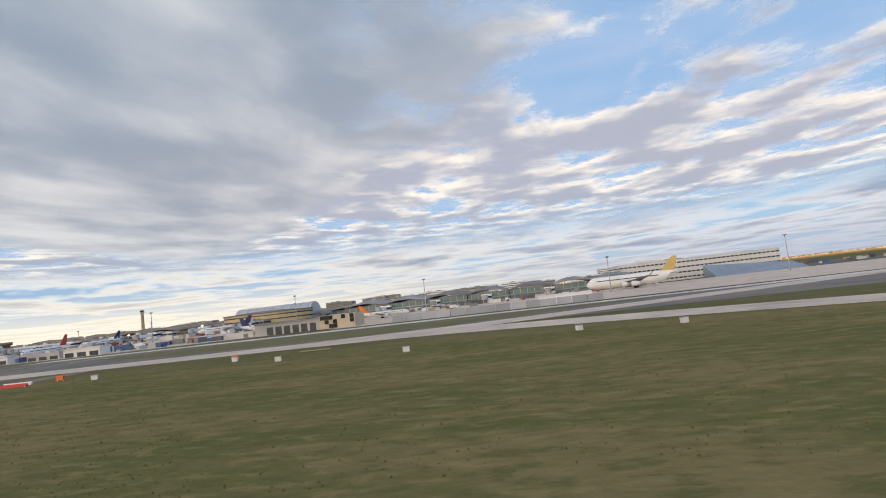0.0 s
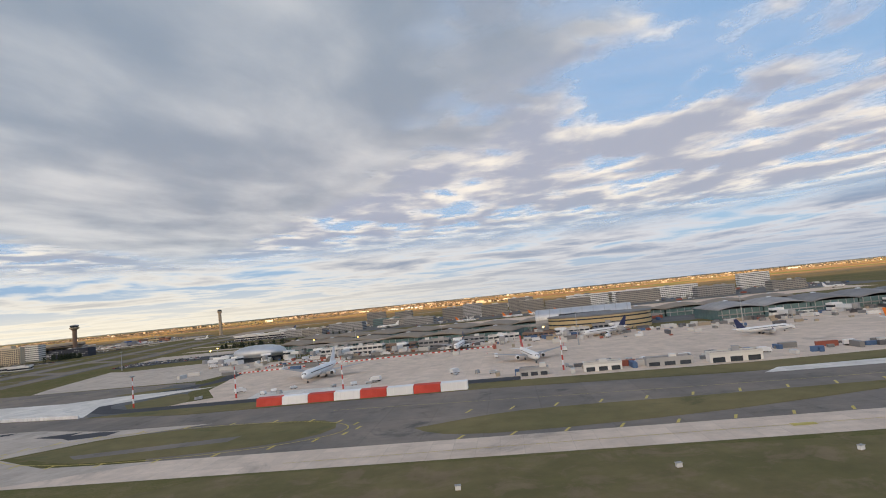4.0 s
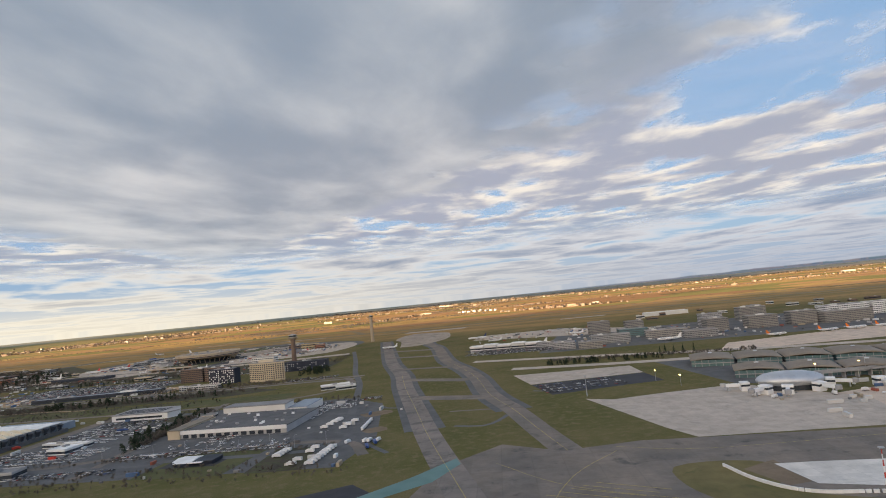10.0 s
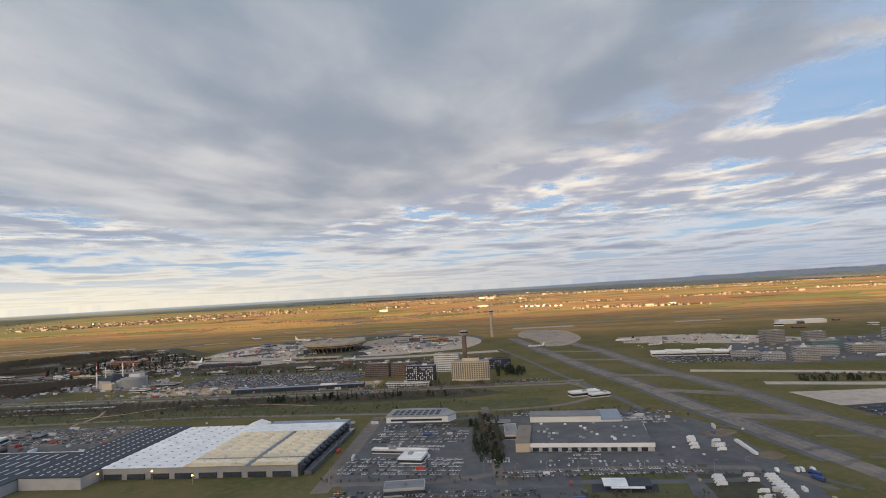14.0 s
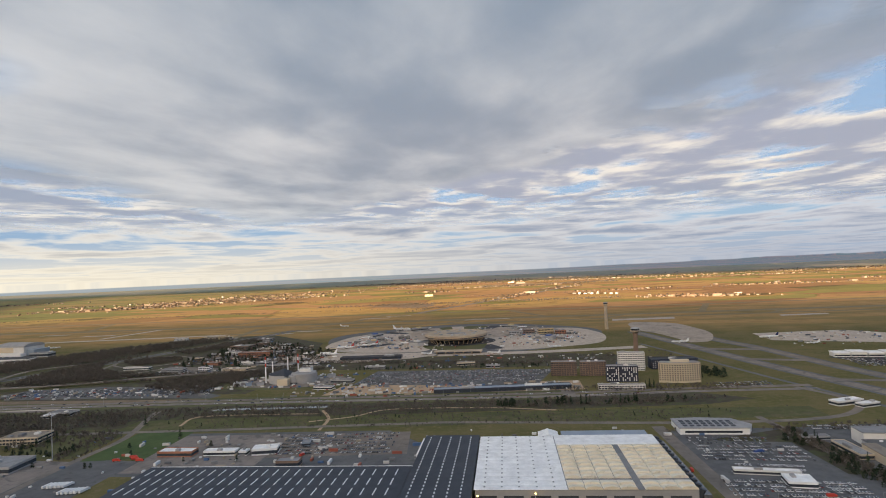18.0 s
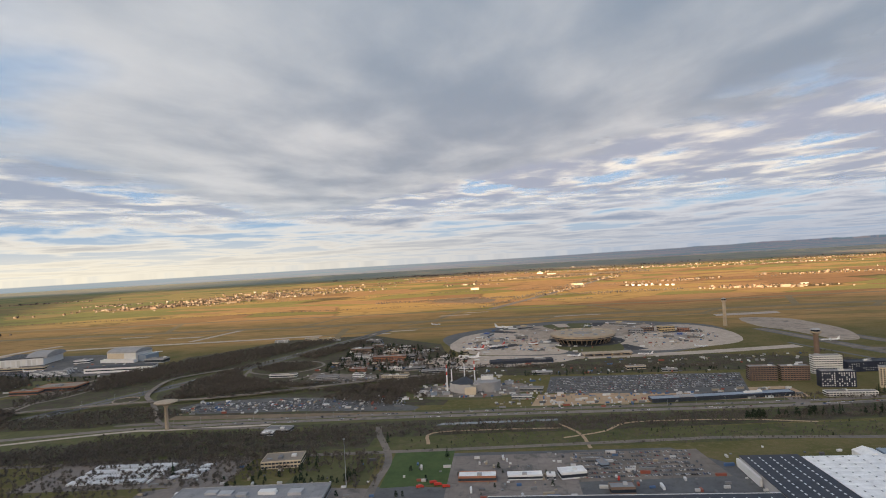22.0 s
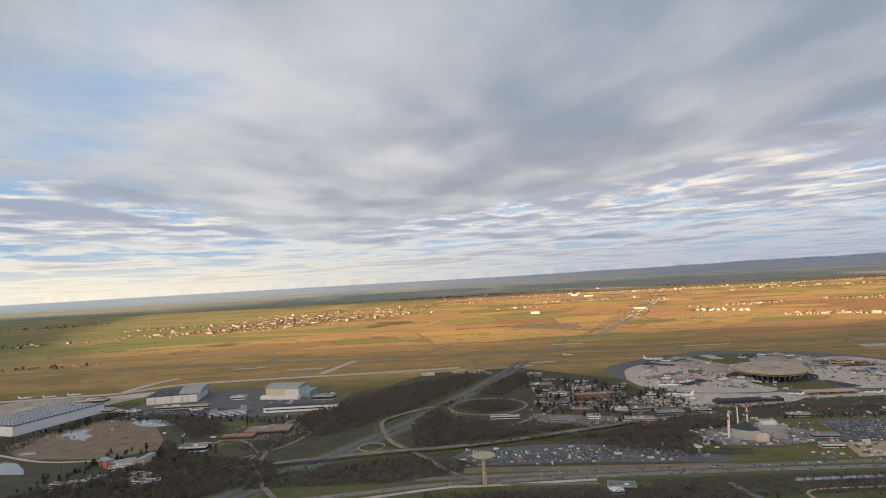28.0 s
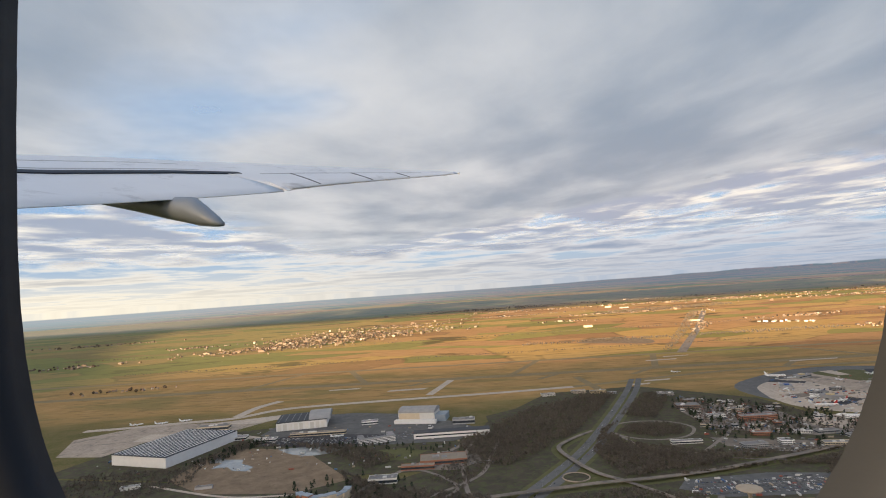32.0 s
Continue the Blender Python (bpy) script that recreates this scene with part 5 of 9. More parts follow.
def block(name, label, x, y, w, d, h, rot=0.0, wall="wall_grey", roof="roof_grey", floors=0, glass="glass_dark", units=2, category="building", group="", pane=0.5, doors=0):
    """A flat-roofed house: walls, parapet roof, one window band a storey, roof plant."""
    t = thing(name, label, category, x, y, rot, group=group)
    k = max(int(w / 4.5), 2) if floors > 1 else 0
    if k:
        # one outline with upright piers standing proud of the window bands
        xs = [-w / 2 + i * w / k for i in range(k + 1)]
        south = [(p, -d / 2 + o) for q in xs for p, o in ((max(q - 0.45, -w / 2), 0.0), (max(q - 0.45, -w / 2), -0.25), (min(q + 0.45, w / 2), -0.25), (min(q + 0.45, w / 2), 0.0))]
        south = [p for i, p in enumerate(south) if i == 0 or p != south[i - 1]]
        body = Shape().prism(south + [(-x0, -y0) for x0, y0 in south], 0, h)
    else:
        body = Shape().box(-w / 2, w / 2, -d / 2, d / 2, 0, h)
    body.done("wall", wall, t)
    r = Shape().box(-w / 2 + 0.4, w / 2 - 0.4, -d / 2 + 0.4, d / 2 - 0.4, h, h + 0.25)
    r.done("roof", roof, t)
    Shape().ring(-w / 2 + 0.35, w / 2 - 0.35, -d / 2 + 0.35, d / 2 - 0.35, h - 0.3, h + 0.9, 0.45).done("parapet", wall, t)
    for f in range(floors):
        fh = h / floors
        Shape().ring(-w / 2, w / 2, -d / 2, d / 2, f * fh + fh * (0.5 - pane / 2), f * fh + fh * (0.5 + pane / 2), 0.07).done("window_band", glass, t)
    for i in range(units):
        uw, ud, uh = rng.uniform(0.05, 0.14) * w + 1.5, rng.uniform(0.12, 0.3) * d + 1, rng.uniform(1.5, 3.2)
        ux, uy = rng.uniform(-0.4, 0.4) * w * 0.85, rng.uniform(-0.35, 0.35) * d * 0.8
        Shape().box(ux - uw / 2, ux + uw / 2, uy - ud / 2, uy + ud / 2, h + 0.2, h + 0.2 + uh, 0.15).done("roof_unit", rng.choice(["wall_grey", "wall_white", "roof_grey"]), t)
    for i in range(doors):
        dx = -w / 2 + (i + 0.5) * w / doors
        Shape().box(dx - 0.35 * w / doors, dx + 0.35 * w / doors, -d / 2 - 0.12, -d / 2 + 0.1, 0, min(4.5, h * 0.6)).done("loading_door", "glass_dark", t)
    return t


def shell_roof(t, name, w, d, z0, rise, mat, n=10, x0=0.0, y0=0.0, thick=0.6):
    """Barrel roof across y, running along x."""
    s = Shape()
    vs, fs = [], []
    for i in range(n + 1):
        a = math.pi * i / n
        yy, zz = y0 - d / 2 * math.cos(a), z0 + rise * math.sin(a)
        for xx in (x0 - w / 2, x0 + w / 2):
            vs.append((xx, yy, zz))
    for i in range(n):
        fs.append((2 * i, 2 * i + 1, 2 * i + 3, 2 * i + 2))
    fs.append(tuple(range(0, 2 * n + 2, 2)))
    fs.append(tuple(range(2 * n + 1, 0, -2)))
    fs.append((0, 2 * n, 2 * n + 1, 1))
    return s.add(vs, fs).done(name, mat, t, smooth=False)


# --- second terminal: egg satellite, halls, piers
egg = thing("satellite_terminal", "silver egg-shaped satellite terminal on the apron", "terminal", -657, 598, -8)
Shape().lathe([(26, 0), (26, 5), (27, 5.2)], 40, squash=0.55).done("base", "glass_dark", egg)
Shape().lathe([(27.5, 5), (30.5, 7.5), (31, 9.5), (29, 12.2), (24, 14.6), (16, 16.2), (7, 16.9), (0.1, 17)], 48, squash=0.57).done("shell", "silver", egg, smooth=True)
for k in range(12):
    a = 2 * math.pi * k / 12
    Shape().rod((31.2 * math.cos(a), 31.2 * 0.57 * math.sin(a), 8), (24.2 * math.cos(a), 24.2 * 0.57 * math.sin(a), 14.8), 0.18).done("rib", "steel_grey", egg)


def jet_bridge(x, y, rot, length=26):
    t = thing("jet_bridge", "white boarding bridge with a rounded cab", "jet bridge", x, y, rot, group="boarding bridges")
    Shape().box(-5, 5, -2, 6, 0, 8.5).done("tower", "white_paint", t)
    Shape().ring(-5, 5, -2, 6, 4.6, 6.6, 0.06).done("window_band", "glass_dark", t)
    Shape().box(-1.7, 1.7, -length, -2, 4.3, 7.2).done("gangway", "white_paint", t)
    Shape().lathe([(2.9, 3.9), (2.9, 7.6), (2.2, 7.9), (0.1, 8)], 12, 0, -length).done("cab", "wall_grey", t)
    Shape().box(-2.2, -1.4, -length + 4, -length + 5, 0, 4.3).box(1.4, 2.2, -length + 4, -length + 5, 0, 4.3).box(-2.2, 2.2, -length + 3.8, -length + 5.2, 0, 1.0).done("undercarriage", "steel_grey", t)
    return t


for x, y, r in ((-690, 580, -60), (-672, 572, -25), (-640, 575, 20), (-620, 592, 60), (-700, 605, -100), (-584, 578, 0), (-546, 560, -5), (-489, 548, -5), (-433, 542, 0), (-391, 546, 0), (-335, 548, 5), (-285, 545, 0),
                (-140, 545, 0), (-90, 545, 5), (-40, 548, 0), (20, 548, -5), (70, 552, 0)):
    jet_bridge(x, y, r, 18 if y > 570 else 26)
# elevated walkway with arches
wk = thing("viaduct", "long grey arched viaduct between satellite and terminal", "viaduct", -630, 625)
for k in range(30):
    x = k * 13.5
    y = 8 * math.sin(k * 0.11)
    Shape().box(x - 0.6, x + 0.6, y - 3, y + 3, 0, 7).done("pier", "wall_grey", wk)
    Shape().box(x, x + 13.4, y - 4.2, y + 4.2, 7, 8.2).box(x, x + 13.4, y - 4.2, y - 3.9, 8.2, 9.4).box(x, x + 13.4, y + 3.9, y + 4.2, 8.2, 9.4).done("deck", "wall_grey", wk)


def wave_hall(x, y, w, d, h, rot, roofmat="roof_brown", glass="glass_teal", label="terminal hall bay with a curved brown roof"):
    t = thing("terminal_hall", label, "terminal", x, y, rot, group="terminal hall bays")
    Shape().box(-w / 2, w / 2, -d / 2, d / 2, 0, h * 0.62).done("wall", glass, t)
    Shape().box(-w / 2 - 0.5, w / 2 + 0.5, -d / 2 - 1.2, -d / 2 + 0.3, h * 0.28, h * 0.34).done("canopy", "wall_grey", t)
    for k in range(6):
        xx = -w / 2 + (k + 0.5) * w / 6
        Shape().box(xx - 0.25, xx + 0.25, -d / 2 - 0.3, -d / 2 + 0.1, 0, h * 0.62).done("mullion", "steel_grey", t)
    vs, fs, n = [], [], 10
    for j in range(n + 1):
        for i in range(n + 1):
            u, v = i / n * 2 - 1, j / n * 2 - 1
            vs.append((u * w / 2 * 1.04, v * d / 2 * 1.08, h * 0.62 + h * 0.38 * (1 - u * u) * (1 - 0.55 * v * v) + 0.35))
    for j in range(n):
        for i in range(n):
            a = j * (n + 1) + i
            fs.append((a, a + 1, a + n + 2, a + n + 1))
    o = len(vs)
    vs += [(a, b, c - 0.7) for a, b, c in vs]
    rim = list(range(n + 1)) + [(j + 1) * (n + 1) - 1 for j in range(1, n + 1)] + [n * (n + 1) + i for i in range(n - 1, -1, -1)] + [j * (n + 1) for j in range(n - 1, 0, -1)]
    for a, b in zip(rim, rim[1:] + rim[:1]):
        fs.append((a, a + o, b + o, b))
    link("roof", vs, fs, roofmat, t, smooth=True)
    Shape().lathe([(2.4, h - 0.2), (2.4, h + 0.9), (0.1, h + 1.3)], 12).done("roof_light", "skylight", t)
    return t


for k in range(6):
    wave_hall(-648 + k * 50, 690 - k * 17, 48, 46, 13, -19)
for k in range(7):
    wave_hall(-660 + k * 52, 800 - k * 15, 50, 60, 13, -16)
for k in range(6):
    wave_hall(-330 + k * 52, 720, 50, 60, 14, 0)
for k in range(7):
    wave_hall(-165 + k * 42, 598, 41, 70, 16, 0, "roof_grey", "glass_teal", "terminal bay with a shallow grey shell roof")
hall = thing("terminal_hall", "gold glass terminal hall with rounded corner", "terminal", -290, 604, -4)
Shape().lathe([(52, 0), (52, 15)], 30, squash=0.62).done("wall", "wall_gold", hall)
for z in (3, 7.5, 12):
    Shape().lathe([(52.15, z), (52.15, z + 1.3)], 30, squash=0.62).done("window_band", "glass_dark", hall)
Shape().lathe([(53, 15), (53, 16), (20, 17.5), (0.1, 18)], 30, squash=0.62).done("roof", "roof_grey", hall, smooth=False)
vault = thing("roof_vault", "long silver barrel vault over the terminal", "roof vault", -300, 650, -9)
shell_roof(vault, "shell", 104, 24, 12, 11, "silver", 14)
for k in range(9):
    shell_roof(vault, "rib", 0.8, 24.6, 12, 11.3, "steel_grey", 14, x0=-48 + k * 12)
Shape().box(-52, 52, -11.5, 11.5, 0, 12).done("wall", "wall_grey", vault)
Shape().box(-26, 30, -11.9, -11.4, 13.2, 17).done("glazing", "glass_dark", vault)
block("terminal_building", "long pale concrete terminal block with window rows", 176, 640, 165, 40, 21, 6, "wall_white", "roof_grey", 4, units=4, pane=0.28)
gl = thing("glass_hall", "sloping blue glass terminal hall", "terminal", 214, 575, 4)
Shape().add([(-42, -16, 0), (42, -16, 0), (42, 16, 0), (-42, 16, 0), (-42, 14, 12), (42, 14, 7)], [(3, 2, 1, 0), (0, 1, 5, 4), (1, 2, 5), (2, 3, 4, 5), (3, 0, 4)]).done("glazing", "roof_blue", gl)
for k in range(10):
    Shape().rod((-40 + k * 9, -16, 0.2), (-40 + k * 9, 14, 11.9 - k * 0.53), 0.2).done("rib", "steel_grey", gl)
for k in range(9):
    block("pier_building", "low grey apron building with jetties", -560 + k * 34, 566 - (4 - abs(k - 4)) * 2, 30, 14, rng.uniform(5, 8), rng.uniform(-6, 4), rng.choice(["wall_grey", "wall_white", "wall_brown"]), "roof_grey", 2, units=2, group="apron buildings")
for k in range(3):
    block("garage", "parking deck with white horizontal louvres", -205 + k * 95, 1295, 88, 40, 24, 0, "white_paint", "roof_grey", 6, units=2, group="parking decks", pane=0.42)
block("office_building", "white banded office slab", 210, 1440, 70, 22, 34, 0, "white_paint", "roof_grey", 8, units=2, pane=0.4)

for x, y, w, d, h, r, wm, fl in ((-705, 1378, 46, 26, 34, 8, "wall_beige", 8), (-631, 1348, 40, 24, 30, 0, "wall_beige", 7), (-720, 1168, 74, 26, 19, -5, "wall_white", 5), (-605, 1190, 80, 30, 17, -6, "wall_grey", 4),
                               (-464, 1340, 46, 26, 32, 0, "wall_white", 8), (-350, 1400, 60, 28, 35, 0, "wall_grey", 9), (-500, 1212, 44, 24, 30, 5, "wall_beige", 7), (-410, 1215, 56, 30, 28, 0, "wall_grey", 7),
                               (-332, 1212, 50, 26, 30, 0, "wall_grey", 8), (-260, 1190, 90, 26, 24, 0, "wall_beige", 6), (-815, 1130, 40, 24, 15, -8, "wall_white", 4), (-770, 1104, 44, 24, 14, -8, "wall_grey", 4),
                               (-560, 1130, 60, 24, 16, -4, "wall_white", 4), (-120, 1180, 80, 30, 26, 0, "wall_grey", 6), (20, 1160, 70, 30, 22, 0, "wall_white", 5), (140, 1130, 60, 30, 20, 0, "wall_grey", 5), (-840, 1190, 50, 20, 11, -12, "wall_white", 3), (-655, 1262, 60, 26, 18, 0, "glass_teal", 4)):
    wm = {"wall_white": "wall_grey", "wall_beige": "wall_stone", "wall_grey": "wall_stone"}.get(wm, wm)
    block("hotel" if fl > 6 else "office_building", ("tall " if fl > 6 else "low ") + {"wall_stone": "stone-grey", "wall_grey": "pale grey", "glass_teal": "glass"}[wm] + (" hotel block with rows of windows" if fl > 6 else " office block with window bands"), x, y, w, d, h * 0.85, r, wm, "roof_grey", fl, "window_grey", units=3, group="airport town blocks", pane=0.42)
t3 = thing("terminal_building", "low white third terminal with stepped roofs", "terminal", -930, 1240, -8)
for k in range(5):
    Shape().box(-75 + k * 30, -47 + k * 30, -14, 14, 0, 8 + (k % 2) * 2).done("wall", "wall_white", t3)
    Shape().box(-76 + k * 30, -46 + k * 30, -15, 15, 8 + (k % 2) * 2, 9 + (k % 2) * 2).done("roof", "white_roof", t3)
    Shape().box(-75 + k * 30, -47 + k * 30, -14.15, -13.9, 2, 5).done("window_band", "glass_dark", t3)
block("hangar", "far white service shed", -420, 1840, 130, 40, 10, -4, "wall_white", "white_roof", 0, units=0)
for k in range(14):
    block("service_shed", "small far grey service building", rng.uniform(-900, 300), rng.uniform(1680, 1900), rng.uniform(14, 40), rng.uniform(10, 20), rng.uniform(4, 9), rng.uniform(-10, 10), rng.choice(["wall_grey", "wall_white", "wall_brown"]), "roof_grey", 1, units=1, group="far service sheds")

# --- checkered fire post and apron edge buildings
hut = thing("fire_station", "low grey station with roller doors and black checkered end", "building", -128, 320)
Shape().box(-30, 9, -9, 9, 0, 6.4).done("wall", "wall_grey", hut)
Shape().box(-30.5, 9, -9.5, 9.5, 6.4, 7.0).done("roof", "roof_grey", hut)
Shape().box(9, 30, -9, 9, 0, 7.6).done("wall", "wall_beige", hut)
for k in range(6):
    Shape().box(-23 + k * 5.2, -19.2 + k * 5.2, -9.15, -8.8, 0, 4.6).done("roller_door", "glass_dark", hut)
for i in range(8):
    for j in range(3):
        if rng.random() < 0.5:
            Shape().box(9.5 + i * 2.5, 11.9 + i * 2.5, -9.2, -8.8, 0.4 + j * 2.4, 2.7 + j * 2.4).done("check_panel", "black_paint", hut)
fence = thing("blast_fence", "grey slatted blast fence along the apron", "fence", -74, 300)
for k in range(14):
    Shape().add([(k * 8, 0, 0), (k * 8 + 7.7, 0, 0), (k * 8 + 7.7, 2.4, 3.6), (k * 8, 2.4, 3.6), (k * 8, 2.8, 0), (k * 8 + 7.7, 2.8, 0)], [(0, 1, 2, 3), (4, 3, 2, 5), (0, 3, 4), (1, 5, 2), (0, 4, 5, 1)]).done("panel", "wall_grey", fence)
for x, y, w, d, h, m in ((-268, 312, 26, 8, 4.5, "wall_white"), (-300, 318, 24, 8, 3.6, "wall_grey"), (-335, 318, 20, 7, 4, "wall_white"), (-372, 322, 16, 8, 3.5, "wall_grey"), (20, 330, 30, 9, 4, "white_paint")):
    block("apron_shed", "low flat apron shed with dark openings", x, y, w, d, h, -3, m, "roof_grey", 0, units=1, doors=3, group="apron sheds")

bf = thing("jet_blast_wall", "tall red and white blast wall of corrugated boxes", "blast wall", -521, 290)
for k in range(8):
    m = "red_paint" if k % 2 == 0 else "white_paint"
    p = Shape()
    x0 = k * 14.2
    p.add([(x0, 0, 0), (x0 + 14, 0, 0), (x0 + 14, 1.0, 4.1), (x0, 1.0, 4.1), (x0, 6, 0), (x0 + 14, 6, 0), (x0 + 14, 5.0, 4.5), (x0, 5.0, 4.5)], [(0, 1, 2, 3), (3, 2, 6, 7), (7, 6, 5, 4), (0, 3, 7, 4), (1, 5, 6, 2), (0, 4, 5, 1)])
    pn = p.done("panel", m, bf)
    for j in range(6):
        Shape().add([(x0 + 1.2 + j * 2.3, -0.06, 0.1), (x0 + 1.5 + j * 2.3, -0.06, 0.1), (x0 + 1.5 + j * 2.3, 0.9, 4.0), (x0 + 1.2 + j * 2.3, 0.9, 4.0), (x0 + 1.2 + j * 2.3, 0.3, 0.1), (x0 + 1.5 + j * 2.3, 0.3, 0.1), (x0 + 1.5 + j * 2.3, 1.2, 4.0), (x0 + 1.2 + j * 2.3, 1.2, 4.0)], [(0, 1, 2, 3), (0, 3, 7, 4), (1, 5, 6, 2)]).done("corrugation", m, pn)


def barrier_row(name, label, pts, size, mats, group):
    t = thing(name, label, "barrier", 0, 0)
    c = curve(pts, size[0] * 1.04)
    for i in range(len(c) - 1):
        (x0, y0), (x1, y1) = c[i], c[i + 1]
        Shape().turned_box((x0 + x1) / 2, (y0 + y1) / 2, size[0], size[1], 0.1, size[2], math.atan2(y1 - y0, x1 - x0)).done("block", mats[i % len(mats)], t)
    return t


barrier_row("barrier_wall", "long white concrete barrier wall of blocks", [(-806, 380), (-798, 350), (-780, 328), (-740, 320), (-633, 302)], (2.6, 1.0, 1.9), ["white_paint"], "")
barrier_row("water_barriers", "line of red and white plastic barriers", [(-632, 470), (-560, 484), (-398, 508)], (2.2, 0.8, 1.1), ["red_paint", "white_paint"], "")
barrier_row("water_barriers", "line of red and white plastic barriers", [(-608, 500), (-606, 520), (-560, 528)], (2.2, 0.8, 1.1), ["red_paint", "white_paint"], "")


def mast(x, y, h, striped=True):
    t = thing("light_mast", ("red and white lattice light mast" if striped else "tall grey apron light mast"), "mast", x, y, group="apron masts")
    n = 7
    for k in range(n):
        Shape().rod((0, 0, h * k / n), (0, 0, h * (k + 1) / n), 0.55 - 0.05 * k, 0.5 - 0.05 * k).done("section", ("red_paint" if k % 2 == 0 else "white_paint") if striped else "steel_grey", t)
    Shape().lathe([(0.3, h - 0.6), (1.6, h), (1.6, h + 0.4), (0.1, h + 0.6)], 10).done("lamp_head", "steel_grey", t)
    return t


for x, y, h in ((-744, 324, 22), (-616, 326, 19), (-552, 330, 20), (-485, 330, 20), (-355, 330, 20)):
    mast(x, y, h)
for x, y, h in ((-200, 470, 26), (-80, 440, 26), (60, 430, 26), (-330, 460, 26), (-850, 640, 22), (-560, 640, 20), (-460, 640, 20), (200, 470, 28)):
    mast(x, y, h, False)

# --- control towers
twr = thing("control_tower", "tall pale concrete control tower with glazed cab", "control tower", -1354, 1840)
Shape().lathe([(6.0, 0), (5.2, 40), (4.8, 74)], 16).done("shaft", "concrete_raw", twr, smooth=True)
Shape().lathe([(4.8, 74), (7.5, 76), (7.5, 79), (6.2, 79.2)], 16).done("gallery", "concrete_raw", twr)
Shape().lathe([(6.2, 79.2), (7.2, 83.4), (6.8, 83.5)], 16).done("cab", "glass_dark", twr)
Shape().lathe([(7.6, 83.4), (7.6, 84.4), (3, 85.6), (0.1, 85.8)], 16).done("roof", "wall_grey", twr)
Shape().rod((0, 0, 85.6), (0, 0, 90), 0.3, 0.1).done("antenna", "steel_grey", twr)
twr2 = thing("control_tower", "brown concrete control tower with a wide round cab", "control tower", -1398, 1238)
Shape().lathe([(6.2, 0), (5.0, 30), (4.8, 58), (5.5, 61)], 14).done("shaft", "wall_brown", twr2, smooth=True)
Shape().lathe([(5.5, 61), (10.5, 64), (10.5, 66.5), (8, 66.6)], 20).done("gallery", "concrete_raw", twr2)
Shape().lathe([(8, 66.6), (9.2, 70.2), (8.6, 70.3)], 20).done("cab", "glass_dark", twr2)
Shape().lathe([(9.8, 70.2), (9.6, 71.2), (4, 73), (0.1, 73.4)], 20).done("roof", "wall_grey", twr2)

# --- round first terminal
t1 = thing("round_terminal", "round brown concrete terminal on columns", "terminal", -1815, 1650)
Shape().lathe([(57, 0), (59, 11)], 48).done("core", "glass_dark", t1)
Shape().lathe([(66, 10), (86, 14), (90, 15.5), (91, 24), (89.5, 25.6), (87, 26), (86, 24.4), (28, 24.4)], 72).done("body", "concrete_raw", t1)
Shape().lathe([(90.4, 17), (91.0, 17.1), (91.1, 19), (90.7, 19.1)], 72).done("window_band", "glass_dark", t1)
Shape().lathe([(28, 24.4), (27, 20), (9, 20), (0.1, 20)], 32).done("courtyard", "roof_grey", t1)
for k in range(36):
    a = 2 * math.pi * k / 36
    c, s = math.cos(a), math.sin(a)
    Shape().rod((72 * c, 72 * s, 0), (82 * c, 82 * s, 13.8), 1.0, 1.3).done("column", "concrete_raw", t1)
for k in range(10):
    a = 2 * math.pi * k / 10 + 0.2
    Shape().turned_box(58 * math.cos(a), 58 * math.sin(a), 11, 6, 24.4, 27.5, a).done("roof_unit", "wall_grey", t1)
for ang, dist in ((200, 265), (160, 300), (120, 320), (60, 320), (20, 300), (-20, 280), (235, 190)):
    a = radians(ang)
    st = thing("satellite_building", "low trapezoid satellite with boarding piers", "terminal", -1812 + dist * math.cos(a), 1722 + dist * 0.85 * math.sin(a), ang - 90, group="satellites")
    Shape().prism([(-30, -14), (30, -14), (18, 16), (-18, 16)], 0, 9).done("wall", "wall_grey", st)
    Shape().prism([(-31, -15), (31, -15), (19, 17), (-19, 17)], 9, 10).done("roof", "roof_grey", st)
    Shape().box(-30.1, 30.1, -14.2, -13.8, 4, 7).done("window_band", "glass_dark", st)
    Shape().box(-8, 8, -8, 6, 10, 13.5).done("roof_unit", rng.choice(["wall_white", "wall_gold", "blue_paint"]), st)
    for sx0 in (-1, 1):
        Shape().rod((sx0 * 28, 0, 5.5), (sx0 * 52, 14, 5.5), 1.6, 1.6, 6).done("boarding_pier", "white_paint", st)
for x, y, w, d, h, m in ((-1549, 1782, 46, 22, 15, "wall_gold"), (-1600, 1795, 34, 20, 12, "wall_brown"), (-1640, 1770, 40, 18, 10, "wall_grey"), (-1505, 1760, 30, 18, 10, "wall_brick"), (-2060, 1700, 44, 20, 9, "wall_grey"), (-1985, 1745, 36, 18, 8, "wall_stone")):
    block("satellite_building", "flat-roofed stand building on the round apron", x, y, w, d, h, 8, m, "roof_grey", 2, units=3, group="satellites")
block("parking_deck", "dark decked car park before the round terminal", -2000, 1368, 150, 26, 6, 3, "wall_navy", "asphalt_dark", 1, units=3)
block("parking_deck", "long low parking deck with dark roof", -1680, 992, 236, 20, 6, 5, "wall_navy", "roof_blue", 1, units=3)
br = thing("access_bridge", "broad concrete access bridge to the round terminal", "bridge", -1790, 1420)
Shape().box(-60, 60, -14, 14, 6, 7.5).done("deck", "concrete_raw", br)
for k in range(6):
    Shape().box(-55 + k * 22, -53 + k * 22, -12, 12, 0, 6).done("pier", "concrete_raw", br)

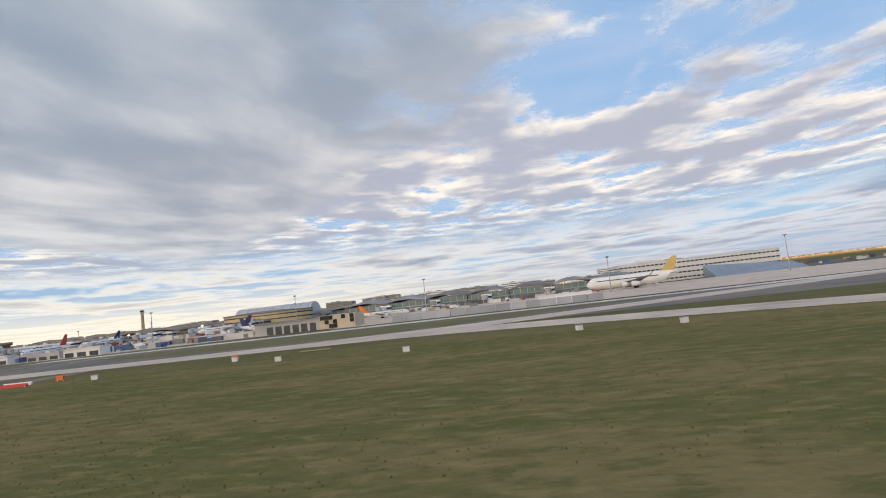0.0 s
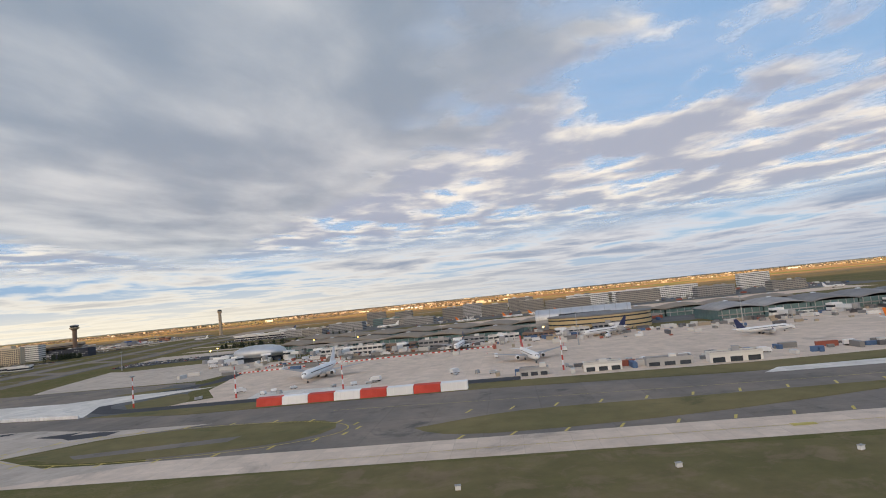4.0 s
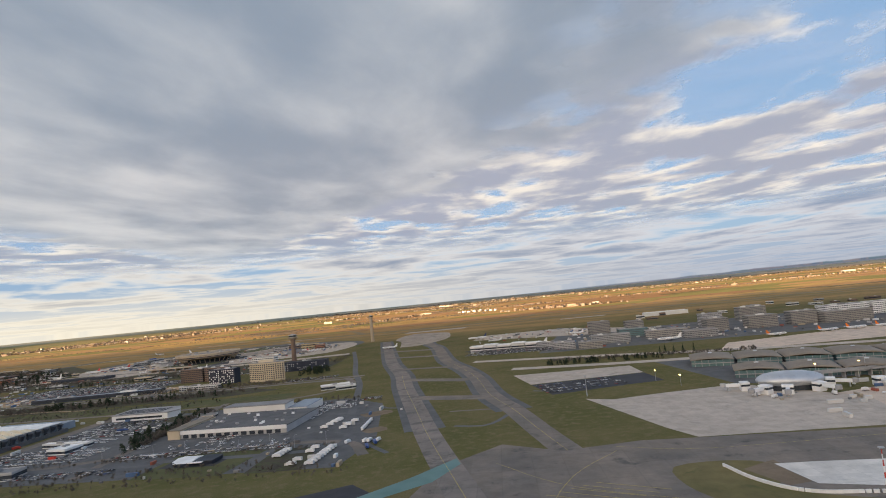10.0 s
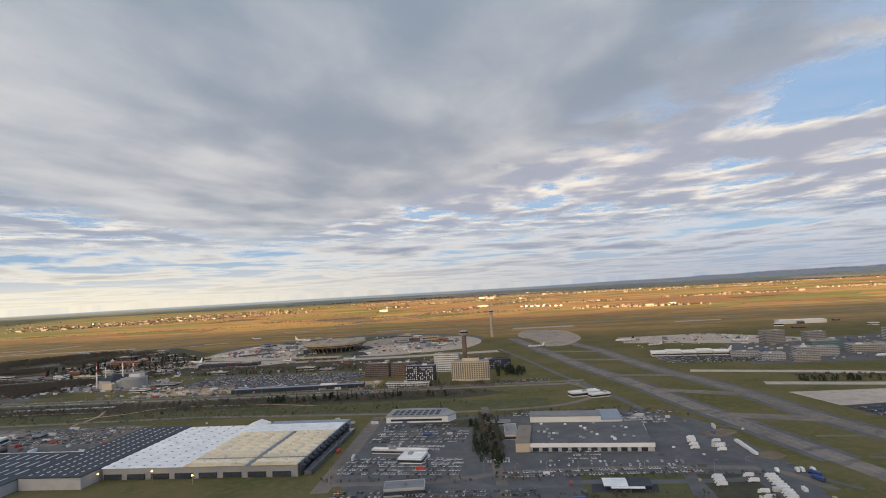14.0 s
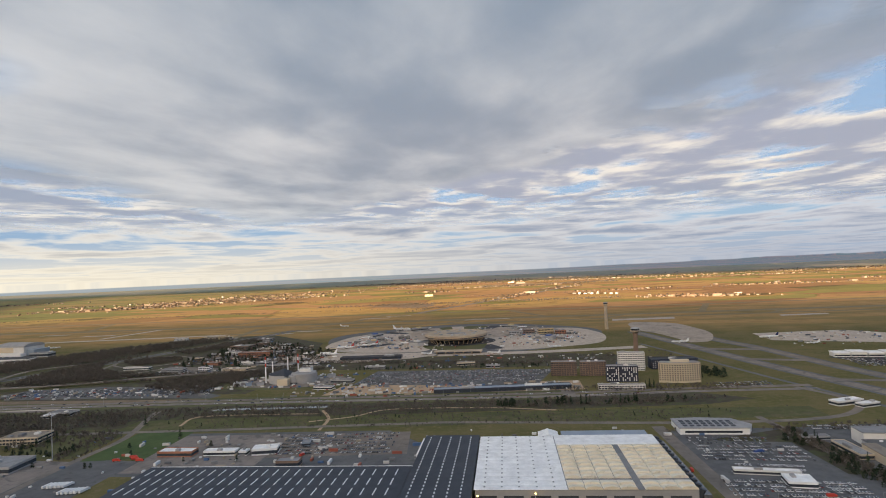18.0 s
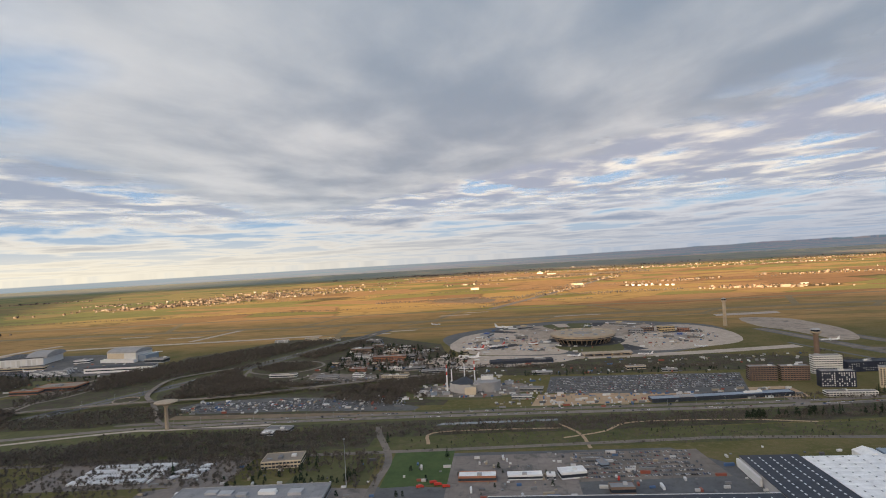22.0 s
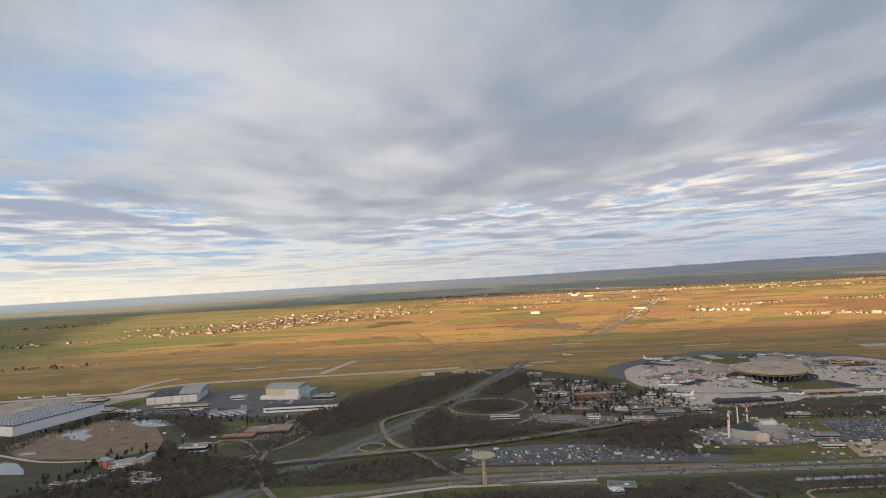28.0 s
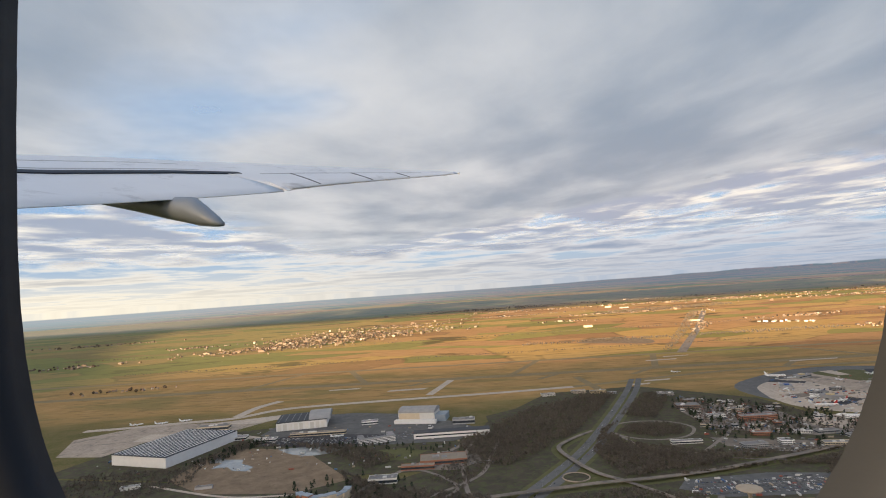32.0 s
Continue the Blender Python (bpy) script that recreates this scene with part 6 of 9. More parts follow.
# --- hotels by the towers
block("hotel", "brown brick hotel slab with window rows", -1562, 1112, 48, 18, 26, -4, "wall_brown", "roof_grey", 7, units=2, group="hotels")
block("hotel", "brown brick hotel slab with window rows", -1508, 1106, 48, 18, 26, -4, "wall_brown", "roof_grey", 7, units=2, group="hotels")
block("hotel", "white hotel slab with small windows", -1428, 1150, 50, 18, 34, -5, "wall_white", "roof_grey", 8, units=2, group="hotels", pane=0.35)
nav = block("hotel", "navy hotel with scattered white windows", -1466, 1048, 54, 20, 27, -6, "wall_navy", "roof_grey", 0, units=2, group="hotels")
for i in range(14):
    for j in range(7):
        if rng.random() < 0.62:
            Shape().box(-26 + i * 3.75, -24.2 + i * 3.75, -10.15, -9.8, 2.2 + j * 3.5, 4.4 + j * 3.5).done("window", "white_paint", nav)
drk = block("hotel", "low navy hotel with white window dots", -1345, 1165, 88, 26, 18, 3, "wall_navy", "roof_dark", 0, units=3, group="hotels")
for i in range(20):
    for j in range(4):
        if rng.random() < 0.5:
            Shape().box(-42 + i * 4.3, -40.6 + i * 4.3, -13.15, -12.8, 2.2 + j * 3.9, 4.0 + j * 3.9).done("window", "skylight", drk)
block("hotel_annex", "low white hotel annex with window band", -1480, 985, 76, 14, 7, -4, "wall_white", "roof_grey", 2, units=2)
cv = thing("hotel", "cream curved hotel with a grid of windows", "hotel", -1368, 1080, -5, group="hotels")
A0, A1 = radians(248), radians(292)
for r0, m, z0, z1, nm in ((92, "wall_beige", 0, 34, "wall"),):
    s = Shape()
    n = 18
    pts = [(r0 * math.cos(A0 + (A1 - A0) * i / n), 30 + r0 * math.sin(A0 + (A1 - A0) * i / n)) for i in range(n + 1)] + [((r0 - 17) * math.cos(A1 - (A1 - A0) * i / n), 30 + (r0 - 17) * math.sin(A1 - (A1 - A0) * i / n)) for i in range(n + 1)]
    s.prism(pts, z0, z1).done(nm, m, cv)
    Shape().prism([(x * 0.99, y) for x, y in pts], z1, z1 + 1).done("roof", "roof_grey", cv)
for f in range(8):
    for i in range(17):
        a = A0 + (A1 - A0) * (i + 0.5) / 17
        Shape().turned_box(92 * math.cos(a), 30 + 92 * math.sin(a), 0.5, 2.4, 4.2 + f * 3.6, 6.3 + f * 3.6, a).done("window", "glass_dark", cv)
Shape().box(-14, 16, -58, -48, 34, 39).done("roof_unit", "wall_beige", cv)

# --- white hall with scalloped roofs and the dark warehouses
wh = thing("warehouse", "huge white hall with rows of scalloped roof shells", "warehouse", -1605, 600)
Shape().box(-98, 100, -75, 86, 0, 11).done("wall", "wall_grey", wh)
for k in range(14):
    y0 = -76 + k * 11.6
    vs = []
    for i in range(7):
        a = math.pi * i / 6
        for xx in (-99, -14):
            vs.append((xx, y0 + 5.8 - 5.8 * math.cos(a), 11.2 + 0.6 * math.sin(a)))
    Shape().add(vs, [(2 * i, 2 * i + 1, 2 * i + 3, 2 * i + 2) for i in range(6)] + [tuple(range(0, 14, 2)), tuple(range(13, 0, -2))]).done("roof_vault", "white_roof", wh)
    for j in range(5):
        Shape().box(-90 + j * 16, -88.4 + j * 16, y0 + 4.6, y0 + 6.8, 11.6, 12.1).done("skylight", "roof_grey", wh)
Shape().box(-13, 100, -76, 52, 10.9, 11.25).done("roof", "roof_grey", wh)
# scalloped shells, each with its mouth to the south
for k in range(11):
    y0 = -76 + k * 11.2 + (4.5 if k > 1 else 0.0)
    for c in range(7):
        x0 = -13 + c * 15.3 + (6.0 if c > 3 else 0.0)
        n, vs = 8, []
        for j in range(5):
            for i in range(n + 1):
                a = math.pi * i / n
                vs.append((x0 + 7.5 - 7.5 * math.cos(a), y0 - 0.9 * math.sin(a) * (1 - j / 4) + 12.0 * j / 4, 11.3 + 3.4 * math.sin(a) ** 0.8 * (1 - 0.93 * (j / 4) ** 1.2)))
        m = n + 1
        fs = [(j * m + i, j * m + i + 1, (j + 1) * m + i + 1, (j + 1) * m + i) for j in range(4) for i in range(n)] + [tuple(range(4 * m, 5 * m)), tuple(range(m - 1, -1, -1))]
        Shape().add(vs, fs).done("shell", "cream_roof", wh)
Shape().box(-13, 100, 52, 86, 11, 12).done("roof", "white_roof", wh)
Shape().box(-2, 98, 86, 114, 0, 9).done("annex", "roof_blue", wh)
Shape().add([(-30, 86, 0), (-6, 86, 0), (-6, 112, 0), (-30, 112, 0), (-30, 86, 9), (-6, 86, 9), (-6, 112, 9), (-30, 112, 9), (-18, 86, 13), (-18, 112, 13)], [(0, 1, 5, 8, 4), (3, 7, 9, 6, 2), (4, 8, 9, 7), (8, 5, 6, 9), (0, 4, 7, 3), (1, 2, 6, 5)]).done("gable_hall", "white_roof", wh)
for k in range(14):
    Shape().rod((101, -72 + k * 11.8, 0), (104, -72 + k * 11.8, 10.5), 0.8, 3.4, 6).done("downpipe_shell", "roof_dark", wh)
Shape().box(105, 112, -72, 84, 0, 5).done("loading_dock", "window_grey", wh)
for k in range(8):
    Shape().box(-96 + k * 24.5, -78 + k * 24.5, -76.2, -74.9, 0.5, 5.5).done("loading_door", "glass_dark", wh)

dk = thing("warehouse", "dark-roofed warehouse with rows of white skylights", "warehouse", -1740, 600)
Shape().box(-30, 34, -100, 90, 0, 11).done("wall", "wall_grey", dk)
Shape().box(-30.5, 34.5, -100.5, 90.5, 11, 12).done("roof", "roof_dark", dk)
for i in range(5):
    for j in range(22):
        Shape().box(-24 + i * 12, -22.6 + i * 12, -95 + j * 8.3, -91.5 + j * 8.3, 12, 12.35).done("skylight", "skylight", dk)
Shape().box(-34, -31, 30, 90, 0, 9).done("loading_dock", "white_paint", dk)
dk2 = thing("warehouse", "long low dark warehouse with slanting skylight strips", "warehouse", -1910, 540)
Shape().box(-150, 138, -60, 48, 0, 10).done("wall", "wall_grey", dk2)
Shape().box(-150.5, 138.5, -60.5, 48.5, 10, 10.8).done("roof", "roof_dark", dk2)
for i in range(24):
    for j in range(4):
        Shape().box(-142 + i * 11.6, -140.8 + i * 11.6, -52 + j * 25, -36 + j * 25, 10.8, 11.2).done("skylight", "skylight", dk2)
Shape().box(-150.8, 138.8, 48.4, 49.2, 7, 11.2).done("fascia", "white_paint", dk2)
Shape().box(-100, -60, 49, 58, 0, 7).done("annex", "white_paint", dk2)

# --- depot with the big flat roof
dp = thing("depot", "grey flat-roofed depot with roof parking and a tall rear hall", "depot", -1225, 630, -4)
Shape().box(-62, 62, -48, 40, 0, 7).done("wall", "wall_grey", dp)
Shape().box(-62.3, 62.3, -48.3, 40.3, 7, 7.6).done("roof", "asphalt_road", dp)
Shape().box(-62.6, 62.6, -48.8, -48.2, 4.5, 8.4).done("fascia", "white_paint", dp)
Shape().box(-60, 20, 40, 66, 0, 14).done("rear_hall", "wall_white", dp)
Shape().box(-60.5, 20.5, 39.5, 66.5, 14, 14.8).done("rear_roof", "roof_grey", dp)
Shape().box(20, 44, 48, 100, 0, 8).done("wing", "wall_white", dp)
Shape().box(19.6, 44.4, 47.6, 100.4, 8, 8.6).done("wing_roof", "roof_blue", dp)
Shape().box(-72, -58, -50, 20, 0, 9).done("office", "wall_beige", dp)
Shape().box(-72.4, -57.6, -50.4, 20.4, 9, 9.6).done("office_roof", "roof_brown", dp)
for k in range(12):
    Shape().box(-55 + k * 9.5, -49 + k * 9.5, -48.5, -47.9, 0.4, 4.0).done("loading_door", "glass_dark", dp)
for k in range(26):
    ux, uy = rng.uniform(-54, 54), rng.uniform(-40, 34)
    Shape().box(ux - 1.5, ux + 1.5, uy - 1, uy + 1, 7.6, 9.0).done("roof_unit", rng.choice(["white_paint", "wall_grey"]), dp)
sal = thing("showroom", "white building with a curved front and solar roof", "building", -1420, 738, -2)
Shape().prism([(-42, -16), (38, -16), (46, 0), (30, 26), (-10, 30), (-42, 26)], 0, 7.5).done("wall", "white_paint", sal)
Shape().prism([(-43, -17), (39, -17), (47, 0), (30, 27), (-10, 31), (-43, 27)], 7.5, 8.4).done("roof", "roof_grey", sal)
Shape().box(-36, 30, -16.2, -15.8, 2, 4.6).done("window_band", "glass_dark", sal)
for k in range(24):
    Shape().box(-36 + (k % 8) * 8, -31 + (k % 8) * 8, -10 + (k // 8) * 10, -4 + (k // 8) * 10, 8.4, 8.8).done("solar_panel", "roof_dark", sal)
for x, y, w, d, h, r, m, lab in ((-1420, 592, 60, 8, 4, -8, "wall_white", "long low white canopy building"), (-1402, 566, 24, 22, 5, -8, "white_paint", "small white workshop"), (-1196, 860, 44, 16, 6, 20, "wall_white", "white two-storey gate office"),
                               (-1176, 846, 30, 12, 5, 20, "wall_white", "small white gate hall"), (-1320, 700, 30, 9, 4, 5, "wall_grey", "low grey store"), (-1305, 655, 14, 50, 5, 2, "wall_beige", "long beige workshop"), (-1395, 480, 34, 20, 6, 8, "wall_grey", "grey canopy workshop"),
                               (-1965, 668, 30, 18, 7, 10, "white_paint", "white gabled shed"), (-2020, 664, 40, 12, 5, 2, "white_paint", "long white cabin row"), (-1990, 662, 10, 10, 5, 0, "white_paint", "small white cabin"), (-2075, 662, 44, 16, 6, 0, "wall_brick", "brick workshop with white canopy"),
                               (-1918, 622, 26, 14, 7, 2, "wall_brown", "dark-roofed timber hall"), (-1925, 700, 10, 16, 4, 12, "roof_blue", "blue-grey container office"), (-2400, 870, 40, 22, 5, -6, "wall_grey", "round-cornered shed with pale roof")):
    block("shed" if h < 6 else "workshop", lab + " in the yard", x, y, w, d, h, r, m, "white_roof" if "white" in lab else "roof_grey", 1, units=1)
hs = thing("shed", "black timber shed with a white pitched roof", "shed", -1210, 486, -3)
Shape().box(-20, 16, -9, 9, 0, 3.2).done("wall", "wall_navy", hs)
Shape().add([(-21, -10, 3.2), (-2, -10, 3.2), (-2, 10, 3.2), (-21, 10, 3.2), (-21, 0, 4.4), (-2, 0, 4.4)], [(0, 1, 5, 4), (3, 4, 5, 2), (0, 4, 3), (1, 2, 5)]).done("roof", "white_roof", hs)
Shape().box(0, 17, -10, 10, 3.2, 3.6).done("roof", "roof_dark", hs)
Shape().box(-16, 10, -16, -12, 3.4, 3.8).done("canopy", "white_roof", hs)

# --- power plant
pp = thing("power_plant", "pale curved power plant with striped chimneys", "power plant", -2108, 1100, 0)
Shape().lathe([(34, 0), (34, 17)], 20, -6, 10, radians(165), radians(285)).done("shell_wall", "wall_grey", pp)
Shape().prism([(-39, 0), (-34, 22), (4, 26), (6, -20), (-14, -22), (-30, -12)], 0, 14).done("hall", "wall_grey", pp)
Shape().add([(-40, 2, 16.5), (-34, 24, 14), (6, 27, 14), (8, -12, 14), (4, -24, 17), (-16, -24, 17), (-32, -13, 17), (-8, 6, 27)], [(0, 6, 7), (6, 5, 7), (5, 4, 7), (4, 3, 7), (3, 2, 7), (2, 1, 7), (1, 0, 7)]).done("hall_roof", "roof_dark", pp)
Shape().box(-8, 13, -34, -20, 0, 12).done("front_block", "wall_beige", pp)
Shape().lathe([(12, 0), (12, 15), (11, 16), (0.1, 16.5)], 24, 18, -8).done("tank", "wall_grey", pp)
Shape().lathe([(26, 0), (26, 18), (25.5, 18.4), (0.1, 18.6)], 20, 34, 6, radians(180), radians(360)).done("shell_wall", "wall_grey", pp)
Shape().box(14, 52, 4, 24, 0, 19).done("boiler_house", "wall_grey", pp)
Shape().box(22, 46, 6, 22, 19, 25).done("cooler", "wall_white", pp)
for k in range(5):
    Shape().box(14.5 + k * 7.5, 18.5 + k * 7.5, 3.8, 4.1, 6, 15).done("louvre", "steel_grey", pp)
for k in range(4):
    Shape().lathe([(2.4, 25), (2.1, 27.5)], 12, 25 + k * 6, 14).done("fan", "wall_grey", pp)
for px, py, h, striped in ((-44, -2, 52, True), (-36, 14, 40, False), (8, 40, 50, True), (-12, 34, 46, False)):
    ch = None
    for k in range(8):
        seg = Shape().rod((px, py, h * k / 8), (px, py, h * (k + 1) / 8), 1.7 - 0.08 * k, 1.62 - 0.08 * k, 10)
        seg.done("chimney", ("red_paint" if k % 2 else "white_paint") if striped and k > 3 else "white_paint", pp)
for k in range(8):
    block("plant_shed", "small plant outbuilding or tank", -2200 + k * 24, rng.choice([1072, 1132, 1146]), rng.uniform(8, 16), rng.uniform(7, 12), rng.uniform(3, 7), rng.uniform(0, 40), rng.choice(["wall_white", "wall_grey", "roof_blue"]), "roof_grey", 0, units=1, group="plant outbuildings")

# --- water tower
wt = thing("water_tower", "mushroom-shaped concrete water tower on a slim stem", "water tower", -2604, 892)
Shape().lathe([(3.4, 0), (2.7, 36), (4.2, 41)], 16).done("stem", "concrete_raw", wt, smooth=True)
Shape().lathe([(4.2, 41), (15, 44.5), (18.4, 46.0), (18.4, 47.2), (11, 48.6), (0.1, 49.2)], 32).done("bowl", "concrete_raw", wt)
mast(-2228, 645, 56, False)

# --- offices west of the round terminal
for x, y, w, d, h, m, fl in ((-2338, 1460, 86, 24, 12, "wall_brick", 3), (-2280, 1232, 60, 18, 8, "wall_beige", 2), (-2450, 1620, 60, 40, 10, "wall_brown", 2), (-2455, 1795, 46, 30, 8, "wall_grey", 2), (-2562, 1295, 66, 14, 6, "wall_white", 1),
                           (-2440, 1250, 50, 22, 7, "wall_grey", 2), (-2370, 1262, 26, 20, 8, "white_paint", 2), (-2390, 1330, 40, 16, 7, "wall_brick", 2), (-2300, 1330, 34, 14, 6, "wall_white", 2), (-2250, 1330, 46, 16, 5, "wall_grey", 1),
                           (-2420, 1500, 40, 20, 8, "wall_white", 2), (-2350, 1560, 44, 18, 7, "wall_beige", 2), (-2290, 1500, 30, 16, 6, "wall_grey", 1), (-2420, 1690, 38, 20, 7, "wall_brown", 2), (-2330, 1650, 30, 18, 6, "wall_white", 1), (-2200, 1290, 60, 18, 5, "wall_grey", 1),
                           (-2130, 1300, 40, 18, 5, "wall_white", 1), (-1960, 1232, 44, 16, 5, "wall_grey", 1), (-1760, 1250, 40, 14, 6, "wall_beige", 1), (-1700, 1215, 30, 12, 5, "wall_grey", 1), (-1990, 1085, 44, 16, 6, "wall_grey", 1), (-2010, 1030, 36, 16, 5, "wall_white", 1)):
    block("office_building", ("brick" if m == "wall_brick" else m.split("_")[-1].replace("paint", "white")) + " flat-roofed office with window bands", x, y, w, d, h, rng.uniform(-8, 6), m, "roof_grey", fl, units=2, group="office estate")
for k in range(26):
    block("small_building", "small flat-roofed outbuilding among trees", rng.uniform(-2480, -2120), rng.uniform(1330, 1680), rng.uniform(8, 22), rng.uniform(7, 12), rng.uniform(3, 7), rng.uniform(-15, 15), rng.choice(["wall_white", "wall_grey", "wall_beige", "wall_brick"]), "roof_grey", 1, units=1, group="estate outbuildings")
for x, y, w, d, h, m in ((-2700, 1900, 46, 20, 8, "wall_beige"), (-2640, 1885, 50, 18, 8, "wall_gold"), (-2800, 1880, 44, 20, 7, "wall_white"), (-2600, 1860, 26, 14, 5, "wall_grey")):
    block("office_building", "pale low building beside the far taxiway", x, y, w, d, h, 5, m, "roof_grey", 2, units=1, group="taxiway buildings")

block("office_building", "beige two-storey office with a flat gravel roof", -2335, 725, 52, 34, 9, 8, "wall_beige", "roof_brown", 2, units=3)
block("works_hall", "long grey works hall with a flat roof", -2330, 612, 175, 42, 8, 4, "wall_grey", "roof_grey", 1, units=6)
block("pavilion", "small pavilion with a white pyramid roof", -2412, 855, 20, 20, 4, 5, "wall_grey", "white_roof", 1, units=0)

# --- hangars and works in the west
hg = thing("hangar", "big arched maintenance hangar with pale doors", "hangar", -3190, 1640, -8)
Shape().box(-52, 52, -34, 34, 0, 26).done("wall", "wall_white", hg)
shell_roof(hg, "roof", 106, 70, 26, 11, "wall_grey", 14)
Shape().box(-50, 10, -34.4, -33.9, 1, 25).done("door", "wall_beige", hg)
Shape().box(-60, 60, -52, -34, 0, 9).done("annex", "white_paint", hg)
Shape().box(52, 82, -26, 26, 0, 18).done("side_hall", "roof_blue", hg)
hg2 = thing("hangar", "white hangar with a wide blue-grey roof", "hangar", -3530, 1640, 12)
Shape().box(-70, 70, -50, 60, 0, 22).done("wall", "white_paint", hg2)
Shape().box(-71, 71, -51, 61, 22, 24).done("roof", "roof_dark", hg2)
for k in range(8):
    Shape().box(-64 + k * 17.5, -62.8 + k * 17.5, -48, 58, 24, 24.5).done("roof_rib", "roof_grey", hg2)
for k in range(9):
    Shape().box(-66 + k * 15, -56 + k * 15, -50.4, -49.9, 0.5, 18).done("door", "wall_white", hg2)
shell_roof(hg2, "arch", 60, 110, 22, 16, "wall_grey", 12, x0=50, y0=5)
lw = thing("cargo_hall", "long white cargo hall with dark roof", "hall", -3085, 1452, 4)
Shape().box(-95, 95, -16, 16, 0, 13).done("wall", "white_paint", lw)
Shape().box(-96, 96, -17, 17, 13, 14).done("roof", "roof_dark", lw)
Shape().box(-90, 60, -16.2, -15.8, 5, 8).done("window_band", "glass_dark", lw)
of = thing("office_building", "white u-shaped office over the car park", "office", -3270, 1420, 20)
for x0, x1, y0, y1 in ((-45, 45, -10, 6), (-45, -30, 6, 40), (30, 45, 6, 40)):
    Shape().box(x0, x1, y0, y1, 0, 12).done("wall", "white_paint", of)
    Shape().box(x0 - 0.4, x1 + 0.4, y0 - 0.4, y1 + 0.4, 12, 12.7).done("roof", "roof_grey", of)
    for z in (2, 5.5, 9):
        Shape().ring(x0, x1, y0, y1, z, z + 1.5, 0.08).done("window_band", "glass_dark", of)
for x, y, w, d, h, r, m, lab in ((-3090, 1246, 100, 50, 9, 6, "wall_brick", "large brick and grey works hall"), (-3200, 1126, 56, 26, 10, 4, "wall_white", "white flat-roofed office"), (-3140, 1200, 70, 18, 8, 2, "wall_brick", "red brick building"), (-3450, 1520, 150, 14, 8, 4, "wall_beige", "long low beige store"),
                               (-3800, 1640, 90, 30, 12, 6, "wall_beige", "beige hangar annex"), (-3700, 1510, 110, 26, 8, 6, "wall_white", "white flat store"), (-3060, 1575, 60, 30, 12, 0, "wall_grey", "grey storehouse"), (-3330, 1620, 46, 24, 8, 10, "white_paint", "white tent-roofed store"), (-3580, 1480, 60, 20, 7, 6, "wall_white", "white low store")):
    block("works_hall", lab + " in the works", x, y, w, d, h, r, m, "roof_grey" if m != "wall_brick" else "roof_brown", 1, units=3)
big = thing("warehouse", "vast white warehouse with white strips on a grey roof", "warehouse", -3785, 1418, -16)
Shape().box(-85, 85, -120, 120, 0, 24).done("wall", "white_paint", big)
Shape().box(-86, 86, -121, 121, 24, 25).done("roof", "roof_dark", big)
for k in range(14):
    Shape().box(-81 + k * 12, -79 + k * 12, -116, 116, 25, 25.6).done("roof_strip", "white_roof", big)
res = thing("residence", "orange and cream apartment house in a half ring", "apartment house", -3300, 1060, 0)
for k in range(9):
    a = radians(200 + k * 20)
    Shape().turned_box(45 * math.cos(a), 30 * math.sin(a), 18, 13, 0, 11 + (k % 3) * 1.5, a + math.pi / 2).done("wing", "wall_brick" if k < 4 else "wall_beige", res)
    Shape().turned_box(45 * math.cos(a), 30 * math.sin(a), 18.6, 13.6, 11 + (k % 3) * 1.5, 12 + (k % 3) * 1.5, a + math.pi / 2).done("roof", "roof_blue", res)
for k in range(9):
    block("house", "cream low apartment house among trees", rng.uniform(-3420, -3160), rng.uniform(930, 1020), rng.uniform(18, 40), rng.uniform(10, 16), rng.uniform(6, 10), rng.uniform(-20, 30), rng.choice(["wall_white", "wall_beige", "wall_grey"]), "roof_grey", 2, units=1, group="apartment houses")
for k in range(5):
    block("works_hall", "small works shed by the building site", rng.uniform(-3780, -3560), rng.uniform(1020, 1180), rng.uniform(16, 40), rng.uniform(10, 20), rng.uniform(4, 8), rng.uniform(-10, 30), rng.choice(["wall_white", "wall_grey"]), "roof_grey", 0, units=1, group="works sheds")
rb = thing("pond_basin", "round concrete basin planted with scrub", "basin", -2828, 1106)
Shape().lathe([(26, 0.1), (26, 2.2), (24.5, 2.2), (24.5, 0.6), (0.1, 0.6)], 32).done("rim", "concrete_old", rb)
Shape().lathe([(24.0, 0.62), (23.5, 0.9), (0.1, 0.9)], 28).done("planting", "scrub", rb, "dark scrub inside the basin")

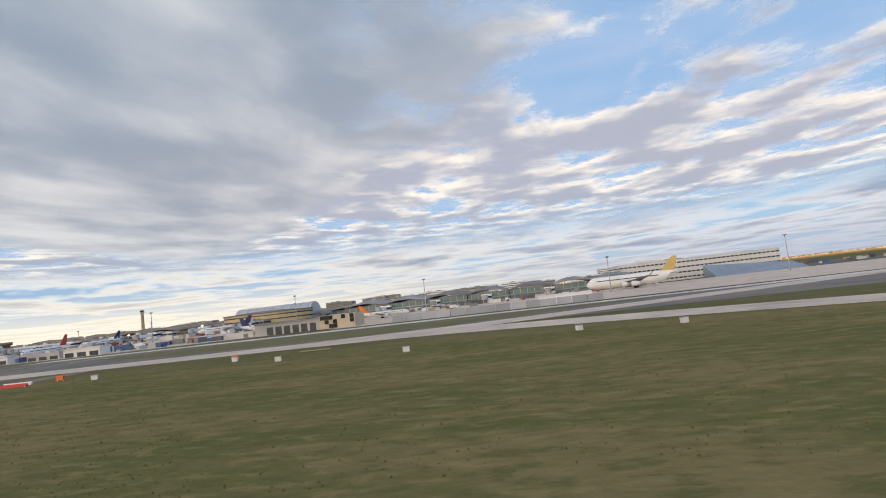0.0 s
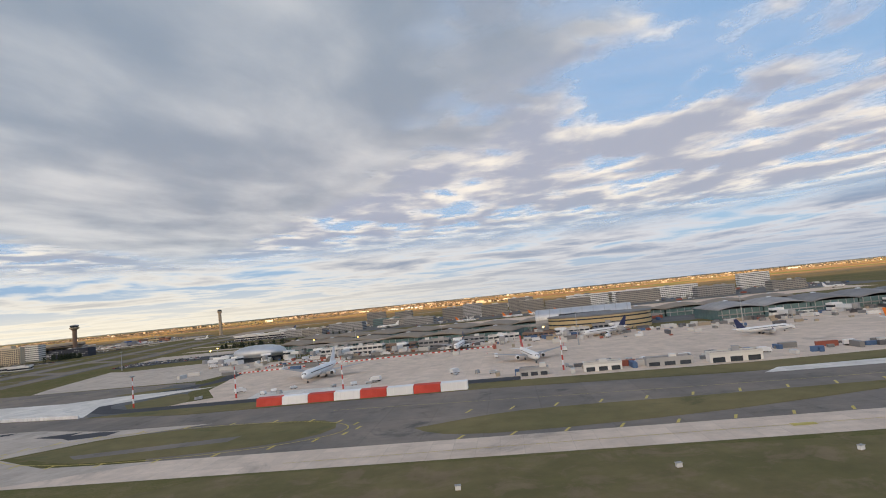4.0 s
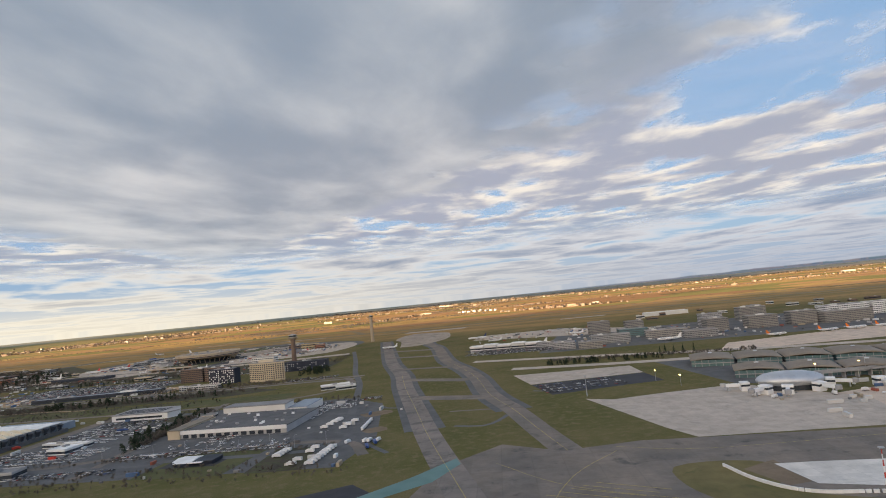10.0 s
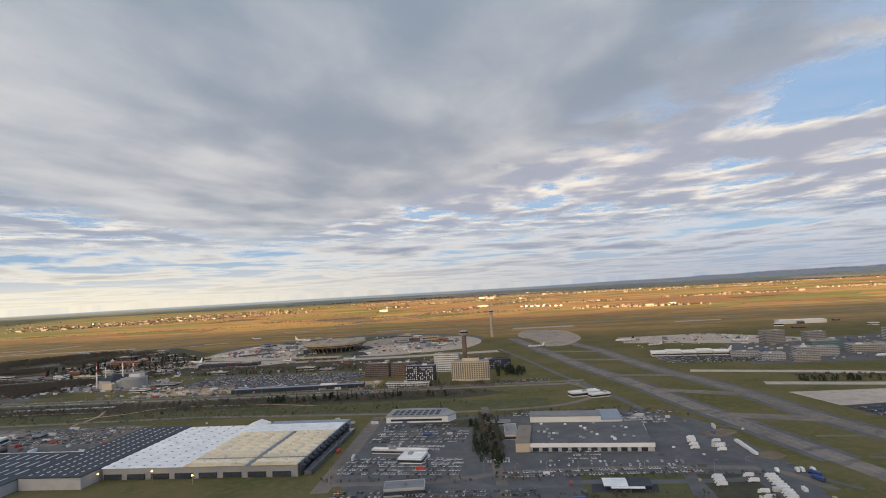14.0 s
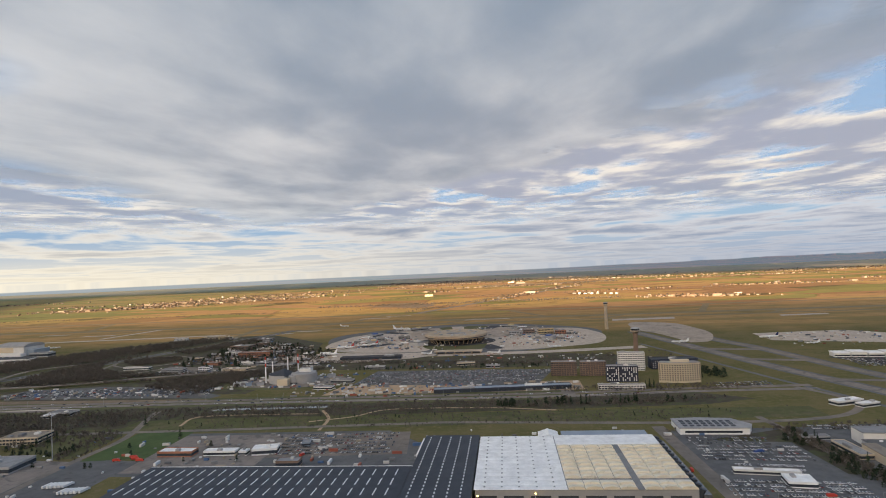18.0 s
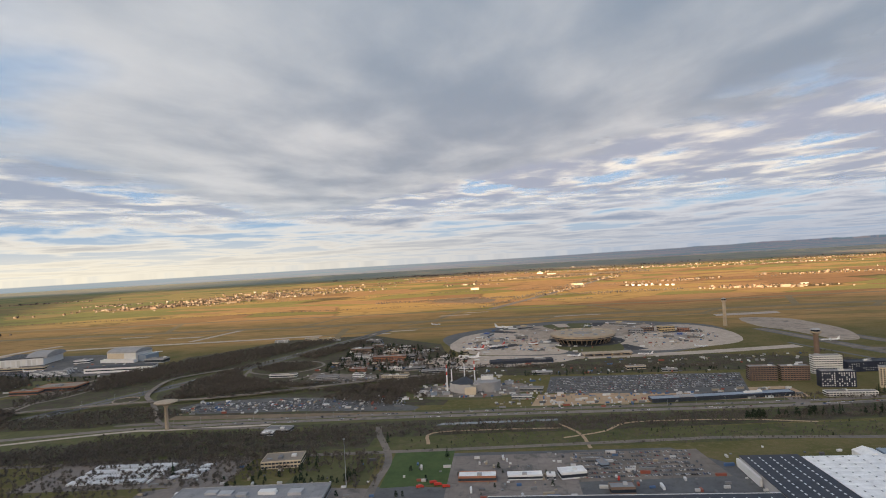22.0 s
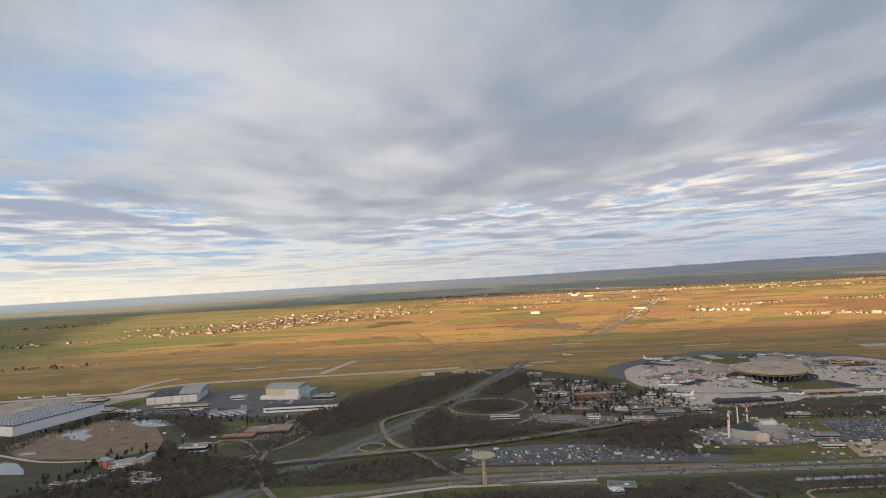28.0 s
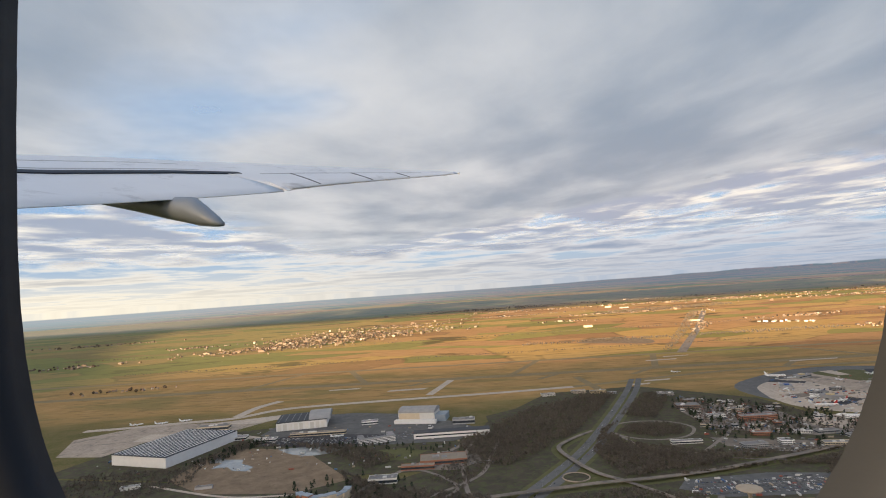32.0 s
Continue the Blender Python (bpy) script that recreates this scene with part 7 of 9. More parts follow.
# --- far villages and white works in the fields
def village(label, spots, trees=0.75):
    """Gabled houses and low blocks, with dark garden trees between them."""
    walls, roofs, green = Shape(), Shape(), Shape()
    for cx0, cy0, n0, spx, spy, rot in spots:
        ca, sa = math.cos(radians(rot)), math.sin(radians(rot))
        for k in range(n0):
            u, w0 = rng.gauss(0, spx), rng.gauss(0, spy)
            x, y = cx0 + u * ca - w0 * sa, cy0 + u * sa + w0 * ca
            big = rng.random() < 0.07
            w, d, h = (rng.uniform(24, 46), rng.uniform(12, 18), rng.uniform(8, 16)) if big else (rng.uniform(8, 13), rng.uniform(7, 9.5), rng.uniform(4.0, 6.5))
            r = radians(rot) + rng.choice((0.0, 1.57)) + rng.uniform(-0.3, 0.3)
            walls.turned_box(x, y, w, d, 0, h, r)
            if big:
                roofs.turned_box(x, y, w + 0.6, d + 0.6, h, h + 0.9, r)
            else:
                c, s0 = math.cos(r), math.sin(r)
                q = [(-w / 2 - 0.5, -d / 2 - 0.5, h), (w / 2 + 0.5, -d / 2 - 0.5, h), (w / 2 + 0.5, d / 2 + 0.5, h), (-w / 2 - 0.5, d / 2 + 0.5, h), (-w / 2 - 0.5, 0, h + 3.2), (w / 2 + 0.5, 0, h + 3.2)]
                roofs.add([(x + a * c - e * s0, y + a * s0 + e * c, z) for a, e, z in q], [(3, 2, 1, 0), (0, 1, 5, 4), (2, 3, 4, 5), (1, 2, 5), (3, 0, 4)])
            if rng.random() < trees:
                tx, ty, tr = x + rng.uniform(-22, 22), y + rng.uniform(-22, 22), rng.uniform(4, 9)
                green.lathe([(0.3, 0), (tr * 0.8, tr * 0.5), (tr, tr), (tr * 0.6, tr * 1.6), (0.3, tr * 1.8)], 6, tx, ty, a0=rng.random(), a1=rng.random() + 2 * math.pi)
    v = thing("village", label, "village", 0, 0, kind="stuff")
    walls.done("house_walls", "house_mix", v)
    roofs.done("house_roofs", "tile_mix", v)
    green.done("garden_trees", "twigs", v)


village("far dense village of pale houses with brown roofs", [(-4250, 4750, 520, 330, 210, 25), (-4500, 4150, 260, 320, 110, 20), (-3750, 4900, 180, 260, 130, 15), (-4050, 5600, 160, 420, 160, 10)])
village("far hamlet of pale houses beyond the fields", [(-5400, 4600, 40, 160, 40, 20), (-5850, 3560, 60, 220, 60, 15), (-4680, 2460, 18, 150, 25, 12), (-6900, 5600, 60, 300, 90, 10)])
village("far sunlit town of white blocks on the plain", [(-3000, 8200, 200, 520, 200, 8), (-2400, 7200, 130, 420, 120, 5), (-2770, 6250, 60, 330, 60, 8)])
village("row of brick-red houses beyond the fields", [(-1620, 5740, 130, 290, 70, 8)])
village("far sunlit suburb under the wooded hills", [(-300, 7150, 260, 620, 170, 0), (950, 6400, 110, 420, 90, -6), (1900, 7300, 160, 600, 160, -8), (-900, 8300, 150, 900, 200, 0), (3300, 7600, 140, 700, 180, -10)])
village("sunlit hamlet among the brown fields", [(-760, 4250, 40, 170, 45, 10), (300, 4300, 50, 220, 60, -5), (1500, 4700, 60, 260, 70, -8), (2500, 5200, 60, 260, 70, -12), (-2300, 5000, 25, 120, 40, 0)])
village("white works and houses along the sunken road", [(-1560, 3950, 34, 26, 230, -24), (-1180, 5000, 30, 40, 300, -24)], 0.8)
tank_at = [(-1203, 3925, 11, 8), (-1172, 3885, 9, 10), (-1165, 3935, 7, 9), (-1136, 3870, 12, 7), (-1110, 3900, 8, 11), (-1096, 3850, 10, 9), (-1062, 3830, 12, 8), (-1054, 3872, 7, 12), (-1020, 3800, 9, 10),
           (-1008, 3840, 6, 9), (-985, 3770, 11, 8), (-955, 3745, 9, 9), (-948, 3790, 7, 7)]
for tx, ty, tr, th in tank_at:
    tk = thing("storage_tank", "white sunlit storage tank in the fields", "tank", tx, ty, tx % 60, group="storage tanks")
    Shape().lathe([(tr, 0), (tr, th), (tr - 1, th + 0.8), (0.1, th + 1.6)], 20).done("shell", "wall_stone" if int(tx) % 3 == 0 else "wall_white", tk)
    Shape().ring(-1.5, 1.5, -tr - 1, -tr + 0.2, 0, th, 0.3).done("stair", "steel_grey", tk)
village("sunlit hamlet beyond the far runways", [(-700, 3310, 46, 110, 45, -10), (-480, 3250, 50, 130, 40, -10)])
for k in range(9):
    block("far_building", "far sunlit hall beside the fields", rng.uniform(-3000, 3000), rng.uniform(3300, 6800), rng.uniform(30, 110), rng.uniform(15, 40), rng.uniform(6, 14), rng.uniform(-20, 20), rng.choice(["wall_brown", "wall_stone", "wall_beige"]), "roof_brown", 0, units=0, group="far halls")

# ---------------------------------------------------------------- parked aircraft
prng = random.Random(11)


def airliner(name, label, tail, length=60.0, jumbo=False, engine="steel_grey"):
    """Nose towards +x, wheels on the ground, origin below the middle."""
    t = thing(name, label, "aircraft", 0, 0, group="parked aircraft")
    k = length / 60.0
    r, zc = 2.9 * k * (1.25 if jumbo else 1.0), 5.0 * k * (1.12 if jumbo else 1.0)
    rings = []
    for f, q, dz in ((0.5, 0.05, -0.25), (0.485, 0.38, -0.2), (0.46, 0.68, -0.1), (0.42, 0.92, 0), (0.37, 1.0, 0), (-0.2, 1.0, 0), (-0.32, 0.86, 0.14), (-0.42, 0.55, 0.42), (-0.49, 0.2, 0.7), (-0.5, 0.08, 0.75)):
        rings.append([(f * length, q * r * math.cos(a), zc + dz * r + q * r * math.sin(a) * (1.15 if jumbo else 1.0)) for a in np.linspace(0, 2 * math.pi, 14, endpoint=False)])
    Shape().tube(rings).done("fuselage", "white_paint", t, smooth=True)
    for s in (-1, 1):
        root, tip = [(9 * k, 0), (-4 * k, 0)], [(-8.5 * k, 30 * k), (-11 * k, 30 * k)]
        z0, z1, th = zc - 0.5 * r, zc + 0.55 * r, 0.75 * k
        Shape().add([(root[0][0], s * r * 0.6, z0), (root[1][0], s * r * 0.6, z0), (tip[1][0], s * tip[1][1], z1), (tip[0][0], s * tip[0][1], z1),
                     (root[0][0] - 1.5 * k, s * r * 0.6, z0 + th), (root[1][0] + 2 * k, s * r * 0.6, z0 + th), (tip[1][0] + 0.4 * k, s * tip[1][1], z1 + 0.15), (tip[0][0] - 0.4 * k, s * tip[0][1], z1 + 0.15)],
                    [(0, 1, 2, 3), (4, 7, 6, 5), (0, 3, 7, 4), (1, 5, 6, 2), (3, 2, 6, 7), (0, 4, 5, 1)]).done("wing", "wall_grey", t)
        Shape().add([(-9.6 * k, s * 30 * k, z1), (-11 * k, s * 30 * k, z1), (-12.4 * k, s * 30.9 * k, z1 + 2.2 * k), (-11.7 * k, s * 30.9 * k, z1 + 2.2 * k), (-9.6 * k, s * 30.15 * k, z1), (-11 * k, s * 30.15 * k, z1)], [(0, 1, 2, 3), (4, 3, 2, 5), (0, 3, 4), (1, 5, 2)]).done("winglet", tail, t)
        for ex, ey in ((3.2, 9.6),) if not jumbo else ((4.5, 9.0), (-1.5, 18.0)):
            e = Shape()
            e.tube([[(ex * k + q * k, s * ey * k + rr * k * math.cos(a), zc - 0.62 * r + rr * k * math.sin(a)) for a in np.linspace(0, 2 * math.pi, 12, endpoint=False)] for q, rr in ((2.6, 1.25), (2.2, 1.6), (0, 1.65), (-2.2, 1.3), (-3.2, 0.7))])
            eng = e.done("engine", "white_paint", t, smooth=True)
            Shape().tube([[(ex * k + q * k, s * ey * k + rr * k * math.cos(a), zc - 0.62 * r + rr * k * math.sin(a)) for a in np.linspace(0, 2 * math.pi, 12, endpoint=False)] for q, rr in ((2.62, 1.2), (2.7, 1.15))]).done("intake", "black_paint", eng)
        Shape().add([(-22.5 * k, s * 0.8 * k, zc + 0.35 * r), (-27 * k, s * 0.8 * k, zc + 0.35 * r), (-29 * k, s * 9.6 * k, zc + 0.7 * r), (-27 * k, s * 9.6 * k, zc + 0.7 * r), (-23 * k, s * 0.8 * k, zc + 0.35 * r + 0.4 * k), (-26.5 * k, s * 0.8 * k, zc + 0.35 * r + 0.4 * k)],
                    [(0, 1, 2, 3), (4, 3, 2, 5), (0, 3, 4), (1, 5, 2)]).done("tailplane", "white_paint", t)
        Shape().tube([[(q * k - 2.5 * k, s * 2.7 * k + 0.25 * k * math.cos(a), 0.75 * k + rr * k * math.sin(a)) for a in np.linspace(0, 2 * math.pi, 8, endpoint=False)] for q, rr in ((1.6, 0.5), (1.2, 0.75), (-1.2, 0.75), (-1.6, 0.5))]).done("main_wheel", "rubber", t)
        Shape().rod((-2.5 * k, s * 2.7 * k, 0.8 * k), (-2.0 * k, s * 2.2 * k, zc - 0.6 * r), 0.25 * k).done("landing_leg", "steel_grey", t)
    Shape().add([(-18.5 * k, 0.3 * k, zc + 0.9 * r), (-28 * k, 0.15 * k, zc + 1.0 * r), (-30.5 * k, 0.1 * k, zc + r + 9.3 * k), (-27 * k, 0.1 * k, zc + r + 9.3 * k), (-18.5 * k, -0.3 * k, zc + 0.9 * r), (-28 * k, -0.15 * k, zc + 1.0 * r), (-30.5 * k, -0.1 * k, zc + r + 9.3 * k), (-27 * k, -0.1 * k, zc + r + 9.3 * k)],
                [(0, 1, 2, 3), (4, 7, 6, 5), (0, 3, 7, 4), (1, 5, 6, 2), (3, 2, 6, 7)]).done("tail_fin", tail, t)
    Shape().box(-17 * k, 23 * k, -r * 0.97, -r * 0.93, zc + 0.28 * r, zc + 0.45 * r).box(-17 * k, 23 * k, r * 0.93, r * 0.97, zc + 0.28 * r, zc + 0.45 * r).done("window_row", "glass_dark", t)
    Shape().box(27.2 * k, 28.4 * k, -0.45 * r, 0.45 * r, zc + 0.18 * r, zc + 0.5 * r, 0.2 * k).done("cockpit_window", "glass_dark", t)
    Shape().rod((23 * k, 0, 0.6 * k), (23 * k, 0, zc - 0.7 * r), 0.2 * k).done("nose_leg", "steel_grey", t)
    Shape().tube([[(23 * k + 0.55 * k * math.cos(a), q * k, 0.55 * k + 0.55 * k * math.sin(a)) for a in np.linspace(0, 2 * math.pi, 8, endpoint=False)] for q in (-0.45, 0.45)]).done("nose_wheel", "rubber", t)
    return t


def put_copies(proto, spots):
    first = True
    for x, y, r, *f in spots:
        if first:
            ob = proto
            ob.matrix_world = place(x, y, r, 0.10)
        else:
            ob = copy_thing(proto, place(x, y, r, 0.10))
        f = f[0] if f else 1.0
        ob.scale = (SCALE * f, SCALE * f, SCALE * f)
        first = False


put_copies(airliner("airliner", "white wide-body airliner parked on the apron", "white_paint", 66), [(-521, 397, -92), (-2130, 1436, 150), (-1232, 1498, 172, 0.65), (-2038, 1990, -8), (-860, 1262, 175, 0.7), (-622, 1112, 178, 0.7), (-4110, 1748, 30, 0.6), (-4030, 1752, 30, 0.6), (-3960, 1772, 30, 0.6)])
put_copies(airliner("airliner", "white airliner with a red and blue tail fin", "tail_red", 54), [(-372, 392, -80), (-2085, 1660, 160, 0.8), (-2120, 1560, 170), (-2060, 1600, 200, 0.9), (-1490, 1640, 60, 0.8)])
put_copies(airliner("airliner", "white airliner with a dark navy tail fin", "tail_navy", 42), [(-205, 424, 12), (-298, 525, -150, 1.2), (-2040, 1740, 120), (-430, 520, -95, 1.2), (-1000, 1540, 185, 1.2)])
put_copies(airliner("airliner", "white short-haul airliner with an orange tail fin", "orange_paint", 38), [(-109, 420, 5), (-461, 1041, 10), (-375, 1041, 10), (-328, 1043, 8), (-282, 1041, 12)])
put_copies(airliner("airliner", "huge four-engined airliner with a gold tail", "tail_gold", 72, True), [(84, 480, 172)])
put_copies(airliner("airliner", "small white airliner standing by the taxiway", "white_paint", 36), [(-1870, 1414, 150), (-1702, 1402, 160), (-1548, 1478, 10), (-1900, 1880, 90), (-1620, 1880, 80), (-1760, 1960, 100), (-952, 1425, 190), (-3389, 1486, 20), (-3180, 1760, 30), (-750, 1440, 160), (160, 1010, 0), (-2300, 2180, 0)])

# ---------------------------------------------------------------- vehicles


def wheel_set(t, xs, half, rad):
    for x in xs:
        for s in (-1, 1):
            Shape().tube([[(x + rad * math.cos(a), s * half + q, rad + rad * math.sin(a)) for a in np.linspace(0, 2 * math.pi, 8, endpoint=False)] for q in (-0.12, 0.12)]).done("wheel", "rubber", t)


def car_proto(paint, label):
    t = thing("car", label, "car", 0, 0, group="parked cars")
    Shape().tube([[(x, -0.88 * w, 0.28), (x, 0.88 * w, 0.28), (x, 0.9 * w, h), (x, -0.9 * w, h)] for x, w, h in ((-2.2, 0.9, 0.8), (-2.0, 1, 0.95), (0.9, 1, 0.95), (1.9, 0.98, 0.82), (2.2, 0.85, 0.6))]).done("body", paint, t)
    Shape().add([(-1.9, -0.8, 0.94), (1.0, -0.8, 0.94), (1.0, 0.8, 0.94), (-1.9, 0.8, 0.94), (-1.4, -0.66, 1.42), (0.25, -0.66, 1.42), (0.25, 0.66, 1.42), (-1.4, 0.66, 1.42)], [(0, 1, 5, 4), (1, 2, 6, 5), (2, 3, 7, 6), (3, 0, 4, 7)]).done("windows", "glass_dark", t)
    Shape().box(-1.42, 0.27, -0.67, 0.67, 1.41, 1.47).done("roof", paint, t)
    wheel_set(t, (-1.35, 1.35), 0.8, 0.32)
    return t


def truck_proto(name, label, length, box="car_white", cab="car_white", h=3.4):
    t = thing(name, label, "lorry", 0, 0, group="parked lorries")
    Shape().box(-length / 2, length / 2 - 2.2, -1.22, 1.22, 0.95, h).done("cargo_box", box, t)
    Shape().add([(length / 2 - 2.1, -1.15, 0.5), (length / 2, -1.15, 0.5), (length / 2, 1.15, 0.5), (length / 2 - 2.1, 1.15, 0.5), (length / 2 - 2.1, -1.1, 2.6), (length / 2 - 0.5, -1.1, 2.6), (length / 2 - 0.5, 1.1, 2.6), (length / 2 - 2.1, 1.1, 2.6)],
                [(3, 2, 1, 0), (4, 5, 6, 7), (0, 1, 5, 4), (1, 2, 6, 5), (2, 3, 7, 6), (3, 0, 4, 7)]).done("cab", cab, t)
    Shape().box(length / 2 - 0.42, length / 2 - 0.1, -1.0, 1.0, 1.5, 2.3).done("windscreen", "glass_dark", t)
    Shape().box(-length / 2, length / 2 - 2.2, -0.5, 0.5, 0.6, 0.95).done("chassis", "black_paint", t)
    wheel_set(t, (-length / 2 + 1.4, length / 2 - 1.3), 1.0, 0.5)
    return t


def rows(x0, y0, rot, n, pitch, fill, heading, rows_n=1, gap=14.0):
    """Places in parking rows."""
    out = []
    c, s = math.cos(radians(rot)), math.sin(radians(rot))
    for j in range(rows_n):
        for i in range(n):
            if prng.random() < fill:
                u, v = i * pitch + prng.uniform(-0.2, 0.2), j * gap + prng.uniform(-0.4, 0.4)
                out.append((x0 + u * c - v * s, y0 + u * s + v * c, rot + heading + prng.uniform(-3, 3)))
    return out


def car_stuff(label, spots, mat="car_mix"):
    body, win = Shape(), Shape()
    for x, y, r in spots:
        a = radians(r)
        l = prng.choice((4.0, 4.4, 4.4, 5.0))
        body.turned_box(x, y, l, 1.8, 0.35, 1.0, a)
        win.turned_box(x - 0.3 * math.cos(a), y - 0.3 * math.sin(a), l * 0.5, 1.55, 1.0, 1.48, a)
    t = thing("parked_cars", label, "cars", 0, 0, z=0.05, kind="stuff")
    body.done("car_bodies", mat, t)
    win.done("car_windows", "glass_dark", t)


near = rows(-1440, 606, -6, 24, 2.7, 0.8, 90, 2, 12) + rows(-1440, 552, -6, 10, 3.4, 0.7, 90, 2, 9) + rows(-1380, 552, -6, 8, 2.8, 0.8, 90, 3, 8) + rows(-1330, 556, -2, 9, 2.8, 0.8, 90, 2, 8) + rows(-1180, 690, 0, 20, 2.9, 0.85, 90, 3, 12) + rows(-1278, 542, -3, 30, 4.2, 0.35, 90, 2, 10)
put_copies(car_proto("car_paint", "parked car in a dull colour"), near[::2])
put_copies(car_proto("car_white", "white parked car in the yard"), near[1::2])
lor = [(-1082, 560 + 5 * k, 96) for k in range(9)] + rows(-1128, 582, 80, 7, 6.0, 0.7, 90) + rows(-1106, 574, 80, 6, 6.0, 0.7, 90) + rows(-1142, 452, 84, 9, 6.0, 0.6, 90, 1) + rows(-1100, 452, 84, 9, 6.0, 0.6, 90, 2, 16) + rows(-1084, 512, 0, 8, 4, 0.8, 80)
put_copies(truck_proto("lorry", "white box lorry parked in the yard", 8.5), lor)
put_copies(truck_proto("lorry", "white semi-trailer lorry in the yard", 14.0), rows(-2592, 664, 3, 28, 4.0, 0.92, 90, 4, 18) + rows(-2465, 680, 3, 9, 4.2, 0.6, 60, 3, 19) + rows(-2440, 500, 20, 12, 4.0, 0.8, 75) + rows(-2330, 505, 10, 8, 4.2, 0.8, 80) + rows(-2160, 560, 10, 6, 4.2, 0.9, 75) + rows(-2130, 545, 10, 6, 4.2, 0.9, 75))
put_copies(truck_proto("lorry", "red lorry parked by the works", 9.0, "red_paint", "red_paint"), [(-2126, 652, 20), (-2120, 646, 20), (-2140, 640, 15), (-2110, 640, 10), (-1915, 655, 80), (-1390, 535, 0), (-2300, 610, 12), (-2290, 600, 12), (-2315, 604, 12), (-1488, 600, 85)])
put_copies(truck_proto("lorry", "blue coach parked at the fence", 12.0, "blue_paint", "blue_paint", 3.1), [(-1062, 492, 110), (-1058, 505, 112), (-1400, 655, 20)])
put_copies(truck_proto("airport_truck", "white airport service truck", 7.5), [(-330, 333, 10), (-245, 330, 5), (-560, 352, 40), (-470, 350, 170), (-420, 355, 60), (-395, 420, 90), (-345, 425, 100), (-540, 425, 30), (-610, 560, 20), (-590, 555, 60), (-560, 540, 10), (-500, 525, 5), (-440, 520, 170), (-360, 525, 20), (-300, 500, 60), (-180, 440, 0), (-60, 455, 10), (30, 460, 5), (-690, 560, 40), (-700, 575, 20), (-640, 555, 80), (-200, 330, 3), (-120, 520, 80), (-20, 520, 90)])
for k in range(26):
    x, y = prng.choice(((-500, 345), (-560, 335), (-400, 345), (-320, 345), (-590, 545), (-440, 525)))
    t = thing("baggage_cart", "grey baggage cart beside the stand", "cart", x + prng.uniform(-34, 34), y + prng.uniform(-6, 6), prng.uniform(0, 180), group="baggage carts")
    Shape().box(-2, 2, -0.9, 0.9, 0.5, 0.7).done("platform", "steel_grey", t)
    Shape().box(-1.8, 1.8, -0.85, 0.85, 0.7, prng.uniform(1.2, 2.3)).done("load", prng.choice(["wall_grey", "white_paint", "silver"]), t)
    wheel_set(t, (-1.4, 1.4), 0.75, 0.28)
car_stuff("hundreds of cars in the long car park", [s for s in rows(-1958, 1062, 2, 140, 2.7, 0.86, 90, 9, 14.0) if inside(s[:2], [(-1960, 1055), (-1945, 1196), (-1578, 1178), (-1622, 1022)])])
car_stuff("rows of cars by the works", rows(-1955, 662, 2, 52, 2.8, 0.75, 90, 7, 12.5))
lots = []
for x0, y0, rot, n, m in ((-1470, 530, -4, 44, 5), (-1462, 636, -4, 40, 5), (-1318, 512, 2, 66, 2), (-1200, 690, 4, 24, 5), (-1300, 742, 0, 40, 2), (-1250, 560, 0, 12, 3), (-1160, 640, 84, 16, 2)):
    lots += rows(x0, y0, rot, n, 2.7, 0.78, 90, m, 11.0)
car_stuff("close rows of mostly white vans and cars in the depot", lots, "van_mix")
car_stuff("cars and vans round the depot", rows(-1455, 470, 0, 60, 2.9, 0.6, 90, 2, 9) + rows(-1460, 690, -3, 30, 3, 0.7, 90, 3, 10) + rows(-1150, 735, 5, 18, 2.9, 0.8, 90, 2, 9))
car_stuff("cars and lorries in the interchange park", rows(-2640, 1000, 1, 140, 3.0, 0.7, 90, 5, 13.0))
car_stuff("cars between the offices", rows(-2480, 1215, -2, 80, 3.0, 0.65, 90, 4, 14) + rows(-2470, 1440, 0, 70, 3.0, 0.5, 90, 6, 30) + rows(-2240, 1300, 10, 60, 3, 0.7, 90, 3, 12))
car_stuff("cars on the hangar forecourt", rows(-3575, 1450, -8, 90, 2.9, 0.55, 90, 5, 13) + rows(-3130, 1200, 28, 34, 2.9, 0.7, 90, 4, 12) + rows(-3420, 1420, 6, 90, 3.2, 0.5, 90, 4, 16) + rows(-3060, 1215, 6, 30, 3, 0.6, 90, 2, 12))
car_stuff("cars beside the small terminal", rows(-1010, 1140, -6, 70, 2.9, 0.75, 90, 7, 13) + rows(-890, 680, 15, 34, 3.0, 0.5, 90, 4, 16))
car_stuff("cars before the round terminal", rows(-2070, 1345, 2, 50, 2.9, 0.7, 90, 2, 12) + rows(-1560, 1180, -3, 60, 3, 0.5, 90, 2, 10) + rows(-1320, 985, 5, 30, 3, 0.7, 90, 3, 12))
car_stuff("traffic on the motorways", [(x, float(np.interp(x, [-2683, -2516, -2225, -1940, -1581, -1386], [899, 915, 928, 932, 938, 955])) + prng.choice((-3.5, 0, 3.5)), 2) for x in [prng.uniform(-2680, -1400) for k in range(70)]]
          + [(x, float(np.interp(x, [-2516, -2225, -1940, -1581, -1386], [935, 948, 956, 960, 976])) + prng.choice((-3.5, 0, 3.5)), 182) for x in [prng.uniform(-2500, -1400) for k in range(60)]]
          + [(float(np.interp(y, [1000, 1255, 1540, 1870], [-2945, -2800, -2680, -2555])) + prng.choice((-3.5, 0, 3.5)) + prng.choice((0, 25)), y, 63) for y in [prng.uniform(1000, 1850) for k in range(60)]])

# ---------------------------------------------------------------- signs and small airfield things


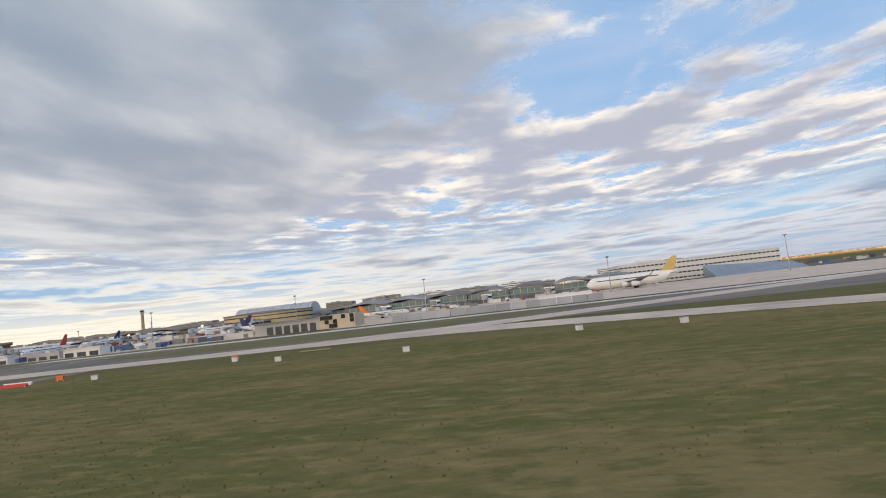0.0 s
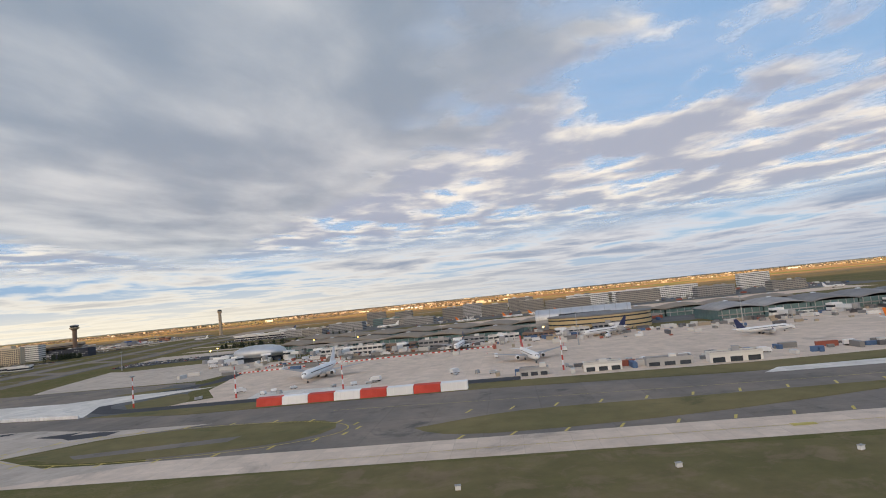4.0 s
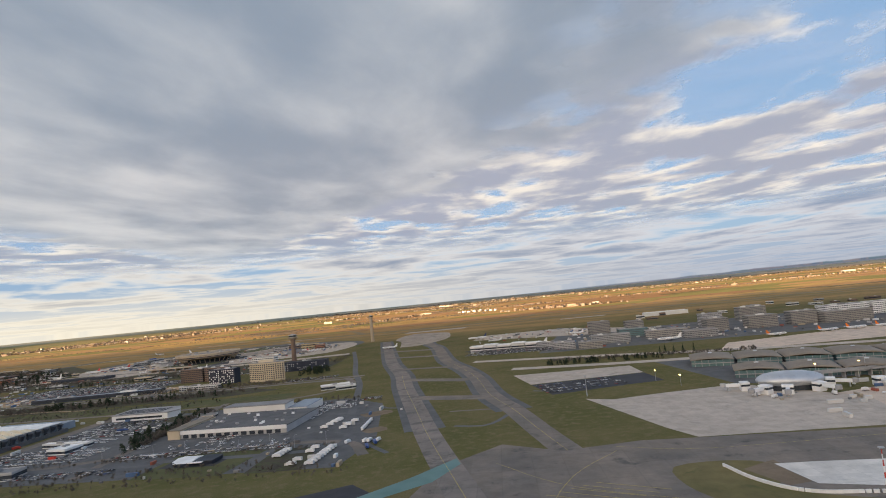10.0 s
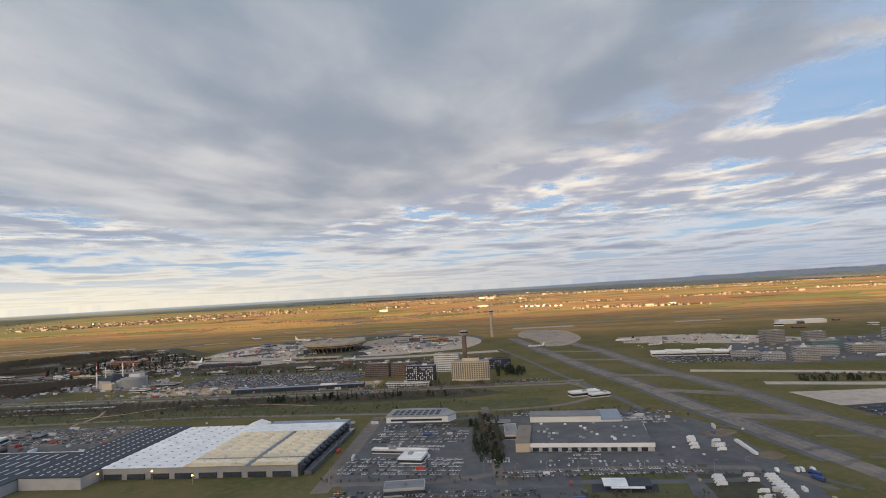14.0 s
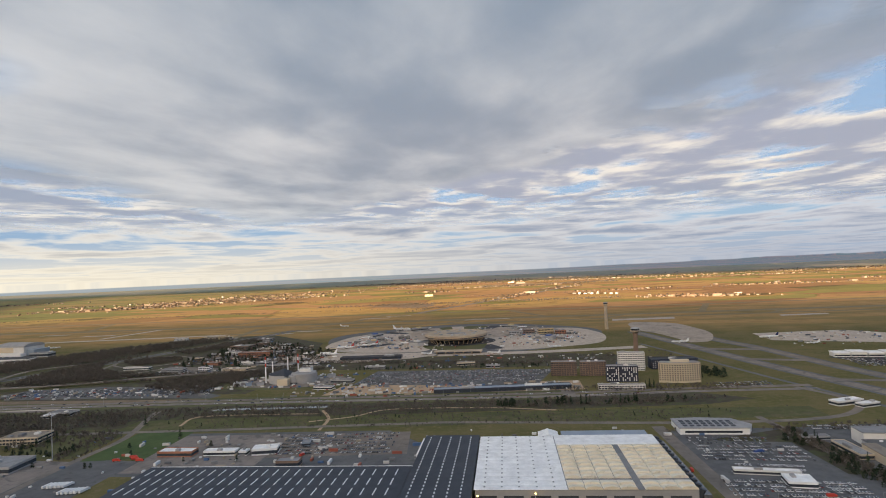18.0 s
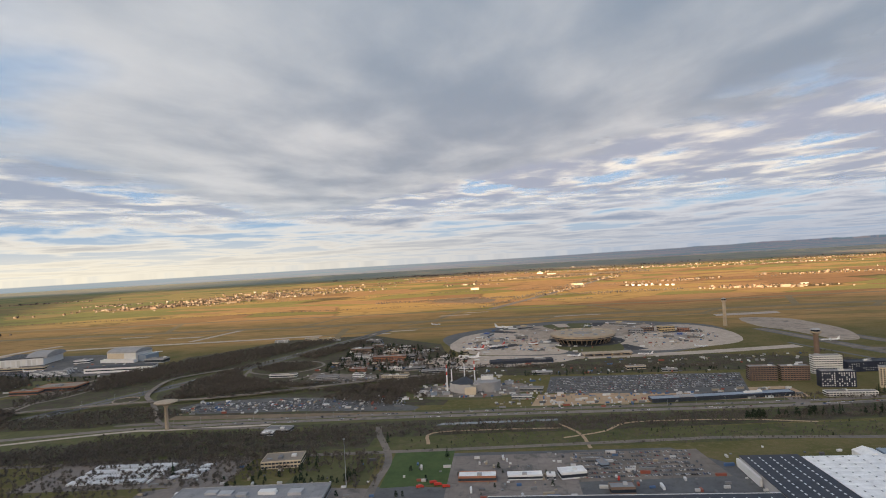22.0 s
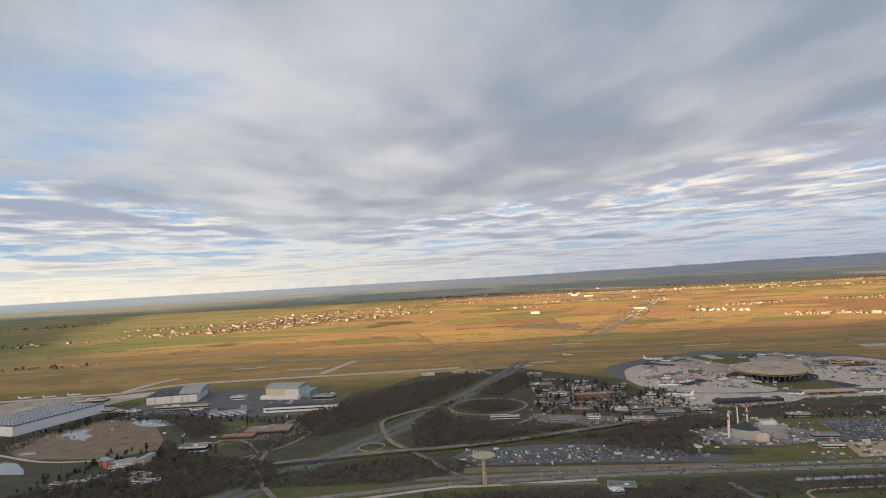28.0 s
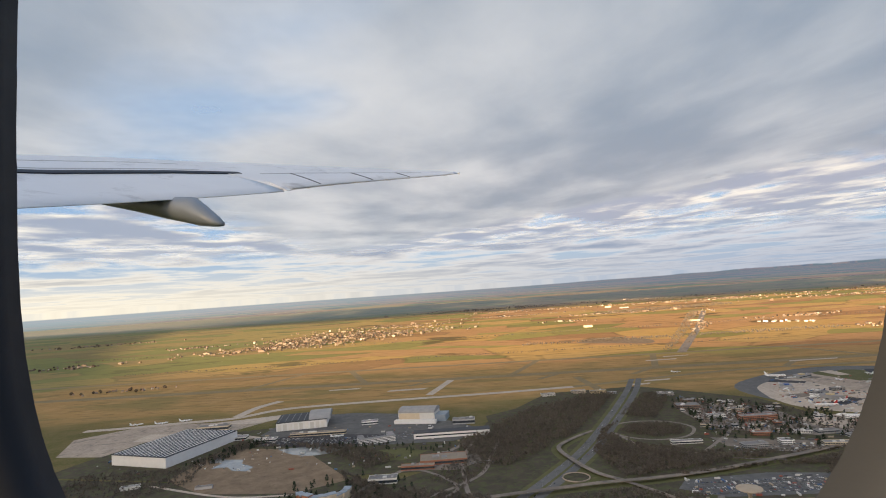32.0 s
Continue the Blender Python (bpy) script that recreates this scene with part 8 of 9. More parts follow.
def sign(x, y, rot, w, h, mat, label, black=0.35):
    t = thing("airfield_sign", label, "sign", x, y, rot, group="airfield signs")
    Shape().box(-w / 2, w / 2, -0.2, 0.2, 0.35, 0.35 + h).done("box", mat, t)
    Shape().box(w / 2 - w * black, w / 2 - 0.1, -0.23, -0.19, 0.45, 0.25 + h).done("dark_panel", "black_paint", t)
    for s in (-1, 1):
        Shape().box(s * w * 0.35 - 0.1, s * w * 0.35 + 0.1, -0.1, 0.1, 0, 0.36).done("leg", "steel_grey", t)


for x, y, w in ((-256, 127, 4.2), (-250, 98, 5.0), (-171, 129, 3.6), (-184, 133, 3.2), (-245, 97, 4.6), (-250, 124, 3.6)):
    sign(x, y, 4, w, 1.1, "yellow_paint", "yellow taxiway sign box on short legs")
for x, y, w in ((-149, 139, 4.4), (-126, 137, 2.6), (-80, 145, 2.0)):
    sign(x, y, 0, w, 1.2, "orange_paint", "orange taxiway sign box on short legs", 0.12)
for x, y, w, m in ((-138, 136, 8, "white_paint"), (-136, 132, 9, "red_paint"), (-158, 82, 8.5, "white_paint"), (-152, 83, 5, "wall_grey")):
    t = thing("marker_board", "low " + {"white_paint": "white", "red_paint": "red", "wall_grey": "grey"}[m] + " closure marker board on the grass", "marker board", x, y, 4)
    Shape().add([(-w / 2, -0.5, 0.05), (w / 2, -0.5, 0.05), (w / 2, 0.5, 0.05), (-w / 2, 0.5, 0.05), (-w / 2, -0.1, 0.9), (w / 2, -0.1, 0.9), (w / 2, 0.1, 0.9), (-w / 2, 0.1, 0.9)], [(3, 2, 1, 0), (4, 5, 6, 7), (0, 1, 5, 4), (1, 2, 6, 5), (2, 3, 7, 6), (3, 0, 4, 7)]).done("board", m, t)
    Shape().box(-w / 2 + 0.3, -w / 2 + 0.6, -0.55, 0.55, 0, 0.1).box(w / 2 - 0.6, w / 2 - 0.3, -0.55, 0.55, 0, 0.1).done("foot", "steel_grey", t)
for x, y in ((-27, 119), (-78, 141), (-110, 130), (-60, 128), (-345, 146), (60, 100), (10, 128), (-300, 150), (-400, 140), (30, 120)):
    t = thing("equipment_box", "small white equipment box on the grass", "box", x, y, prng.uniform(0, 30), group="equipment boxes")
    Shape().box(-0.7, 0.7, -0.5, 0.5, 0.15, 1.2).done("case", "white_paint", t)
    Shape().box(-0.8, 0.8, -0.6, 0.6, 1.2, 1.3).done("lid", "wall_grey", t)
    Shape().box(-0.6, 0.6, -0.4, 0.4, 0, 0.16).done("plinth", "concrete_raw", t)


def lamp(x, y, rot, h=11):
    t = thing("street_lamp", "slim grey street lamp with an arm", "street lamp", x, y, rot, group="street lamps")
    Shape().rod((0, 0, 0), (0, 0, h), 0.14, 0.08).done("pole", "steel_grey", t)
    Shape().rod((0, 0, h), (2.2, 0, h + 0.5), 0.07).done("arm", "steel_grey", t)
    Shape().box(1.7, 3.0, -0.2, 0.2, h + 0.4, h + 0.62).done("lamp_head", "wall_grey", t)
    return t


lp = lamp(-2600, 905, 90)
for k in range(26):
    copy_thing(lp, place(-2560 + k * 46, float(np.interp(-2560 + k * 46, [-2683, -2225, -1940, -1386], [912, 939, 945, 966])), 90))
for k in range(16):
    yy = 1010 + k * 55
    copy_thing(lp, place(float(np.interp(yy, [1000, 1255, 1540, 1870], [-2932, -2787, -2667, -2541])), yy, 0))
for k in range(14):
    copy_thing(lp, place(-1470 + k * 28, 512 + (k % 3) * 6, 0))
for x, y, z in ((-745, 655, 12), (-760, 700, 12), (-610, 640, 14), (-560, 650, 12), (-350, 570, 9), (-1700, 515, 9), (-1648, 520, 9), (-1600, 508, 8), (-430, 560, 8)):
    t = thing("flood_light", "lit amber floodlight on a post", "lamp", x, y, group="floodlights")
    Shape().rod((0, 0, 0), (0, 0, z), 0.2).done("pole", "steel_grey", t)
    Shape().box(-0.7, 0.7, -0.5, 0.5, z, z + 0.8).done("lamp_head", "lamp_glow", t)

# ---------------------------------------------------------------- plants
trng = np.random.default_rng(5)


def tufts(name, verts, mat, label, category):
    """One mesh of loose triangles, three corners each."""
    me = bpy.data.meshes.new(name)
    n = len(verts)
    me.vertices.add(n)
    me.vertices.foreach_set("co", np.asarray(verts, dtype=np.float32).ravel())
    me.loops.add(n)
    me.loops.foreach_set("vertex_index", np.arange(n, dtype=np.int32))
    me.polygons.add(n // 3)
    me.polygons.foreach_set("loop_start", np.arange(0, n, 3, dtype=np.int32))
    me.update(calc_edges=True)
    me.materials.append(MATS[mat])
    ob = new(name, me)
    ob.scale = (SCALE, SCALE, SCALE)
    return tagged(ob, label, category, kind="stuff")


def bare_wood(label, poly, count, hmin=6.0, hmax=12.0, blades=60, name="woodland"):
    """Leafless trees: a trunk and many thin twigs, joined into one mesh."""
    pts = np.array(scatter(poly, int(count * 2.1), prng))
    n = len(pts)
    base = np.column_stack([pts, np.zeros(n)])
    h = trng.uniform(hmin, hmax, n)
    r = h * trng.uniform(0.26, 0.44, n)
    w = 0.022 * h
    zero = np.zeros(n)
    trunk = np.stack([base + np.column_stack([-w, zero, zero]), base + np.column_stack([w, zero, zero]), base + np.column_stack([zero, zero, h * 0.8])], axis=1)
    d = trng.normal(size=(n, blades, 3))
    d /= np.linalg.norm(d, axis=2)[..., None]
    size = np.column_stack([r, r, h * 0.38])[:, None, :]
    c = d * trng.uniform(0.15, 1.0, (n, blades, 1)) * size + base[:, None, :] + np.column_stack([zero, zero, h * 0.6])[:, None, :]
    out = d * np.array([1.0, 1.0, 0.6]) + np.array([0.0, 0.0, 0.5]) + trng.normal(size=(n, blades, 3)) * 0.45
    a = out * 0.13 * h[:, None, None]
    b = trng.normal(size=(n, blades, 3)) * 0.036 * h[:, None, None]
    twigs = np.stack([c + a, c - a * 0.6 + b, c - a * 0.5 - b], axis=2)
    return tufts(name, np.concatenate([trunk.reshape(-1, 3), twigs.reshape(-1, 3)]), "bare_wood", label, "woodland")


def evergreens(label, poly, count, hmin=6.0, hmax=13.0, blades=70):
    """Dark full-crowned trees and tall bushes, joined into one mesh."""
    pts = np.array(scatter(poly, count, prng))
    n = len(pts)
    base = np.column_stack([pts, np.zeros(n)])
    h = trng.uniform(hmin, hmax, n)
    f = trng.uniform(0.03, 1.0, (n, blades))
    ang = trng.uniform(0, 2 * math.pi, (n, blades))
    rad = (np.sqrt(np.clip(1 - f, 0, 1)) * 0.30 + 0.02) * h[:, None] * trng.uniform(0.6, 1.1, (n, blades))
    c = base[:, None, :] + np.stack([rad * np.cos(ang), rad * np.sin(ang), f * h[:, None]], axis=2)
    a = trng.normal(size=(n, blades, 3)) * 0.085 * h[:, None, None]
    b = trng.normal(size=(n, blades, 3)) * 0.085 * h[:, None, None]
    return tufts("evergreens", np.stack([c + a, c - a + b, c - b], axis=2).reshape(-1, 3), "evergreen", label, "trees")


bare_wood("bare brown thicket between meadow and motorway", [(-2700, 800), (-2300, 822), (-1960, 838), (-1450, 868), (-1330, 905), (-1420, 925), (-2000, 900), (-2350, 880), (-2700, 860)], 900, 3, 7)
bare_wood("bare winter woodland round the interchange", [(-2740, 1090), (-2420, 1185), (-2560, 1230), (-2660, 1290), (-2710, 1400), (-2660, 1500), (-2720, 1420), (-2770, 1250)], 520, 7, 13)
bare_wood("bare winter woodland beside the motorway", [(-2960, 1180), (-2860, 1300), (-2780, 1420), (-2720, 1560), (-2640, 1740), (-2600, 1850), (-2700, 1850), (-2860, 1700), (-3000, 1500), (-3060, 1330)], 900, 7, 13)
bare_wood("bare thicket inside the loop ramp", [(-2680, 1405), (-2610, 1345), (-2545, 1365), (-2520, 1420), (-2550, 1470), (-2640, 1475)], 260, 4, 9)
bare_wood("bare wood east of the motorway", [(-2640, 1560), (-2520, 1830), (-2440, 1830), (-2480, 1700), (-2560, 1520)], 260, 6, 11)
bare_wood("bare brown scrub below the slip road wall", [(-3020, 690), (-2690, 755), (-2446, 772), (-2240, 785), (-2240, 850), (-2430, 870), (-2600, 858), (-2730, 818), (-3020, 735)], 800, 3, 7)
bare_wood("bare brown thicket beside the water tower", [(-3000, 900), (-2760, 912), (-2640, 950), (-2640, 1000), (-2760, 1040), (-2990, 965)], 420, 4, 8)
bare_wood("bare dark woodland by the houses", [(-3300, 1190), (-3180, 1080), (-2990, 1020), (-2960, 930), (-3140, 820), (-3400, 860), (-3240, 1040)], 900, 7, 13)
bare_wood("bare wood along the lorry park", [(-2640, 1100), (-2480, 1130), (-2250, 1110), (-2180, 1030), (-2240, 1200), (-2420, 1140), (-2640, 1085)], 320, 5, 10)
bare_wood("bare wood below the power plant", [(-2400, 1070), (-2240, 1000), (-2235, 1140), (-2110, 1178), (-2060, 1240), (-2250, 1200), (-2360, 1120)], 420, 5, 10)
bare_wood("scrub round the water tower meadow", [(-2960, 760), (-2700, 790), (-2480, 800), (-2300, 780), (-2300, 740), (-2700, 720), (-2950, 700)], 600, 4, 9)
bare_wood("scrub south of the meadow road", [(-2700, 560), (-2450, 640), (-2230, 700), (-2220, 750), (-2600, 730), (-2800, 700)], 420, 4, 9)
bare_wood("dark hedges before the round terminal", [(-2250, 1240), (-2080, 1310), (-2000, 1290), (-1600, 1230), (-1560, 1260), (-2000, 1330), (-2120, 1350)], 420, 3, 6)
bare_wood("low bushes between the towers and terminal", [(-1560, 1260), (-1300, 1240), (-1300, 1380), (-1560, 1360), (-1800, 1380), (-1800, 1340)], 300, 2, 5)
bare_wood("bare trees among the offices", [(-2480, 1340), (-2480, 1700), (-2300, 1660), (-2130, 1480), (-2130, 1330)], 320, 5, 10)
bare_wood("bare trees round the works and pools", [(-3500, 1440), (-3340, 1310), (-3250, 1200), (-3190, 1280), (-3320, 1390)], 260, 5, 10)
bare_wood("bare scrub by the vast warehouse", [(-3700, 1240), (-3640, 1280), (-3580, 1460), (-3640, 1480)], 200, 4, 9)
bare_wood("bushes in the depot strip", [(-1345, 740), (-1325, 735), (-1310, 560), (-1330, 560)], 120, 3, 8)
bare_wood("bushes beside the hotels", [(-1640, 990), (-1560, 960), (-1300, 960), (-1250, 1000), (-1300, 1010), (-1600, 1000)], 160, 3, 6)
bare_wood("bare brown scrub between works and motorway", [(-3040, 1060), (-2985, 1200), (-2900, 1330), (-2960, 1490), (-3060, 1420), (-3040, 1290), (-3110, 1130)], 380, 4, 9)
bare_wood("dark trees in the far cutting", [(-2140, 2720), (-1690, 3800), (-1100, 5300), (-1180, 5300), (-1760, 3800), (-2190, 2720)], 300, 7, 12)
bare_wood("dark trees round the quarry hollow", [(-2480, 3350), (-2380, 3450), (-2180, 3440), (-2200, 3390), (-2380, 3390)], 160, 7, 12)
bare_wood("scattered bushes on the roadside meadow", [(-2700, 735), (-1400, 790), (-1260, 850), (-1450, 852), (-2050, 838), (-2700, 800)], 90, 1.5, 4)
bare_wood("street trees round the depot yards", [(-1480, 745), (-1150, 765), (-1085, 705), (-1150, 735), (-1475, 725)], 60, 3, 7)
bare_wood("trees round the trailer park and works", [(-2660, 745), (-2200, 760), (-2195, 640), (-2230, 640), (-2240, 735), (-2660, 725)], 110, 4, 9)
bare_wood("bushes round the hangars", [(-3640, 1420), (-3250, 1380), (-3230, 1400), (-3620, 1445)], 90, 3, 7)
bare_wood("trees along the office car parks", [(-2480, 1190), (-2230, 1190), (-2100, 1290), (-2110, 1310), (-2250, 1215), (-2480, 1210)], 110, 4, 9)
bare_wood("far copses in the sunlit fields", [(-2800, 3300), (-1000, 3300), (-1000, 3420), (-2800, 3400)], 260, 8, 14)
bare_wood("far wood on the rise", [(-1900, 5600), (-500, 5900), (-500, 6300), (-1900, 6000)], 420, 10, 18)
bare_wood("far hedges in the fields", [(-6000, 3900), (3000, 4200), (3000, 4260), (-6000, 3950)], 420, 7, 13)
bare_wood("far hedges in the fields", [(-5000, 3000), (-1500, 3020), (-1500, 3060), (-5000, 3040)], 240, 5, 10)
bare_wood("bushes on the far apron edge", [(-860, 960), (-560, 900), (-560, 880), (-860, 930)], 120, 3, 7)


evergreens("dark evergreens among the offices", [(-2490, 1330), (-2490, 1720), (-2330, 1700), (-2130, 1500), (-2130, 1330), (-2300, 1220)], 150, 6, 14)
bare_wood("bare trees below the vast warehouse", [(-3900, 1250), (-3640, 1262), (-3610, 1160), (-3700, 1060), (-3950, 1080)], 330, 5, 10)
evergreens("dark trees beside the vast warehouse", [(-3700, 1290), (-3630, 1300), (-3560, 1480), (-3600, 1490)], 60, 6, 12)
evergreens("dark hedge trees in the depot strip", [(-1358, 720), (-1332, 715), (-1308, 500), (-1336, 560)], 34, 5, 11)
evergreens("dark trees beside the low hotel", [(-1330, 1060), (-1275, 1080), (-1290, 1140), (-1330, 1130)], 26, 7, 13)
evergreens("dark trees between the taxiway bridges", [(-880, 930), (-700, 905), (-690, 885), (-870, 905)], 40, 4, 9)
evergreens("dark hedge along the meadow", [(-1700, 872), (-1400, 888), (-1400, 896), (-1700, 884)], 26, 5, 12)
evergreens("dark trees round the works houses", [(-3420, 1060), (-3380, 1130), (-3260, 1180), (-3120, 1120), (-3120, 940), (-3400, 900)], 90, 6, 12)
evergreens("dark trees round the hangar offices", [(-3560, 1400), (-3300, 1370), (-3060, 1300), (-3040, 1340), (-3300, 1420)], 60, 5, 10)
evergreens("dark bushes in the works yards", [(-2470, 700), (-1980, 700), (-1980, 620), (-2470, 610)], 40, 3, 7)
evergreens("green bushes on the heath", [(-2700, 740), (-1400, 800), (-1300, 860), (-1500, 860), (-2050, 840), (-2700, 800)], 60, 1.5, 4)
evergreens("dark bushes between the car parks", [(-2000, 1200), (-1560, 1190), (-1560, 1240), (-2000, 1240)], 60, 3, 7)
evergreens("dark garden trees by the trailer park", [(-2390, 640), (-2220, 660), (-2215, 755), (-2390, 740)], 30, 5, 10)
bare_wood("bare scrub between the yards and the road", [(-1480, 425), (-1060, 420), (-1060, 440), (-1160, 470), (-1300, 470), (-1480, 455)], 130, 2, 5)
bare_wood("bare hedges about the depot yards", [(-1480, 500), (-1090, 500), (-1090, 512), (-1480, 512)], 60, 2, 5)
bare_wood("bare heath south of the motorway", [(-2122, 857), (-2003, 861), (-1783, 840), (-1400, 850), (-1400, 790), (-1794, 770), (-2116, 775)], 420, 1.5, 4)


def conifer(x, y, h):
    t = thing("conifer", "dark green spruce with drooping tiers", "tree", x, y, prng.uniform(0, 360), group="conifers")
    Shape().rod((0, 0, 0), (0, 0, h * 0.9), 0.02 * h, 0.004 * h).done("trunk", "bark", t)
    vs, fs = [], []
    for k in range(150):
        f = trng.uniform(0.06, 1.0)
        a = trng.uniform(0, 2 * math.pi)
        rr = (1 - f) * 0.24 * h * trng.uniform(0.75, 1.15) + 0.02 * h
        z = f * h
        o = len(vs)
        w = 0.05 * h * (1.15 - f)
        c, s = math.cos(a), math.sin(a)
        vs += [(0, 0, z + 0.05 * h), (rr * c - w * s, rr * s + w * c, z - 0.03 * h), (rr * c + w * s, rr * s - w * c, z - 0.035 * h)]
        fs.append((o, o + 1, o + 2))
    link("crown", vs, fs, "conifer", t)
    return t


protos = [conifer(-1640, 878, 15), conifer(-1575, 884, 13), conifer(-2118, 738, 14)]
for x, y, f in ((-1560, 886, 1.0), (-1552, 884, 1.2), (-1546, 888, 0.9), (-1500, 890, 1.0), (-1488, 893, 1.1), (-1480, 890, 1.2), (-1475, 894, 0.9), (-1320, 700, 0.9), (-1322, 690, 0.8), (-1316, 610, 0.9), (-1440, 985, 1.0), (-1432, 992, 1.2), (-1426, 988, 1.0),
                (-1290, 1060, 1.2), (-1282, 1066, 1.1), (-1296, 1072, 1.0), (-2380, 1440, 1.0), (-2370, 1450, 1.2), (-2430, 1460, 1.1), (-2300, 1460, 1.0), (-2292, 1452, 1.3), (-2345, 1500, 1.1), (-2440, 1560, 1.0), (-2430, 1640, 1.0), (-2420, 1648, 1.2), (-2230, 1440, 1.1), (-2410, 1380, 0.9),
                (-2170, 1450, 1.2), (-2310, 1250, 1.0), (-2500, 1250, 0.9), (-690, 932, 0.9), (-680, 938, 1.0), (-668, 934, 1.1), (-655, 930, 0.9), (-640, 925, 1.0), (-3250, 1170, 1.0), (-3300, 1120, 1.0), (-3170, 1310, 0.9), (-2300, 720, 0.9), (-2290, 725, 1.0), (-2470, 690, 1.2), (-2210, 800, 1.0)):
    c = copy_thing(prng.choice(protos), place(x, y, prng.uniform(0, 360)))
    c.scale = (SCALE * f, SCALE * f, SCALE * f * prng.uniform(0.9, 1.15))

# rough grass beside the runway
tv, tf = [], []
for k in range(24000):
    x, y = prng.uniform(-420, 160), 34 + 130 * prng.random() ** 1.3
    if -262 < x < -172 or (y > 150):
        continue
    h, w, a = prng.uniform(0.05, 0.14), prng.uniform(0.05, 0.16), prng.uniform(0, 3.1)
    o = len(tv)
    c, s = math.cos(a) * w, math.sin(a) * w
    tv += [(x - c, y - s, 0.0), (x + c, y + s, 0.0), (x + c * 0.5 + prng.uniform(-0.03, 0.03), y + s * 0.5, h), (x - c * 0.6, y - s * 0.6, h * prng.uniform(0.6, 1.0))]
    tf.append((o, o + 1, o + 2, o + 3))
tagged(link("grass_tufts", tv, tf, "grass_tuft"), "short rough winter grass tufts", "grass", kind="stuff")

# ---------------------------------------------------------------- stored goods, sheds and bushes in the yards
yrng = random.Random(77)


def yard(label, poly, n, lane=14.0, rot=0.0):
    """Containers, pallets and vans standing about a yard."""
    s = Shape()
    for x, y in scatter(poly, n, yrng):
        y = round(y / lane) * lane + yrng.uniform(-2.0, 2.0)
        k = yrng.random()
        if k < 0.45:
            w, d, h = yrng.uniform(5, 7), yrng.uniform(2.2, 2.6), yrng.uniform(2.0, 2.9)
        elif k < 0.8:
            w, d, h = yrng.uniform(1.5, 3.5), yrng.uniform(1.5, 3), yrng.uniform(0.8, 2)
        else:
            w, d, h = yrng.uniform(9, 13), 2.5, yrng.uniform(2.8, 3.6)
        s.turned_box(x, y, w, d, 0.02, h, radians(rot + yrng.choice((0, 0, 90)) + yrng.uniform(-6, 6)))
    t = thing("stored_goods", label, "goods", 0, 0, z=0.05, kind="stuff")
    s.done("boxes_and_containers", "goods_mix", t)


yard("containers and vans about the depot yard", [(-1490, 440), (-1060, 430), (-1050, 720), (-1480, 730)], 70, 12)
yard("pallets and trailers behind the works", [(-2480, 470), (-1960, 470), (-1960, 740), (-2480, 720)], 150, 14, 8)
yard("crates and vans round the hangars", [(-3950, 1250), (-3050, 1200), (-3020, 1560), (-3900, 1640)], 170, 15, 8)
yard("vans and stores before the round terminal", [(-2520, 1210), (-1350, 1200), (-1350, 1360), (-2500, 1470)], 220, 13)
yard("ground equipment about the round apron", [(-2190, 1640), (-2100, 1500), (-1900, 1480), (-1700, 1480), (-1480, 1600), (-1430, 1800), (-1560, 2000), (-1800, 2050), (-2080, 1960)], 170, 11)
yard("vans and plant on the round apron", [(-2170, 1600), (-1930, 1500), (-1930, 1720), (-2130, 1800)], 190, 8)
yard("vans and plant on the eastern lobe", [(-1680, 1500), (-1440, 1580), (-1420, 1780), (-1600, 1860), (-1700, 1700)], 190, 8)
yard("vans and stores in the office estate", [(-2490, 1380), (-2250, 1330), (-2240, 1600), (-2440, 1780)], 260, 7)
yard("vans and stores about the plant yard", [(-2230, 1040), (-1990, 1050), (-1960, 1190), (-2230, 1150)], 170, 7)
yard("building stores on the levelled ground", [(-1990, 965), (-1545, 985), (-1545, 1050), (-1980, 1045)], 150, 8)
yard("stores and vans along the near estate", [(-2090, 600), (-1500, 600), (-1500, 750), (-2080, 740)], 150, 10)
yard("stores round the heating plant", [(-2060, 960), (-1800, 960), (-1800, 1060), (-2080, 1080)], 80, 10)
yard("ground equipment about the stands", [(-700, 470), (0, 470), (100, 540), (-700, 620)], 170, 9)
yard("carts and stairs before the terminal piers", [(-580, 530), (120, 530), (120, 556), (-580, 560)], 260, 5)
yard("stores and vans along the apron edge", [(-400, 318), (-150, 318), (-150, 345), (-400, 345)], 60, 6)
yard("vehicles on the terminal forecourts", [(-620, 640), (400, 640), (400, 840), (-600, 830)], 420, 8)
yard("vehicles in the office town", [(-820, 1100), (280, 1100), (280, 1470), (-780, 1400)], 520, 9)
yard("ground equipment about the far stands", [(-1000, 1400), (-600, 1400), (-700, 1640), (-1000, 1630)], 120, 10)
yard("vehicles in the interchange park", [(-2660, 985), (-2230, 985), (-2220, 1075), (-2640, 1075)], 160, 12)

# ---------------------------------------------------------------- the airliner that carries the camera, where it stands at the end of the climb
tE, xE, yE, zE, aE, bE, cE = PATH[-1]
SEAT = pose(xE * SCALE, yE * SCALE, zE * SCALE, aE, bE, cE)


def ride(name, label, category):
    ob = new(name)
    ob.matrix_world = SEAT @ Matrix.Scale(SCALE, 4)
    return tagged(ob, label, category)


def ray(u, v, d):
    """A place seen from the seat: across, down, and how far out."""
    return Vector((u * d, -v * d, -d))


UPW = Vector((0.0, 0.995, 0.06))
